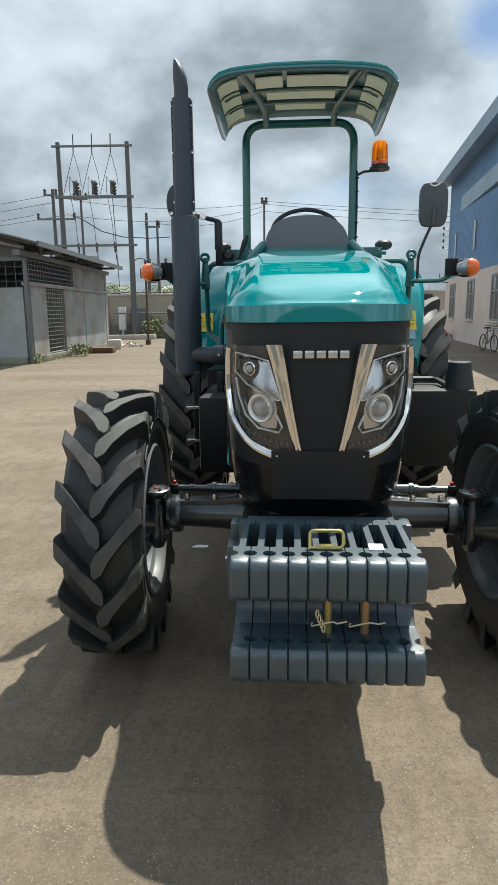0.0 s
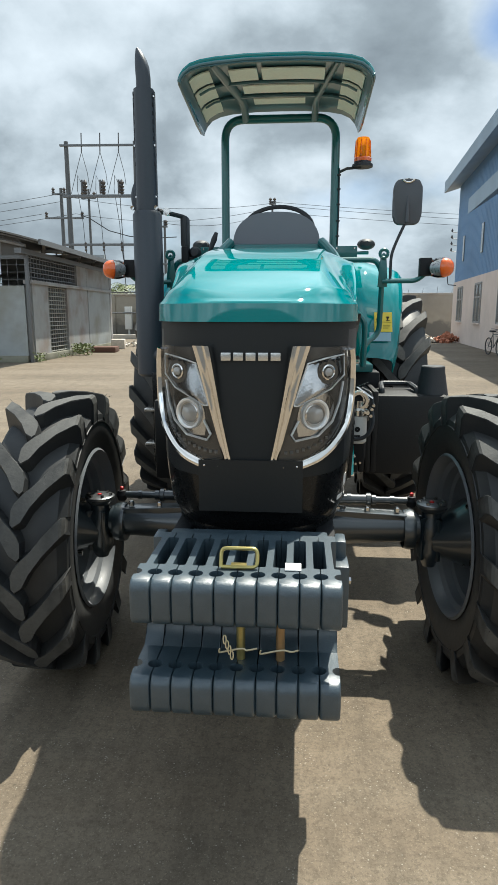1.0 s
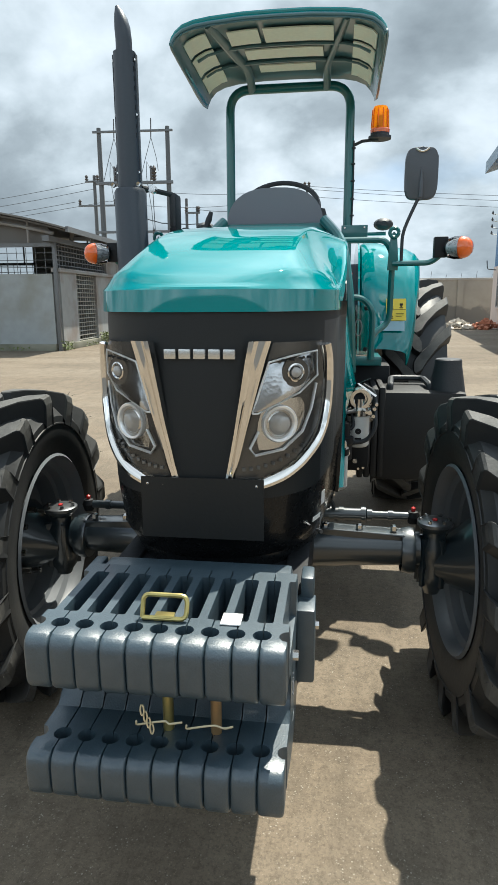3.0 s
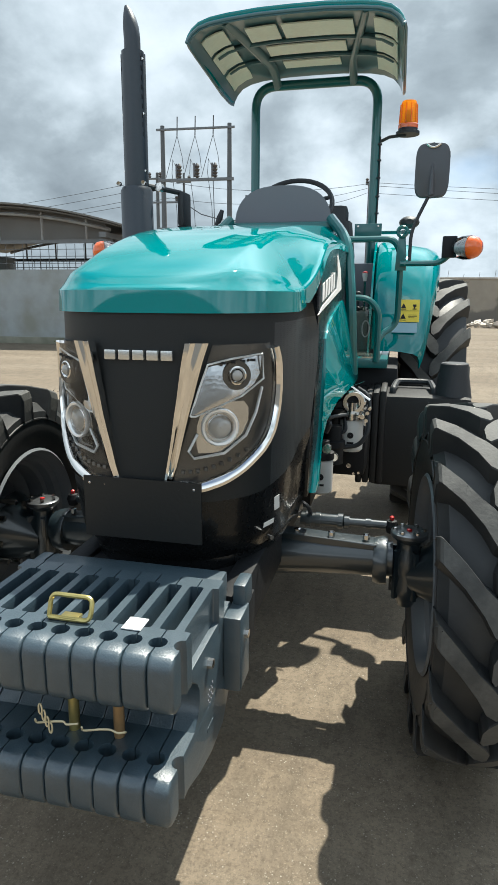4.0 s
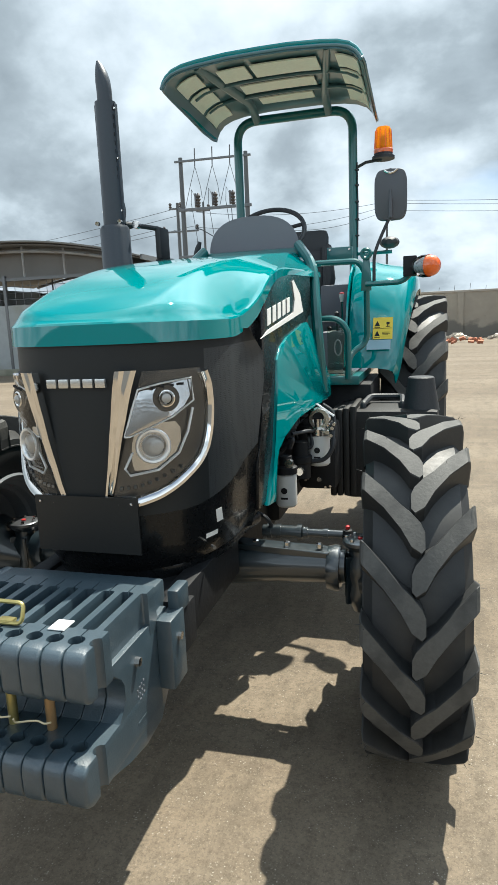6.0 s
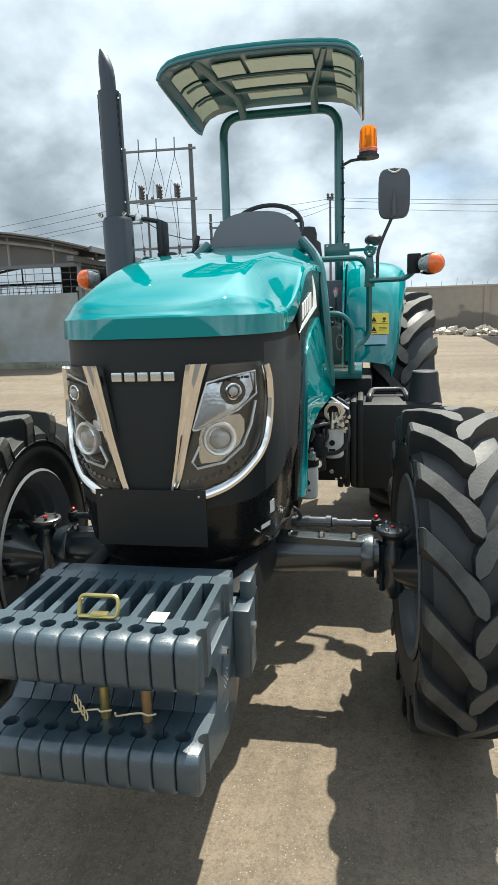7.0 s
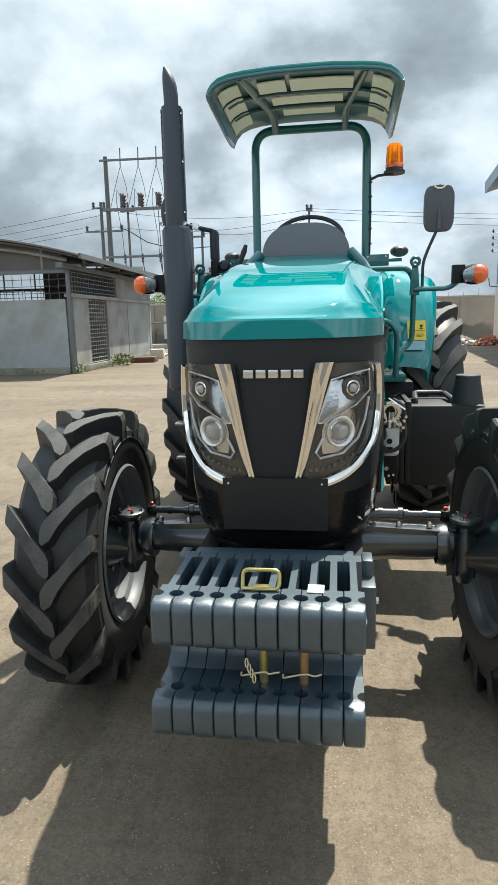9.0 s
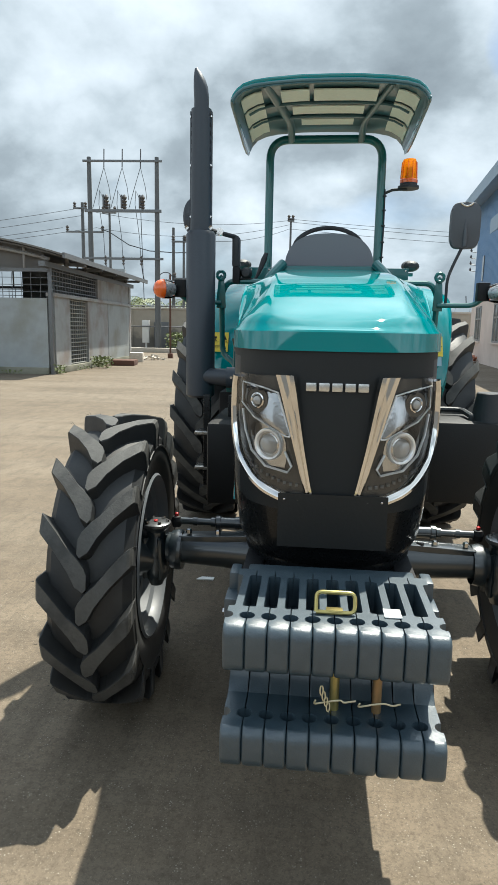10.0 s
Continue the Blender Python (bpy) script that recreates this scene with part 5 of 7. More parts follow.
def build_side_panels():
    for s in (1, -1):
        # black decal window with a white flash
        bm = B(); prism(bm, [(0.55, 0.86), (0.67, 0.86), (0.79, 1.06), (0.85, 1.26), (0.88, 1.41), (0.95, 1.465), (1.06, 1.485), (1.50, 1.545), (1.70, 1.60), (1.70, 1.80), (1.18, 1.785), (0.98, 1.765), (0.87, 1.74), (0.744, 1.675), (0.655, 1.61), (0.64, 1.43), (0.63, 1.28), (0.585, 1.16), (0.54, 1.03)], "x", s * 0.37, s * 0.3945, 0.004)
        for v in bm.verts:
            v.co.x -= s * 0.04 * max(0.0, 1.1 - v.co.z)
        part("side_window_panel", bm, BLACK, tractor, "gloss black engine side panel")
        bm = B(); prism(bm, [(0.64, 0.85), (0.75, 0.835), (0.765, 0.92), (0.78, 1.01), (0.83, 1.04), (0.94, 1.085), (1.14, 1.125), (1.38, 1.14), (1.90, 1.13), (1.86, 1.25), (1.70, 1.48), (1.56, 1.555), (1.46, 1.55), (1.06, 1.495), (0.93, 1.462), (0.86, 1.41), (0.825, 1.256), (0.76, 1.04)], "x", s * 0.37, s * 0.402, 0.01)
        bmesh.ops.subdivide_edges(bm, edges=[e for e in bm.edges if e.calc_length() > 0.12], cuts=3, use_grid_fill=True)
        for v in bm.verts:
            a, c = min(1, max(0, (1.56 - v.co.z) / 0.34)), min(1, max(0, (v.co.y - 0.92) / 0.55))
            v.co.x += s * (0.004 + 0.062 * c) * a * a * (3 - 2 * a)
        part("side_panel", bm, TEAL, tractor, "teal engine side panel")
        bm = B(); prism(bm, [(0.63, 1.505), (1.475, 1.605), (1.41, 1.69), (1.255, 1.752), (1.232, 1.738), (1.28, 1.66), (1.245, 1.602), (0.745, 1.535)], "x", s * 0.393, s * 0.3965)
        part("decal_flash", bm, PAPER, tractor, "white decal flash")
        for k in range(5):
            y, z = 0.735 + 0.091 * k, 1.549 + 0.0122 * k
            bm = B(); prism(bm, [(y, z), (y + 0.060, z + 0.009), (y + 0.066, z + 0.072), (y + 0.006, z + 0.063)], "x", s * 0.393, s * 0.3965); part("badge_block", bm, PAPER, tractor, "plain white badge block")
    bm = B(); tube(bm, bend([(0.28, 1.98, 1.985), (0.385, 1.86, 1.86), (0.425, 1.70, 1.55), (0.445, 1.76, 1.17)], 0.12, 6), 0.028, 10); right = part("cowl_edge_tube", bm, TEAL_FRAME, tractor)
    mirrored(right)


build_side_panels()


def build_cab():
    # grey instrument cowl
    bm = B()
    rows = []
    for k in range(9):
        t = k / 8
        rows.append([(0.275 * (1 - 0.18 * t) * math.copysign(abs(math.cos(a)) ** 0.75, math.cos(a)), 2.05 + 0.28 * t, 1.95 + (0.222 - 0.02 * t) * math.sin(a) ** 0.8) for a in (math.pi * j / 20 for j in range(21))])
    r = grid(bm, rows)
    bm.faces.new(r[0]); bm.faces.new(r[-1][::-1])
    part("instrument_cowl", bm, COWL, tractor, "grey plastic instrument cowl")
    bm = B(); box(bm, -0.30, 0.30, 1.98, 2.3, 1.25, 1.975, 0.03); part("dash_support", bm, TEAL_FRAME, tractor)
    # steering wheel
    c, tilt = Vector((0.0, 2.42, 2.115)), radians(46)
    def sw(a, r=0.235):
        return c + Vector((r * math.cos(a), -r * math.sin(a) * math.cos(tilt) * -1, r * math.sin(a) * math.sin(tilt)))
    bm = B(); tube(bm, [sw(math.tau * k / 36) for k in range(37)], 0.015, 8); wheel = part("steering_wheel", bm, SEAT, tractor, "black steering wheel")
    for a in (0.3, 2.84, 4.71):
        bm = B(); tube(bm, [c, sw(a)], 0.012, 6); part("spoke", bm, SEAT, wheel)
    bm = B(); tube(bm, [c, (0, 2.2, 1.9)], 0.03, 8); part("column", bm, SEAT, wheel)
    # seat
    bm = B(); box(bm, -0.24, 0.24, 2.72, 3.18, 1.50, 1.64, 0.05); seat = part("seat", bm, SEAT, tractor, "black vinyl driver seat")
    bm = B(); box(bm, -0.30, 0.30, -0.06, 0.06, 0, 0.50, 0.055, pose(0, 3.12, 1.62, -10)); part("backrest", bm, SEAT, seat)
    bm = B(); box(bm, -0.27, 0.27, -0.065, 0.05, 0.40, 0.60, 0.05, pose(0, 3.12, 1.62, -10)); part("head_cushion", bm, SEAT, seat)
    for sx in (-1, 1):
        bm = B(); tube(bm, [(sx * 0.262, 3.06, 1.66), (sx * 0.285, 3.085, 1.85), (sx * 0.265, 3.125, 2.08)], 0.05, 10, radii=[0.035, 0.05, 0.04]); part("seat_bolster", bm, SEAT, seat)
    for z in (0.15, 0.28):
        bm = B(); tube(bm, [(x, 3.045 + (0.05 if abs(x) > 0.2 else 0) + 0.176 * z, 1.62 + z) for x in (-0.24, -0.12, 0, 0.12, 0.24)], 0.012, 6); part("seat_seam", bm, DARK, seat)
    bm = B(); box(bm, -0.18, 0.18, 2.8, 3.1, 1.15, 1.5, 0.02); part("seat_base", bm, DARK, seat)
    # platform
    bm = B(); box(bm, -0.62, 0.62, 1.95, 3.3, 1.185, 1.235, 0.008); part("platform", bm, TEAL_FRAME, tractor, "teal platform edge")
    bm = B(); box(bm, -0.58, 0.58, 1.98, 2.7, 1.237, 1.245); part("floor_mat", bm, SATIN, tractor, "worn metal tread floor")
    # levers
    for x, y, z, m in ((0.44, 2.62, 1.70, RED), (0.40, 2.66, 1.58, SEAT), (0.47, 2.66, 1.56, SEAT), (-0.40, 2.60, 1.62, SEAT)):
        bm = B(); tube(bm, [(x, y + 0.04, 1.18), (x, y, z)], 0.008, 6); lever = part("lever", bm, SATIN if m is RED else SEAT, tractor)
        bm = B(); lathe(bm, [(-0.03, .010), (.005, .017), (.022, .017), (.03, .001)], "z", (x, y, z), 10); part("knob", bm, PAPER if m is RED else SEAT, lever)
        if m is RED:
            bm = B(); lathe(bm, [(.020, .0175), (.030, .014), (.034, .001)], "z", (x, y, z), 10); part("knob_cap", bm, RED, lever)
    bm = B(); box(bm, 0.24, 0.62, 2.98, 3.02, 1.40, 1.80, 0.012); part("rear_plate", bm, COWL, tractor, "grey plate behind the levers")
    bm = B(); box(bm, 0.425, 0.545, 2.06, 2.07, 1.24, 1.52, 0.003); screen = part("side_screen", bm, SCREEN, tractor, "scuffed clear plastic side screen")
    bm = B(); tube(bm, [(0.487 + 0.020 * math.cos(a), 2.056, 1.395 + 0.045 * math.sin(a)) for a in (math.tau * k / 20 for k in range(21))], 0.004, 6); part("screen_mark", bm, PALE, screen, "pale oval mark")
    for x, z in ((0.44, 1.505), (0.53, 1.505), (0.53, 1.27)):
        bm = B(); lathe(bm, [(0.012, 0.0005), (0.0, 0.014), (-0.006, 0.010), (-0.006, 0.0005)], "y", (x, 2.06, z), 10); part("screen_screw", bm, DARK, screen)
    bm = B(); box(bm, 0.30, 0.48, 2.5, 3.1, 1.17, 1.48, 0.03); part("lever_console", bm, COWL, tractor)


build_cab()


def build_fenders():
    path = [(2.29, 1.255), (2.30, 1.30), (2.318, 1.36), (2.36, 1.46), (2.42, 1.58), (2.50, 1.71), (2.62, 1.83), (2.80, 1.92), (3.05, 1.95), (3.35, 1.95), (3.75, 1.90), (4.1, 1.74)]
    bm = B()
    rows = []
    for k, (y, z) in enumerate(path):
        out = interp(k, [(0, (0.80,)), (4, (0.86,)), (8, (0.93,)), (11, (0.93,))])[0]
        up = min(1.0, max(0.0, (z - 1.45) / 0.4))
        rows.append([(x, y + dy, z + dz) for x, dy, dz in ((0.50, 0.06, -0.07), (0.503, 0.03, -0.035), (0.515, 0.008, -0.012), (0.54, 0, 0), (0.62, 0, 0), (0.70, 0, -0.004 - 0.02 * up), (out - 0.10, 0, -0.006 - 0.04 * up), (out - 0.04, 0.005, -0.015 - 0.06 * up), (out - 0.01, 0.02, -0.03 - 0.08 * up), (out, 0.05, -0.06 - 0.09 * up), (out + 0.005, 0.09, -0.11 - 0.09 * up))])
    grid(bm, rows)
    fender = part("fender", thicken(bm, 0.008), TEAL, tractor, "glossy teal rear wheel fender")
    bm = B(); prism(bm, [(2.22, 1.17), (2.27, 1.24)] + path[1:] + [(4.0, 1.17)], "x", 0.49, 0.502); wall = part("fender_wall", bm, TEAL, tractor)
    # yellow warning label with plain bars, grey label below
    for x0, x1, s0, s1, m, nm in ((0.665, 0.785, -0.10, 0.62, YELLOW, "warning_label"), (0.63, 0.775, -0.44, -0.12, BLUISH, "white_label")):
        bm = B()
        a, b = Vector((0, 2.350, 1.44)), Vector((0, 2.435, 1.605))
        n = Vector((0, -0.889, 0.458)) * 0.010
        p0, p1 = a.lerp(b, s0 * 1.1) + n, a.lerp(b, s1 * 1.1) + n
        grid(bm, [[(x, p.y, p.z) for x in (x0, (x0 + x1) / 2, x1)] for p in (p0, p1)])
        part(nm, thicken(bm, 0.001), m, fender, "yellow warning label" if m is YELLOW else "pale label")
        if m is YELLOW:
            # two rows: a warning triangle and a pictogram block over a thin dividing bar
            def mark(outline2):
                bm = B()
                pts = [p0.lerp(p1, v) + n * 0.16 + Vector((x0 + (x1 - x0) * u, 0, 0)) for u, v in outline2]
                bm.faces.new([bm.verts.new(p) for p in pts])
                part("label_bar", thicken(bm, 0.001), DARK, fender)
            mark([(0.02, 0.485), (0.98, 0.485), (0.98, 0.50), (0.02, 0.50)])
            for v0 in (0.60, 0.14):
                mark([(0.08, v0), (0.36, v0), (0.22, v0 + 0.24)])
                mark([(0.08, v0 - 0.07), (0.36, v0 - 0.07), (0.36, v0 - 0.045), (0.08, v0 - 0.045)])
            for u0, v0, w0, h0 in ((0.68, 0.68, 0.16, 0.10), (0.72, 0.60, 0.06, 0.08), (0.66, 0.56, 0.2, 0.03), (0.48, 0.30, 0.40, 0.02), (0.48, 0.24, 0.40, 0.02), (0.48, 0.18, 0.30, 0.02)):
                mark([(u0, v0), (u0 + w0, v0), (u0 + w0, v0 + h0), (u0, v0 + h0)])
    m2 = mirrored(fender)
    for child in [o for o in fender.children if o.name.startswith(("warning_label", "label_bar"))]:
        mirrored(child, child.name.split(".")[0]).parent = m2
    mirrored(wall)


build_fenders()


def build_rails():
    bm = B(); tube(bm, bend([(0.33, 2.0, 1.875), (0.62, 2.0, 1.875), (0.66, 2.0, 1.80), (0.66, 2.05, 1.42), (0.56, 2.0, 1.36), (0.555, 1.95, 1.22)], 0.09, 6), 0.0175, 10); a = part("grab_rail", bm, TEAL_FRAME, tractor)
    bm = B(); tube(bm, bend([(0.41, 1.95, 1.565), (0.50, 1.95, 1.565), (0.56, 1.95, 1.50), (0.56, 1.95, 1.22)], 0.08, 6), 0.0175, 10); b = part("grab_rail", bm, TEAL_FRAME, tractor)
    bm = B(); prism(bm, [(0.632, 1.71), (0.69, 1.71), (0.69, 1.76), (0.678, 1.90), (0.662, 1.915), (0.645, 1.90), (0.636, 1.80)], "y", 1.975, 1.99, 0.003); c = part("mirror_bracket", bm, TEAL_FRAME, tractor)
    bm = B(); tube(bm, [(0.662 + 0.024 * math.cos(k * math.tau / 16), 1.968, 1.908 + 0.024 * math.sin(k * math.tau / 16)) for k in range(17)], 0.010, 6); d = part("ring", bm, TEAL_FRAME, tractor)
    bm = B(); tube(bm, bend([(0.66, 1.97, 1.745), (0.86, 1.93, 1.745), (0.91, 1.90, 1.79), (0.91, 1.90, 1.84)], 0.05, 5), 0.015, 10); e = part("lamp_arm", bm, TEAL_FRAME, tractor)
    bm = B(); box(bm, 0.865, 0.935, 1.87, 1.93, 1.77, 1.875, 0.006); f = part("lamp_mount", bm, DARK, tractor)
    bm = B(); lathe(bm, [(0.0, 0.03), (0.012, 0.048), (0.05, 0.058), (0.088, 0.058)], "x", (0.925, 1.885, 1.815), 24); g = part("side_lamp", bm, LENS, tractor, "clear side lamp lens")
    bm = B(); lathe(bm, [(0.004, 0.012), (0.012, 0.03), (0.05, 0.045), (0.08, 0.05), (0.082, 0.001)], "x", (0.925, 1.885, 1.815), 24); k2 = part("lamp_reflector", bm, LAMP_SILVER, tractor, "silver lamp reflector")
    bm = B(); lathe(bm, [(0.083, 0.056), (0.100, 0.055), (0.122, 0.047), (0.138, 0.030), (0.145, 0.0005)], "x", (0.925, 1.885, 1.815), 24); h = part("indicator", bm, ORANGE, tractor, "orange turn indicator")
    for ob in (g, h, k2):
        ob.data.transform(Matrix.Translation((0.925, 1.885, 0)) @ Matrix.Rotation(radians(-32), 4, "Z") @ Matrix.Translation((-0.925, -1.885, 0)))
    for ob in (a, b, c, d, e, f, g, h, k2):
        mirrored(ob)
    # right mirror
    bm = B(); tube(bm, bend([(0.705, 1.97, 1.74), (0.705, 1.97, 1.90), (0.735, 1.98, 1.98), (0.79, 2.0, 2.10)], 0.05, 5), 0.009, 8); arm = part("mirror_arm", bm, SEAT, tractor)
    bm = B()
    pts = []
    for k in range(32):
        a = math.tau * k / 32
        c2, s2 = math.cos(a), math.sin(a)
        pts.append((0.793 + 0.086 * math.copysign(abs(c2) ** 0.42, c2), 2.21 + 0.133 * math.copysign(abs(s2) ** 0.45, s2)))
    prism(bm, pts, "y", 1.985, 2.03, 0.014); shell_ob = part("mirror", bm, MIRROR_GREY, tractor, "dark grey mirror back shell")
    bm = B(); tube(bm, [(0.793 + 0.035 * k, 1.984, 2.318 + 0.016 * k * k) for k in (-1, -0.5, 0, 0.5, 1)], 0.006, 6); part("mirror_arc", bm, SATIN, shell_ob)
    bm = B(); tube(bm, [(0.793, 1.985, 2.09), (0.793, 1.981, 2.16), (0.793, 1.986, 2.24)], 0.010, 8, radii=[0.014, 0.012, 0.004]); part("mirror_ridge", bm, MIRROR_GREY, shell_ob)
    # left mirror, folded edge on
    bm = B(); box(bm, -0.598, -0.558, 1.98, 2.12, 1.96, 2.15, 0.016); part("mirror", bm, SEAT, tractor, "folded black mirror")
    bm = B(); box(bm, -0.59, -0.545, 1.95, 2.05, 1.86, 1.96, 0.012); part("mirror_bracket", bm, DARK, tractor)
    bm = B(); lathe(bm, [(-0.03, 0.001), (-0.028, 0.022), (-0.01, 0.036), (0.02, 0.038), (0.026, 0.03), (0.026, 0.001)], "y", (-0.51, 2.0, 1.925), 18); part("horn", bm, SEAT, tractor, "round black horn")
    bm = B(); tube(bm, [(-0.545, 1.99, 1.89), (-0.47, 2.0, 1.885)], 0.011, 8); part("horn_bracket", bm, DARK, tractor)
    bm = B(); tube(bm, bend([(-0.70, 1.8, 2.15), (-0.66, 1.9, 2.15), (-0.58, 2.0, 2.14)], 0.03, 4), 0.014, 8); part("mirror_arm", bm, SEAT, tractor)
    bm = B(); lathe(bm, [(-0.02, .001), (-0.02, .022), (0.02, .022), (0.02, .001)], "y", (-0.655, 1.86, 2.15), 14); part("clamp", bm, SATIN, tractor)
    bm = B(); tube(bm, [(-0.475, 2.22, 1.90), (-0.45, 2.23, 1.95), (-0.42, 2.24, 2.03), (-0.405, 2.245, 2.075)], 0.014, 8, radii=[0.008, 0.012, 0.020, 0.012]); part("lever_grip", bm, SEAT, tractor)


build_rails()


FLAP = (-0.845, 2.0, 2.26)


def build_exhaust():
    x, y = -0.755, 1.78
    bm = B(); lathe(bm, [(1.17, 0.001), (1.17, 0.07), (1.185, 0.086), (2.12, 0.086), (2.14, 0.075), (2.14, 0.03)], "z", (x, y, 0), 28); muffler = part("muffler", bm, MUFFLER, tractor, "dark grey upright muffler")
    bm = B(); lathe(bm, [(2.13, 0.062), (2.80, 0.058), (2.80, 0.045), (2.7, 0.045)], "z", (x, y, 0), 24); shield = part("heat_shield", bm, MUFFLER, tractor, "perforated exhaust heat shield")
    bm = B()
    path = [(x, y, 2.75), (x, y, 2.86), (x - 0.004, y, 2.91), (x - 0.012, y + 0.005, 2.95), (x - 0.022, y + 0.01, 2.985), (x - 0.034, y + 0.015, 3.02)]
    tube(bm, path, 0.04, 18, radii=[0.042, 0.042, 0.041, 0.035, 0.025, 0.009]); part("exhaust_tip", bm, MUFFLER, tractor, "curved exhaust outlet")
    bm = B(); lathe(bm, [(-0.012, 0.001), (-0.010, 0.05), (0.0, 0.062), (0.010, 0.058), (0.012, 0.001)], "y", FLAP, 28)
    for v in bm.verts:
        v.co.z = FLAP[2] + (v.co.z - FLAP[2]) * 1.75
    part("folded_mirror", bm, MUFFLER, tractor, "oval dark mirror back behind the exhaust")
    bm = B(); tube(bm, [(FLAP[0], FLAP[1], FLAP[2] - 0.08), (FLAP[0], FLAP[1] - 0.1, FLAP[2] - 0.14), (-0.655, 1.88, 2.15)], 0.008, 6); part("mirror_arm", bm, SEAT, tractor)
    for side in (-1, 1):
        for j in range(9):
            a = radians(-90 + side * 68)
            p = Vector((x + 0.0565 * math.cos(a), y + 0.0565 * math.sin(a), 2.40 + j * 0.045))
            bm = B(); box(bm, p.x - 0.004, p.x + 0.004, p.y - 0.004, p.y + 0.004, p.z - 0.012, p.z + 0.012, 0.002); part("vent_slot", bm, DARK, shield)
    for side in (-1, 1):
        bm = B(); box(bm, x + side * 0.060 - 0.003, x + side * 0.060 + 0.003, y - 0.012, y + 0.020, 2.15, 2.79, 0.001); edge = part("shield_edge", bm, MUFFLER, shield)
        for z in (2.22, 2.50, 2.76):
            bm = B(); lathe(bm, [(-0.010, 0.0005), (-0.010, 0.006), (0.0, 0.007)], "y", (x + side * 0.0585, y - 0.010, z), 6); part("edge_rivet", bm, SATIN, edge)
    bm = B(); tube(bm, [(x, y - 0.02, 1.30), (-0.32, y - 0.15, 1.30)], 0.05, 18); part("exhaust_elbow", bm, MUFFLER, tractor)
    bm = B(); lathe(bm, [(-0.03, 0.062), (0.03, 0.062), (0.03, 0.04)], "x", (-0.55, y - 0.09, 1.30), 18); part("elbow_clamp", bm, MUFFLER, tractor)
    for dx in (-0.025, 0.025):
        bm = B(); lathe(bm, [(-0.008, 0.0005), (-0.008, 0.009), (0.004, 0.011)], "y", (-0.52 + dx, y - 0.155, 1.305), 6); part("elbow_bolt", bm, SATIN, tractor)
    for z in (2.14,):
        for dx in (-0.07, 0.07):
            bm = B(); lathe(bm, [(-0.02, 0.012), (0, 0.012), (0, .0005)], "y", (x + dx, y - 0.06, z + 0.01), 8); part("shield_bolt", bm, SATIN, tractor)


build_exhaust()


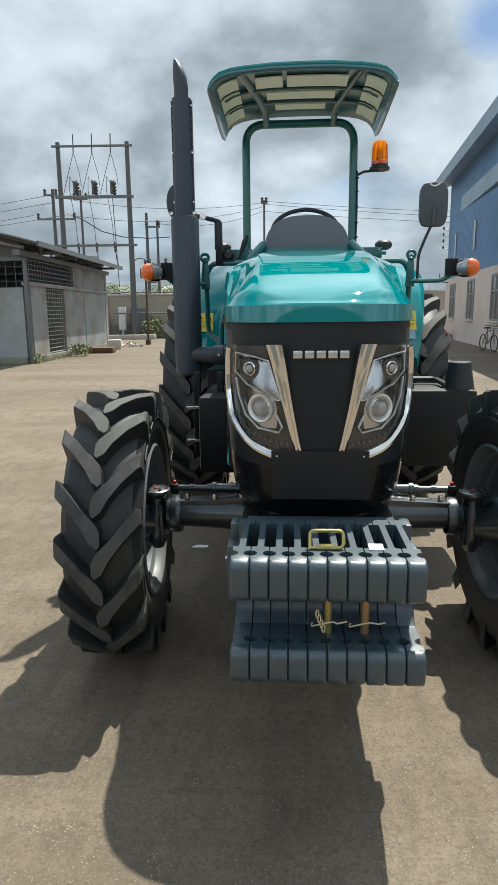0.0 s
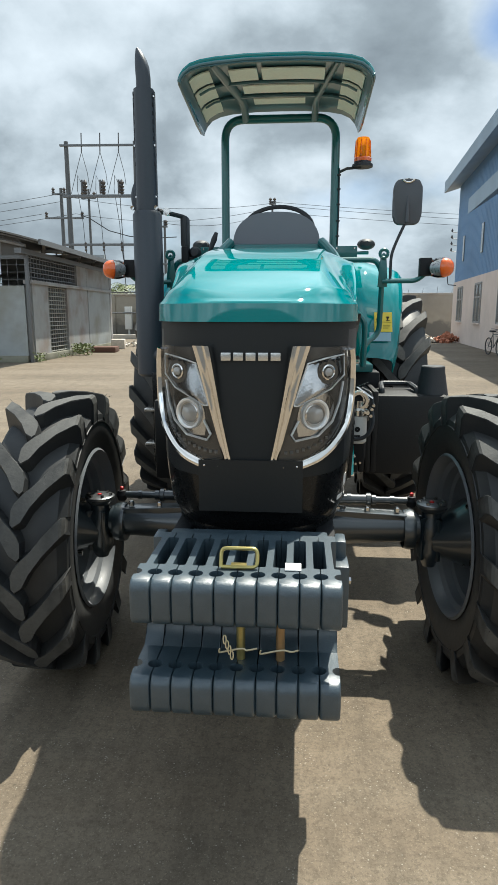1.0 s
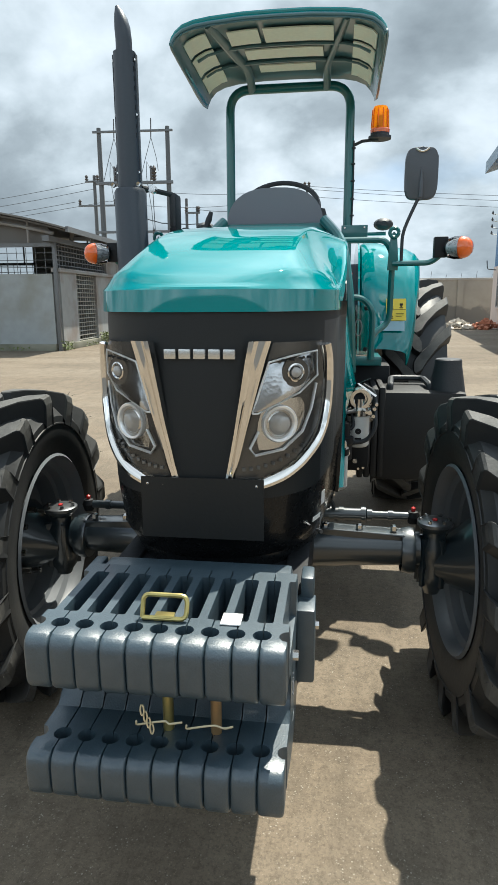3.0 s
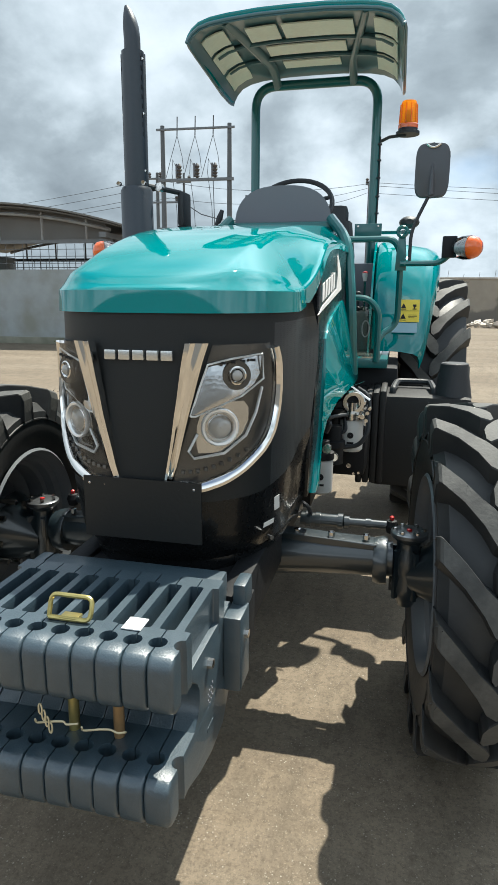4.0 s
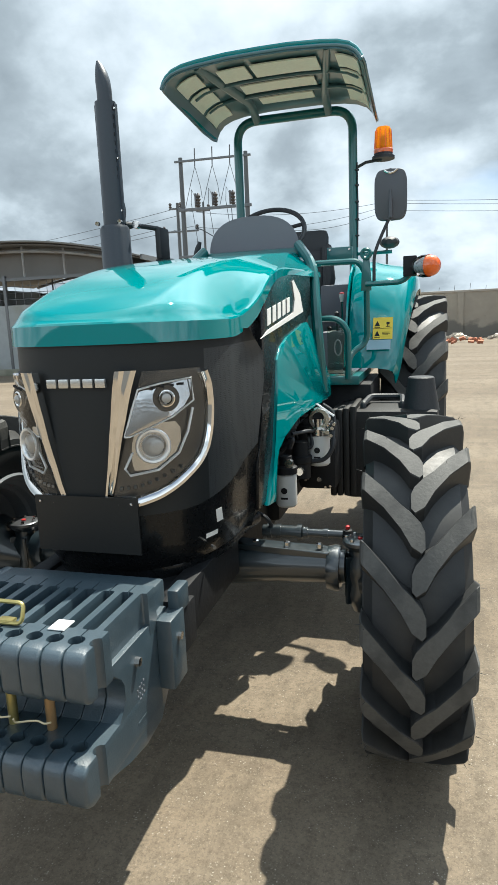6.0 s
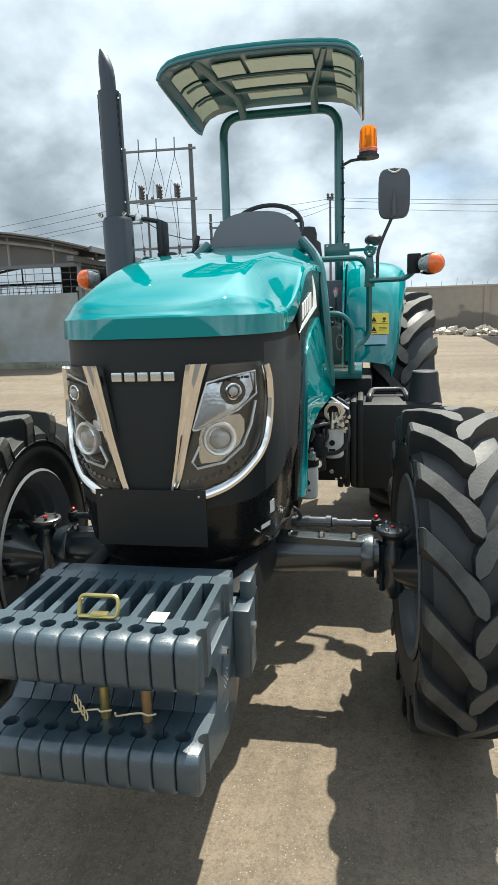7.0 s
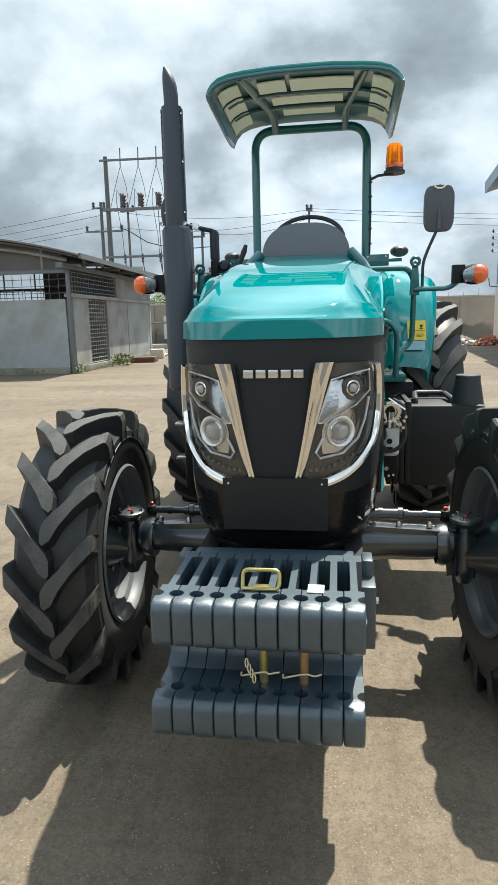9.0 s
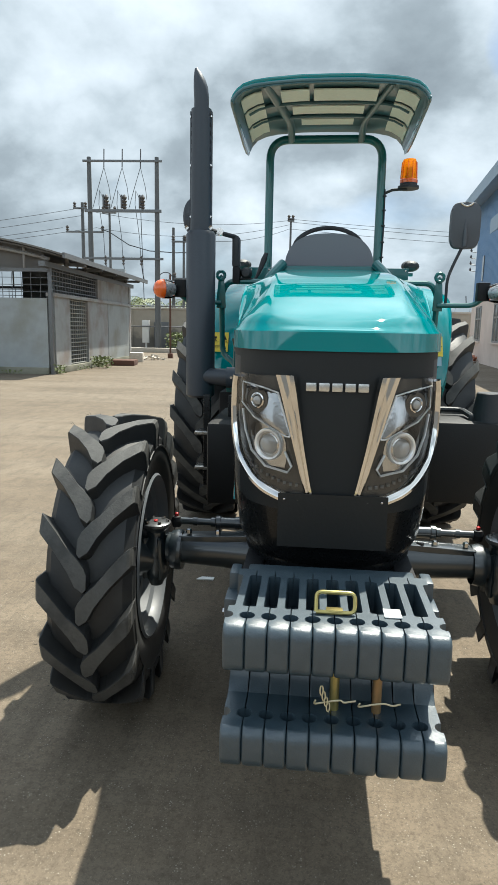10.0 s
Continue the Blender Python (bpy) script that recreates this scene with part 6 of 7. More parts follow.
def build_tank():
    bm = B(); box(bm, 0.56, 1.06, 1.70, 2.12, 0.58, 1.075, 0.04); tank = part("fuel_tank", bm, TANK, tractor, "black plastic fuel tank")
    for k in range(4):
        x = 0.488 + 0.036 * k
        bm = B(); box(bm, x, x + 0.0345, 1.665 + 0.006 * k, 2.08, 0.60, 1.075 + 0.008 * k, 0.014); part("tank_rib", bm, TANK, tank)
    bm = B(); lathe(bm, [(1.06, 0.098), (1.20, 0.073), (1.235, 0.070), (1.24, 0.064), (1.24, 0.0005)], "z", (0.965, 1.82, 0), 24); part("filler_cap", bm, SEAT, tank, "tapered black filler neck")
    bm = B(); tube(bm, bend([(0.66, 1.78, 1.075), (0.66, 1.78, 1.10), (0.68, 2.02, 1.11), (0.86, 2.02, 1.11), (0.87, 1.80, 1.10), (0.87, 1.80, 1.075)], 0.04, 4), 0.017, 8); part("tank_handle", bm, SEAT, tank)
    for (x, y, z, r, h) in ((0.478, 1.38, 0.848, 0.056, 0.15), (0.378, 1.06, 0.724, 0.049, 0.15)):
        bm = B(); lathe(bm, [(0, 0.001), (0, r - 0.008), (0.01, r), (h, r), (h + 0.006, r - 0.006), (h + 0.006, 0.001)], "z", (x, y, z), 24); f = part("filter_canister", bm, FILTER, tractor, "white filter canister")
        bm = B(); lathe(bm, [(h + 0.006, r + 0.004), (h + 0.035, r + 0.004), (h + 0.045, r * 0.6), (h + 0.085, r * 0.6), (h + 0.085, 0.001)], "z", (x, y, z), 18); part("filter_head", bm, SATIN if r > 0.05 else DARK, f)
        bm = B(); lathe(bm, [(-r - 0.001, 0.015), (-r - 0.003, 0.014), (-r - 0.003, 0.001)], "y", (x, y, z + h * 0.55), 14); part("filter_mark", bm, DARK, f)
        bm = B(); box(bm, x - 0.016, x + 0.016, y - r - 0.002, y - r + 0.004, z + h * 0.28, z + h * 0.34); part("filter_mark", bm, DARK, f)
    # oil separator bowl, valve cluster, bracket and the hose that loops round the filter
    bm = B(); lathe(bm, [(0.05, 0.001), (0.05, 0.045), (0.03, 0.056), (-0.02, 0.058), (-0.03, 0.050), (-0.03, 0.034), (-0.01, 0.030), (-0.01, 0.001)], "y", (0.486, 1.38, 1.083), 24); bowl = part("separator_bowl", bm, SATIN, tractor, "cast aluminium separator bowl")
    bm = B(); lathe(bm, [(-0.012, 0.030), (-0.012, 0.001)], "y", (0.478, 1.38, 1.086), 20); part("bowl_opening", bm, DARK, bowl)
    for x, y, z, r in ((0.53, 1.34, 1.022, 0.014), (0.553, 1.345, 1.04, 0.011), (0.548, 1.34, 1.005, 0.011), (0.515, 1.335, 1.025, 0.009), (0.562, 1.35, 1.06, 0.010)):
        bm = B(); lathe(bm, [(-0.018, 0.001), (-0.018, r * 0.8), (-0.006, r), (0.012, r), (0.018, r * 0.7), (0.018, 0.001)], "y", (x, y, z), 8); part("valve_fitting", bm, SATIN, bowl)
    bm = B(); tube(bm, bend([(0.555, 1.34, 1.03), (0.562, 1.32, 0.95), (0.52, 1.31, 0.885), (0.38, 1.32, 0.868)], 0.07, 6), 0.011, 10); part("loop_hose", bm, SEAT, tractor)
    bm = B(); tube(bm, bend([(0.562, 1.36, 1.05), (0.555, 1.38, 1.12), (0.50, 1.40, 1.15)], 0.05, 6), 0.008, 8); part("loop_hose", bm, SEAT, tractor)
    bm = B(); tube(bm, [(0.56, 1.36, 1.098), (0.472, 1.36, 1.160), (0.531, 1.36, 1.184)], 0.006, 4, flat=0.4); part("stay_strip", bm, SATIN, tractor)
    for k, (x, z) in enumerate(((0.40, 0.745), (0.385, 0.735), (0.49, 0.70), (0.515, 0.705))):
        bm = B(); lathe(bm, [(-0.008, 0.0005), (-0.008, 0.007), (0.004, 0.009)], "y", (x, 1.495, z), 6); part("sump_bolt", bm, SATIN, tractor)
    # near-black blocks stand in for the shaded engine behind the filters
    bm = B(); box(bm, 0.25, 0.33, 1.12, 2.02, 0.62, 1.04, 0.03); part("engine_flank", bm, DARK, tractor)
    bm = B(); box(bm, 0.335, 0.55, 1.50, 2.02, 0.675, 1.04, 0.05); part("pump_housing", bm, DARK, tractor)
    for x, y, z, r in ((0.50, 1.42, 1.045, 0.028), (0.525, 1.50, 1.01, 0.016), (0.54, 1.48, 0.97, 0.013), (0.42, 1.20, 0.86, 0.018), (0.47, 1.45, 0.76, 0.012), (0.40, 1.06, 0.93, 0.02)):
        bm = B(); lathe(bm, [(-0.02, 0.001), (-0.02, r), (0.0, r * 1.1), (0.01, r * 0.7), (0.02, r * 0.7), (0.02, 0.001)], "y", (x, y - 0.02, z), 10); part("hose_union", bm, SATIN, tractor)
    rng = random.Random(5)
    for k in range(12):
        a = Vector((0.31 + rng.uniform(0, 0.08), 1.10 + rng.uniform(0, 0.35), rng.uniform(0.92, 1.08)))
        b = a + Vector((rng.uniform(-0.02, 0.07), rng.uniform(-0.05, 0.3), rng.uniform(-0.12, 0.08)))
        mid = (a + b) / 2 + Vector((0.045, rng.uniform(-0.05, 0.05), rng.uniform(-0.05, 0.09)))
        bm = B(); tube(bm, bend([a, mid, b], 0.1, 6), rng.choice((0.006, 0.009, 0.013)), 8); hose = part("hose", bm, SEAT, tractor)
        if k % 2:
            bm = B(); tube(bm, [b, b + Vector((0.02, 0.0, 0.015))], 0.014, 6); part("hose_fitting", bm, SATIN, hose)
    for x, y, z, r, h in ((0.40, 1.30, 0.80, 0.05, 0.18), (0.37, 1.55, 0.95, 0.06, 0.12), (0.36, 1.2, 1.02, 0.035, 0.1)):
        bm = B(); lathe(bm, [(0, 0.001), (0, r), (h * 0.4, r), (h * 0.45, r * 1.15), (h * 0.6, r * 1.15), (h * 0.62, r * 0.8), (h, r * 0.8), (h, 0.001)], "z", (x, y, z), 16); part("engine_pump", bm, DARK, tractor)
    # step and battery box on the other side
    bm = B(); box(bm, -0.62, -0.40, 1.2, 1.9, 0.66, 1.10, 0.03); part("battery_box", bm, TANK, tractor)
    for s2 in (0.0, 0.14):
        bm = B(); box(bm, -0.66 + s2 - 0.02, -0.66 + s2 + 0.02, 1.45, 1.49, 0.70, 1.22, 0.006); part("step_stringer", bm, BLACK, tractor)
    for z in (0.80, 1.0):
        bm = B(); box(bm, -0.72, -0.60, 1.40, 1.52, z, z + 0.02, 0.006); part("step_tread", bm, SATIN, tractor)
        for dx in (-0.02, 0.02):
            bm = B(); lathe(bm, [(-0.006, 0.007), (0, 0.007), (-0.007, 0.0005)], "y", (-0.53 + dx, 1.448, z - 0.05), 6); part("step_bolt", bm, SATIN, tractor)


build_tank()


def build_rops():
    bm = B(); tube(bm, bend([(-0.485, 3.49, 1.05), (-0.485, 3.49, 3.11), (0.425, 3.49, 3.11), (0.425, 3.49, 1.05)], 0.16, 8), 0.034, 14); hoop = part("roll_bar", bm, TEAL_FRAME, tractor, "dark teal roll-over hoop")
    bm = B(); tube(bm, [(0.457, 3.47, 2.1), (0.462, 3.47, 2.4), (0.458, 3.47, 2.72)], 0.006, 6); part("lamp_cable", bm, SEAT, hoop)
    for z in (2.18, 2.30, 2.43, 2.55, 2.66):
        bm = B(); box(bm, 0.444, 0.472, 3.455, 3.478, z, z + 0.012, 0.002); part("cable_clip", bm, SEAT, hoop)
    # beacon on its bracket
    bm = B(); tube(bm, [(0.44, 3.52, 2.69), (0.52, 3.52, 2.725), (0.64, 3.52, 2.735)], 0.012, 8); br = part("beacon_bracket", bm, SEAT, tractor)
    bm = B(); lathe(bm, [(2.735, 0.001), (2.735, 0.085), (2.755, 0.085), (2.76, 0.07), (2.785, 0.068), (2.785, 0.001)], "z", (0.65, 3.53, 0), 24); part("beacon_base", bm, SEAT, br)
    bm = B(); lathe(bm, [(2.785, 0.068), (2.80, 0.066), (2.94, 0.058), (2.96, 0.05), (2.966, 0.001)], "z", (0.65, 3.53, 0), 14); part("beacon_dome", bm, AMBER, br, "amber warning beacon", 12)
    bm = B(); lathe(bm, [(2.776, 0.071), (2.80, 0.073), (2.806, 0.069), (2.806, 0.06)], "z", (0.65, 3.53, 0), 24); part("beacon_collar", bm, ORANGE, br)
    bm = B(); lathe(bm, [(2.79, 0.026), (2.90, 0.026), (2.90, 0.001)], "z", (0.65, 3.53, 0), 10); part("beacon_core", bm, RUST, br)
    for k in range(10):
        a = math.tau * k / 10
        bm = B(); tube(bm, [(0.65 + 0.0665 * math.cos(a), 3.53 + 0.0665 * math.sin(a), 2.81), (0.65 + 0.0595 * math.cos(a), 3.53 + 0.0595 * math.sin(a), 2.94)], 0.0028, 5); part("dome_rib", bm, ORANGE, br)
    # work lamps beside the hoop
    for s in (1, -1):
        bm = B(); box(bm, s * 0.457 - 0.08, s * 0.457 + 0.08, 2.41, 2.425, 1.905, 2.0, 0.004); plate = part("rail_plate", bm, TEAL_FRAME, tractor, "teal plate on the cab rail")
        for dx in (-0.06, 0.06):
            bm = B(); lathe(bm, [(-0.006, 0.0005), (-0.006, 0.006), (0, 0.007)], "y", (s * 0.457 + dx, 2.41, 1.985), 8); part("plate_bolt", bm, SATIN, plate)
        bm = B(); lathe(bm, [(-0.05, 0.001), (-0.05, 0.03), (-0.03, 0.06), (0.02, 0.075), (0.03, 0.07), (0.03, 0.001)], "y", (s * 0.70, 3.48, 2.12), 20)
        for v in bm.verts:
            v.co.z = 2.12 + (v.co.z - 2.12) * 0.62
        part("work_lamp", bm, SEAT, tractor, "oval black work lamp")
        bm = B(); tube(bm, [(s * 0.46, 3.48, 2.05), (s * 0.72, 3.48, 2.05)], 0.014, 8); part("lamp_bar", bm, TEAL_FRAME, tractor)
    # canopy
    arc = [(0, 3.25), (0.20, 3.248), (0.40, 3.235), (0.50, 3.212), (0.57, 3.175), (0.612, 3.12), (0.635, 3.065), (0.643, 3.03)]
    full = [(-x, z) for x, z in reversed(arc[1:])] + arc
    DROOP = [(2.38, (0.50,)), (2.44, (0.66,)), (2.6, (0.80,)), (2.85, (0.90,)), (3.1, (0.98,)), (3.36, (1.06,)), (3.5, (0.80,))]
    def section(y, drop=0.0, pull=0.0, off=0.0):
        g = interp(y, DROOP)[0]
        return [(x * (1 - pull), y, (z if z > 3.23 else 3.235 - (3.235 - z) * g) - drop - off) for x, z in full]
    ys = [(2.38, 0.055, 0.02), (2.40, 0.03, 0.012), (2.46, 0.012, 0.0), (2.6, 0.0, 0.0), (2.9, -0.004, 0.0), (3.2, 0.0, 0.0), (3.42, 0.012, 0.0), (3.5, 0.03, 0.005)]
    bm = B(); grid(bm, [section(y, d, p) for y, d, p in ys])
    canopy = part("canopy", thicken(bm, 0.014), TEAL, tractor, "teal moulded canopy roof")
    bm = B(); grid(bm, [section(y, d + 0.02, p + 0.008) for y, d, p in ys])
    part("canopy_underside", thicken(bm, 0.004), CANOPY_DARK, canopy, "dark teal canopy underside")
    # rolled rim
    bm = B(); tube(bm, [section(2.385, 0.058, 0.02)[k] for k in range(15)], 0.010, 8)
    tube(bm, [section(3.5, 0.035, 0.005)[k] for k in range(15)], 0.010, 8)
    for s in (0, -1):
        tube(bm, [section(y, d + 0.005, p)[s] for y, d, p in ys], 0.010, 8)
    part("canopy_rim", bm, CANOPY_DARK, canopy)
    bm = B(); tube(bm, [(x * 0.99, y, z + 0.004) for x, y, z in section(2.40, 0.034, 0.012)], 0.013, 8); part("canopy_front_roll", bm, TEAL, canopy, "rolled teal front edge")
    # lining panels below
    def lining(x0, x1, y0, y1):
        bm = B()
        def z_at(x):
            return interp(abs(x), [(a, (b,)) for a, b in arc])[0]
        def lower(z, y):
            g = interp(y, DROOP)[0]
            return z if z > 3.23 else 3.235 - (3.235 - z) * g
        rows = []
        for k in range(5):
            y = y0 + (y1 - y0) * k / 4
            rows.append([(x0 + (x1 - x0) * j / 6, y, lower(z_at(x0 + (x1 - x0) * j / 6), y) - 0.036 - (0.012 if y > 3.35 else 0)) for j in range(7)])
        grid(bm, rows)
        part("lining_panel", thicken(bm, 0.008), CREAM, canopy, "pale cream lining panel")
    lining(-0.33, -0.135, 2.60, 2.81)
    lining(-0.105, 0.33, 2.60, 2.81)
    lining(-0.26, 0.26, 2.92, 3.08)
    lining(-0.20, 0.20, 3.21, 3.34)
    for s in (1, -1):
        for y0, y1 in ((2.56, 2.76), (2.81, 3.07), (3.13, 3.37)):
            lining(s * 0.455, s * 0.596, y0, y1)
    for x in (-0.28, 0.28):
        bm = B(); tube(bm, bend([(x, 3.46, 3.12), (x, 3.28, 3.20), (x * 1.5, 2.5, 3.215)], 0.12, 5), 0.034, 10, flat=0.6); part("canopy_support", bm, CANOPY_DARK, canopy)
    for y in (2.86, 3.15):
        bm = B(); tube(bm, [(x, y, z - 0.035) for x, z in full[3:-3]], 0.026, 8, flat=0.5); part("canopy_bow", bm, CANOPY_DARK, canopy)
    canopy.location = (-0.03, 0, -0.028)


build_rops()

# ---- loose things in the yard ----
def build_bicycle():
    t = thing("bicycle", "old grey bicycle with a basket by the hall", "bicycle", (7.38 + OX, 22.6 + OY, 0), 6)
    for y in (-0.52, 0.52):
        w = new("wheel"); w.parent = t; w.location = (0, y, 0.33)
        bm = B(); tube(bm, [(0, 0.31 * math.cos(a), 0.31 * math.sin(a)) for a in (math.tau * k / 28 for k in range(29))], 0.022, 6); part("tyre", bm, SEAT, w)
        bm = B()
        for k in range(8):
            a = math.tau * k / 8
            tube(bm, [(0, 0, 0), (0, 0.3 * math.cos(a), 0.3 * math.sin(a))], 0.004, 4)
        part("spokes", bm, ROD, w)
    bm = B()
    for a, b in (((0, -0.52, 0.33), (0, -0.40, 0.85)), ((0, -0.42, 0.75), (0, 0.05, 0.30)), ((0, 0.05, 0.30), (0, 0.18, 0.85)), ((0, -0.41, 0.80), (0, 0.17, 0.78)), ((0, 0.05, 0.30), (0, 0.52, 0.33)), ((0, 0.17, 0.78), (0, 0.52, 0.33))):
        tube(bm, [a, b], 0.018, 6)
    part("frame", bm, STEEL, t)
    bm = B(); tube(bm, bend([(-0.28, -0.30, 1.0), (-0.2, -0.38, 1.0), (0.0, -0.40, 0.95), (0.2, -0.38, 1.0), (0.28, -0.30, 1.0)], 0.05, 3), 0.014, 6); part("handlebar", bm, ROD, t)
    bm = B(); box(bm, -0.09, 0.09, 0.08, 0.34, 0.86, 0.93, 0.03); part("saddle", bm, SEAT, t)
    basket = new("basket"); basket.parent = t
    for k in range(4):
        z = 0.72 + 0.08 * k
        bm = B(); tube(bm, [(-0.16, -0.50, z), (0.16, -0.50, z), (0.16, -0.78, z), (-0.16, -0.78, z), (-0.16, -0.50, z)], 0.008, 4); part("basket_hoop", bm, STEEL, basket)
    for x, y in ((-0.16, -0.5), (0.16, -0.5), (0.16, -0.78), (-0.16, -0.78), (0, -0.78), (0, -0.5)):
        bm = B(); tube(bm, [(x, y, 0.72), (x, y, 0.96)], 0.007, 4); part("basket_stay", bm, STEEL, basket)


build_bicycle()


def lump(bm, c, r, rng):
    """A broken stone: a box with knocked corners."""
    m = Matrix.Translation(c) @ Euler((rng.uniform(-0.5, 0.5), rng.uniform(-0.5, 0.5), rng.uniform(0, 3))).to_matrix().to_4x4()
    sx, sy, sz = (r * rng.uniform(0.6, 1.2) for _ in range(3))
    v = [bm.verts.new(m @ Vector((x * sx * rng.uniform(0.7, 1), y * sy * rng.uniform(0.7, 1), z * sz * 0.6 * rng.uniform(0.7, 1)))) for x in (-1, 1) for y in (-1, 1) for z in (-1, 1)]
    for q in ((0, 1, 3, 2), (4, 6, 7, 5), (0, 4, 5, 1), (2, 3, 7, 6), (0, 2, 6, 4), (1, 5, 7, 3)):
        bm.faces.new([v[i] for i in q])


def build_rubble():
    rng = random.Random(11)
    for nm, lab, m, x, y, w, d, n, r in (("rubble_heap", "pale broken concrete rubble by the wall", RUBBLE, 6.6, 33.5, 0.9, 0.7, 60, 0.16), ("brick_heap", "loose heap of broken red bricks", BRICK, 8.0, 33.3, 1.0, 0.6, 55, 0.12),
                                         ("rubble_heap", "pale broken concrete rubble by the wall", RUBBLE, 2.3, 36.0, 0.8, 0.5, 30, 0.14), ("brick_heap", "scattered broken red bricks", BRICK, 2.6, 33.5, 1.4, 0.8, 16, 0.13), ("rubble_heap", "flat pile of pale planks and rubble", RUBBLE, 5.4, 36.0, 1.5, 0.5, 40, 0.15),
                                         ("rubble_heap", "white debris beside the shed", RUBBLE, -8.0, 28.2, 0.7, 0.4, 26, 0.08)):
        bm = B()
        for k in range(n):
            a, q = rng.uniform(0, math.tau), rng.random() ** 0.6
            z = 0.45 * (1 - q) * min(1.0, n / 50)
            lump(bm, Vector((x + OX + w * q * math.cos(a), y + OY + d * q * math.sin(a), r * 0.35 + z)), r * rng.uniform(0.6, 1.3), rng)
        solid(nm, bm, m, lab, "rubble", "stuff", angle=20)
    for x, y in ((2.05, 31.5), (2.9, 31.9), (3.3, 31.2)):
        bm = B(); lump(bm, Vector((0, 0, 0.08)), 0.14, rng)
        solid("broken_brick", bm, BRICK, "single broken red brick on the concrete", "brick", at=(x + OX, y + OY, 0), group="loose bricks", angle=20)


build_rubble()


def build_shed_side():
    bm = B(); box(bm, -0.5, 0.5, -0.55, 0.55, 0.0, 0.22, 0.02); solid("rusty_pallet_box", bm, RUST, "low rust red box on the concrete", "box", at=(-7.95 + OX, 23.6 + OY, 0), turn=8)
    bm = B(); box(bm, -0.3, 0.3, -0.35, 0.35, 0.0, 0.42, 0.04); solid("concrete_block", bm, RUBBLE, "pale concrete block beside the shed", "block", at=(-8.15 + OX, 26.2 + OY, 0), turn=12)
    bm = B(); box(bm, -0.22, 0.22, -0.15, 0.15, 0.55, 2.0, 0.02); box(bm, -0.05, 0.05, -0.05, 0.05, 0, 0.55)
    box(bm, -0.12, 0.12, -0.17, -0.15, 1.5, 1.85)
    solid("meter_box", bm, FILTER, "white meter box on a short post", "meter box", at=(-11.1 + OX, 38.8 + OY, 0))
    bm = B(); box(bm, -0.5, 0.5, -0.05, 0.05, 0, 1.9, 0.02); box(bm, 0.35, 0.42, -0.09, -0.05, 0.9, 1.05)
    solid("wall_hatch", bm, STEEL, "dark steel hatch in the boundary wall", "hatch", at=(-10.2 + OX, 39.3 + OY, 0))
    bm = B(); tube(bm, [(0, 0, 0), (0, 0, 4.2)], 0.05, 8); box(bm, -0.12, 0.12, -0.12, 0.12, 0, 0.25, 0.02); solid("rusty_pipe_post", bm, RUST, "thin rusty pipe post with a footing", "post", at=(-7.5 + OX, 30.2 + OY, 0))
    for z in (2.9, 1.6):
        bm = B(); tube(bm, [(-12.8 + OX, 38.6 + OY, z), (-7.2 + OX, 38.6 + OY, z)], 0.04, 6)
        tube(bm, [(-12.6 + OX, 38.6 + OY, 0), (-12.6 + OX, 38.6 + OY, z)], 0.04, 6)
        solid("pipe_rail", bm, STEEL, "thin grey pipe rail before the wall", "rail")
    bm = B(); box(bm, -2.2, 1.6, -0.3, 0.3, 0, 0.28, 0.03); solid("low_kerb", bm, PLASTER, "low stained kerb before the wall", "kerb", at=(-10.2 + OX, 37.0 + OY, 0))
    bm = B(); prism(bm, [(-0.055, 0.0), (0.05, -0.02), (0.06, 0.02), (-0.02, 0.035)], "z", 0.002, 0.008); solid("paper_scrap", bm, PAPER, "torn white paper scrap on the concrete", "paper", at=(-0.72 + OX, 1.75 + OY, 0), turn=10)


build_shed_side()


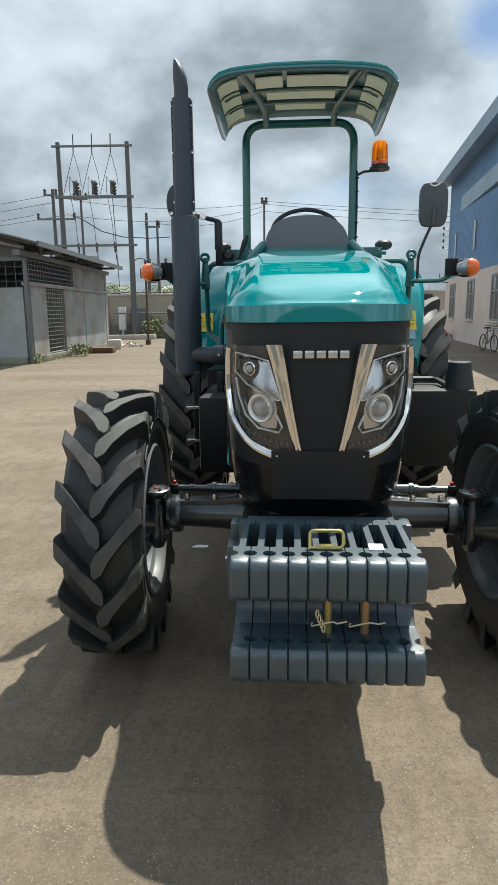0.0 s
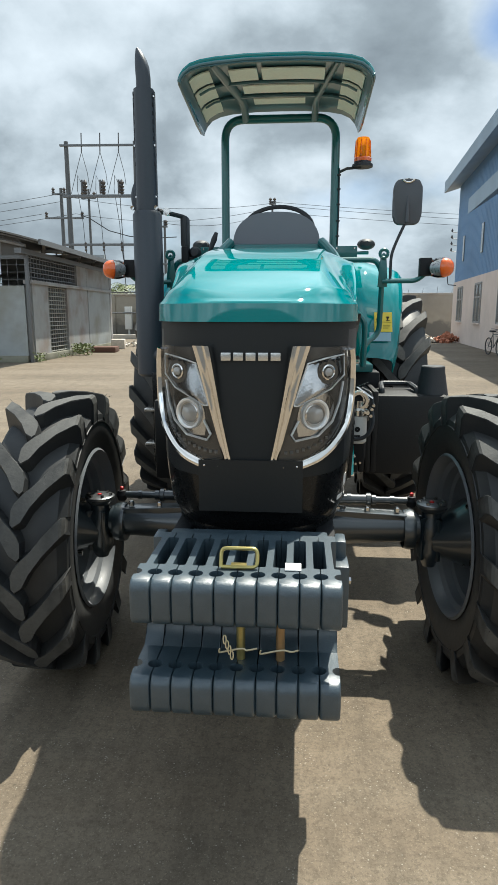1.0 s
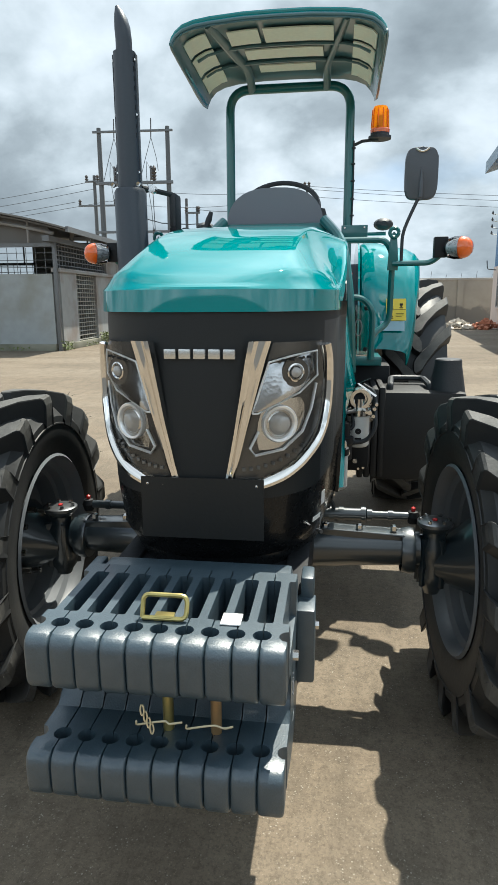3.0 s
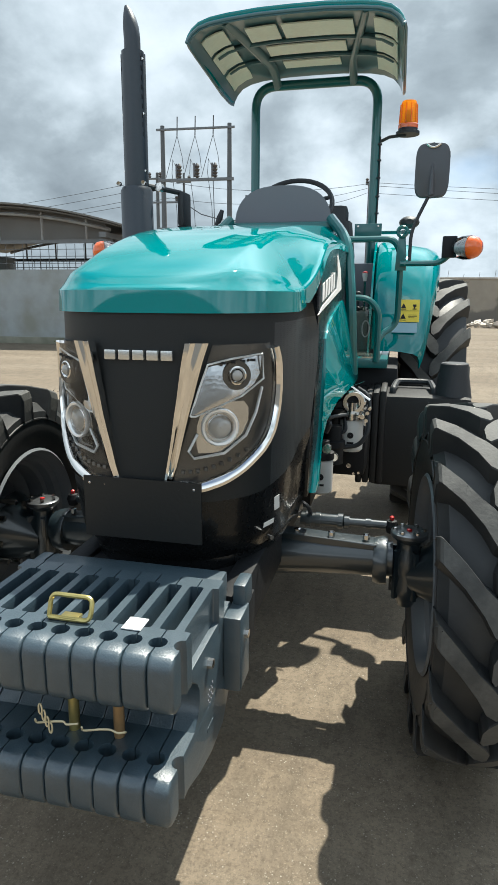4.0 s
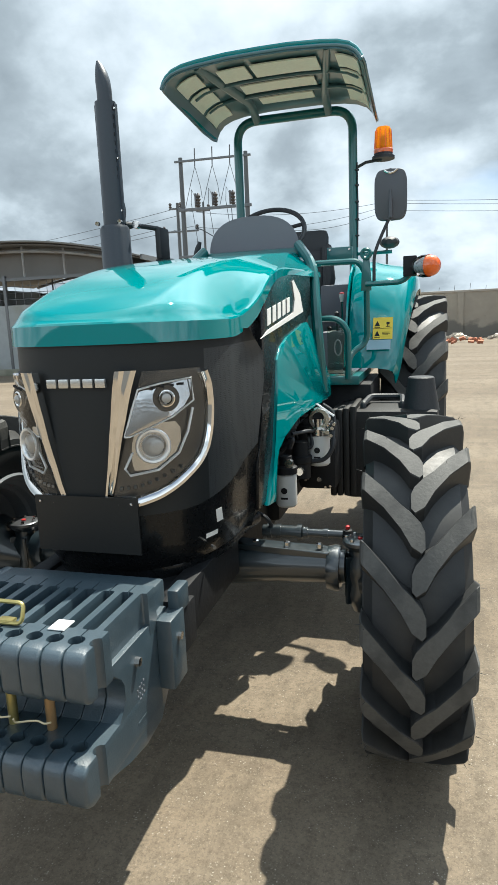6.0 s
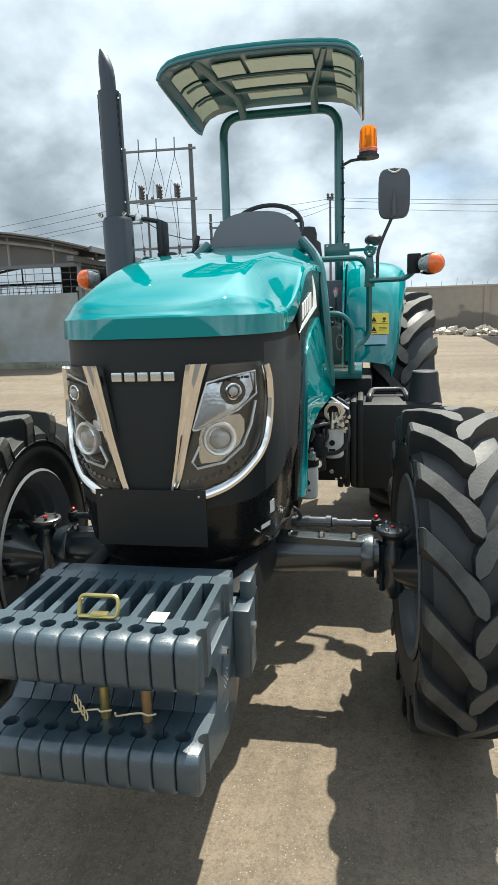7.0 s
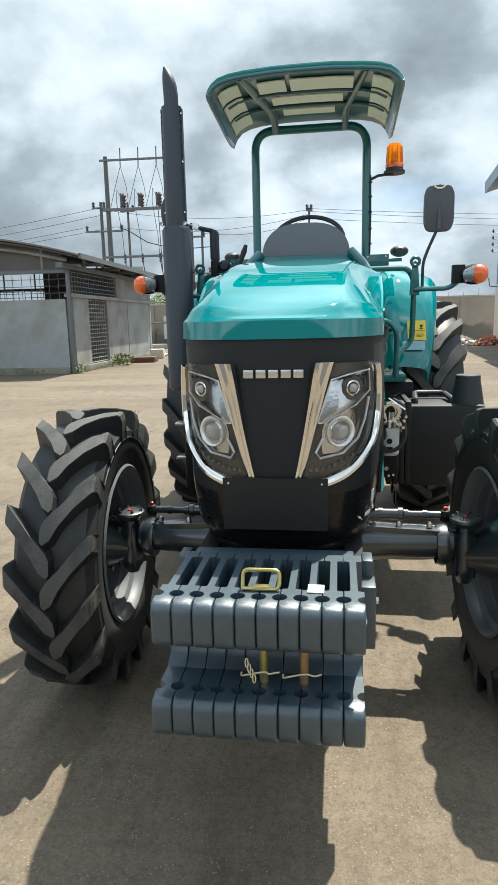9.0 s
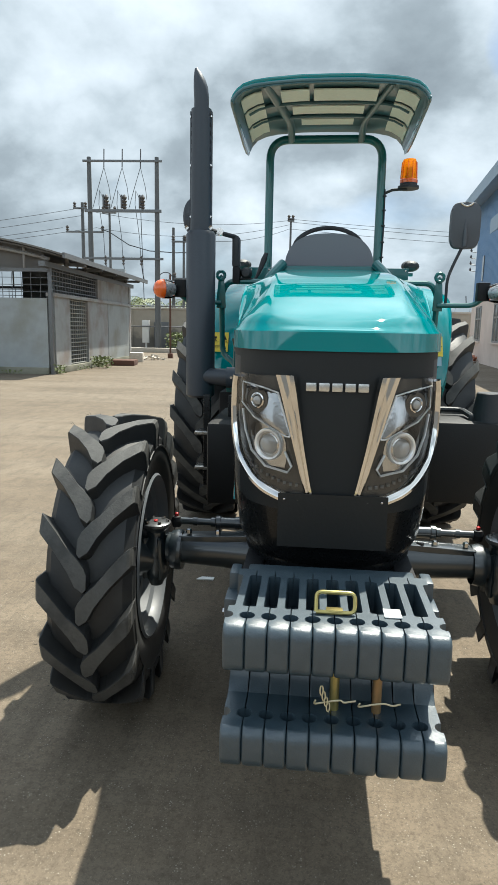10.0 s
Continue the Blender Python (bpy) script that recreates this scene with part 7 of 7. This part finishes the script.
def leaves(bm, c, w, h, n, rng, size):
    for _ in range(n):
        p = Vector(c) + Vector((rng.uniform(-w, w), rng.uniform(-w, w), h * rng.random() ** 0.8))
        d = Vector((rng.uniform(-1, 1), rng.uniform(-1, 1), rng.uniform(0.0, 1.2))).normalized()
        s = d.orthogonal().normalized() * size * 0.3
        q = d * size * rng.uniform(0.6, 1.3)
        v = [bm.verts.new(p), bm.verts.new(p + q * 0.5 + s), bm.verts.new(p + q + Vector((0, 0, -0.2 * size))), bm.verts.new(p + q * 0.5 - s)]
        bm.faces.new(v)


def build_plants():
    rng = random.Random(3)
    for x, y, w, h, n, s in ((-8.2, 21.5, 0.36, 0.42, 170, 0.14), (-8.35, 17.9, 0.2, 0.3, 70, 0.10), (-9.9, 17.5, 0.5, 0.12, 60, 0.08), (-9.0, 38.3, 0.55, 1.2, 300, 0.2), (-8.3, 20.0, 0.2, 0.12, 30, 0.08)):
        bm = B(); leaves(bm, (0, 0, 0), w, h, n, rng, s)
        solid("weeds", bm, LEAF, "straggly green weeds at the foot of a wall", "weeds", "stuff", at=(x + OX, y + OY, 0))
    for x, y, h in ((-13.2, 46.0, 3.9), (-9.8, 46.0, 3.8), (-14.6, 48.0, 3.6)):
        t = thing("palm_tree", "small palm with feathery green fronds behind the wall", "tree", (x + OX, y + OY, 0), rng.uniform(0, 90))
        bm = B(); tube(bm, [(0, 0, 0), (0.05, 0, h * 0.5), (0.0, 0.05, h - 0.4)], 0.15, 8, radii=[0.2, 0.15, 0.12]); part("trunk", bm, POLE, t)
        for k in range(13):
            a = math.tau * k / 13 + rng.uniform(-0.2, 0.2)
            e = rng.uniform(0.3, 1.0)
            bm = B()
            d, u = Vector((math.cos(a), math.sin(a), 0)), Vector((0, 0, 1))
            spine = [Vector((0, 0, h - 0.4)) + d * (1.7 * q) + u * (1.5 * e * q - 1.5 * q * q) for q in (0, .15, .3, .45, .6, .75, .9, 1.0)]
            tube(bm, spine, 0.02, 4)
            side = d.cross(u)
            for p in spine[1:]:
                for sgn in (1, -1):
                    for m in (0.0, 0.12):
                        b0 = p - d * m
                        v = [bm.verts.new(b0), bm.verts.new(b0 + side * sgn * 0.25 + d * 0.1 - u * 0.08), bm.verts.new(b0 + side * sgn * 0.48 + d * 0.22 - u * 0.28), bm.verts.new(b0 + side * sgn * 0.22 + d * 0.16 - u * 0.1)]
                        bm.faces.new(v)
            part("frond", bm, LEAF, t)


build_plants()
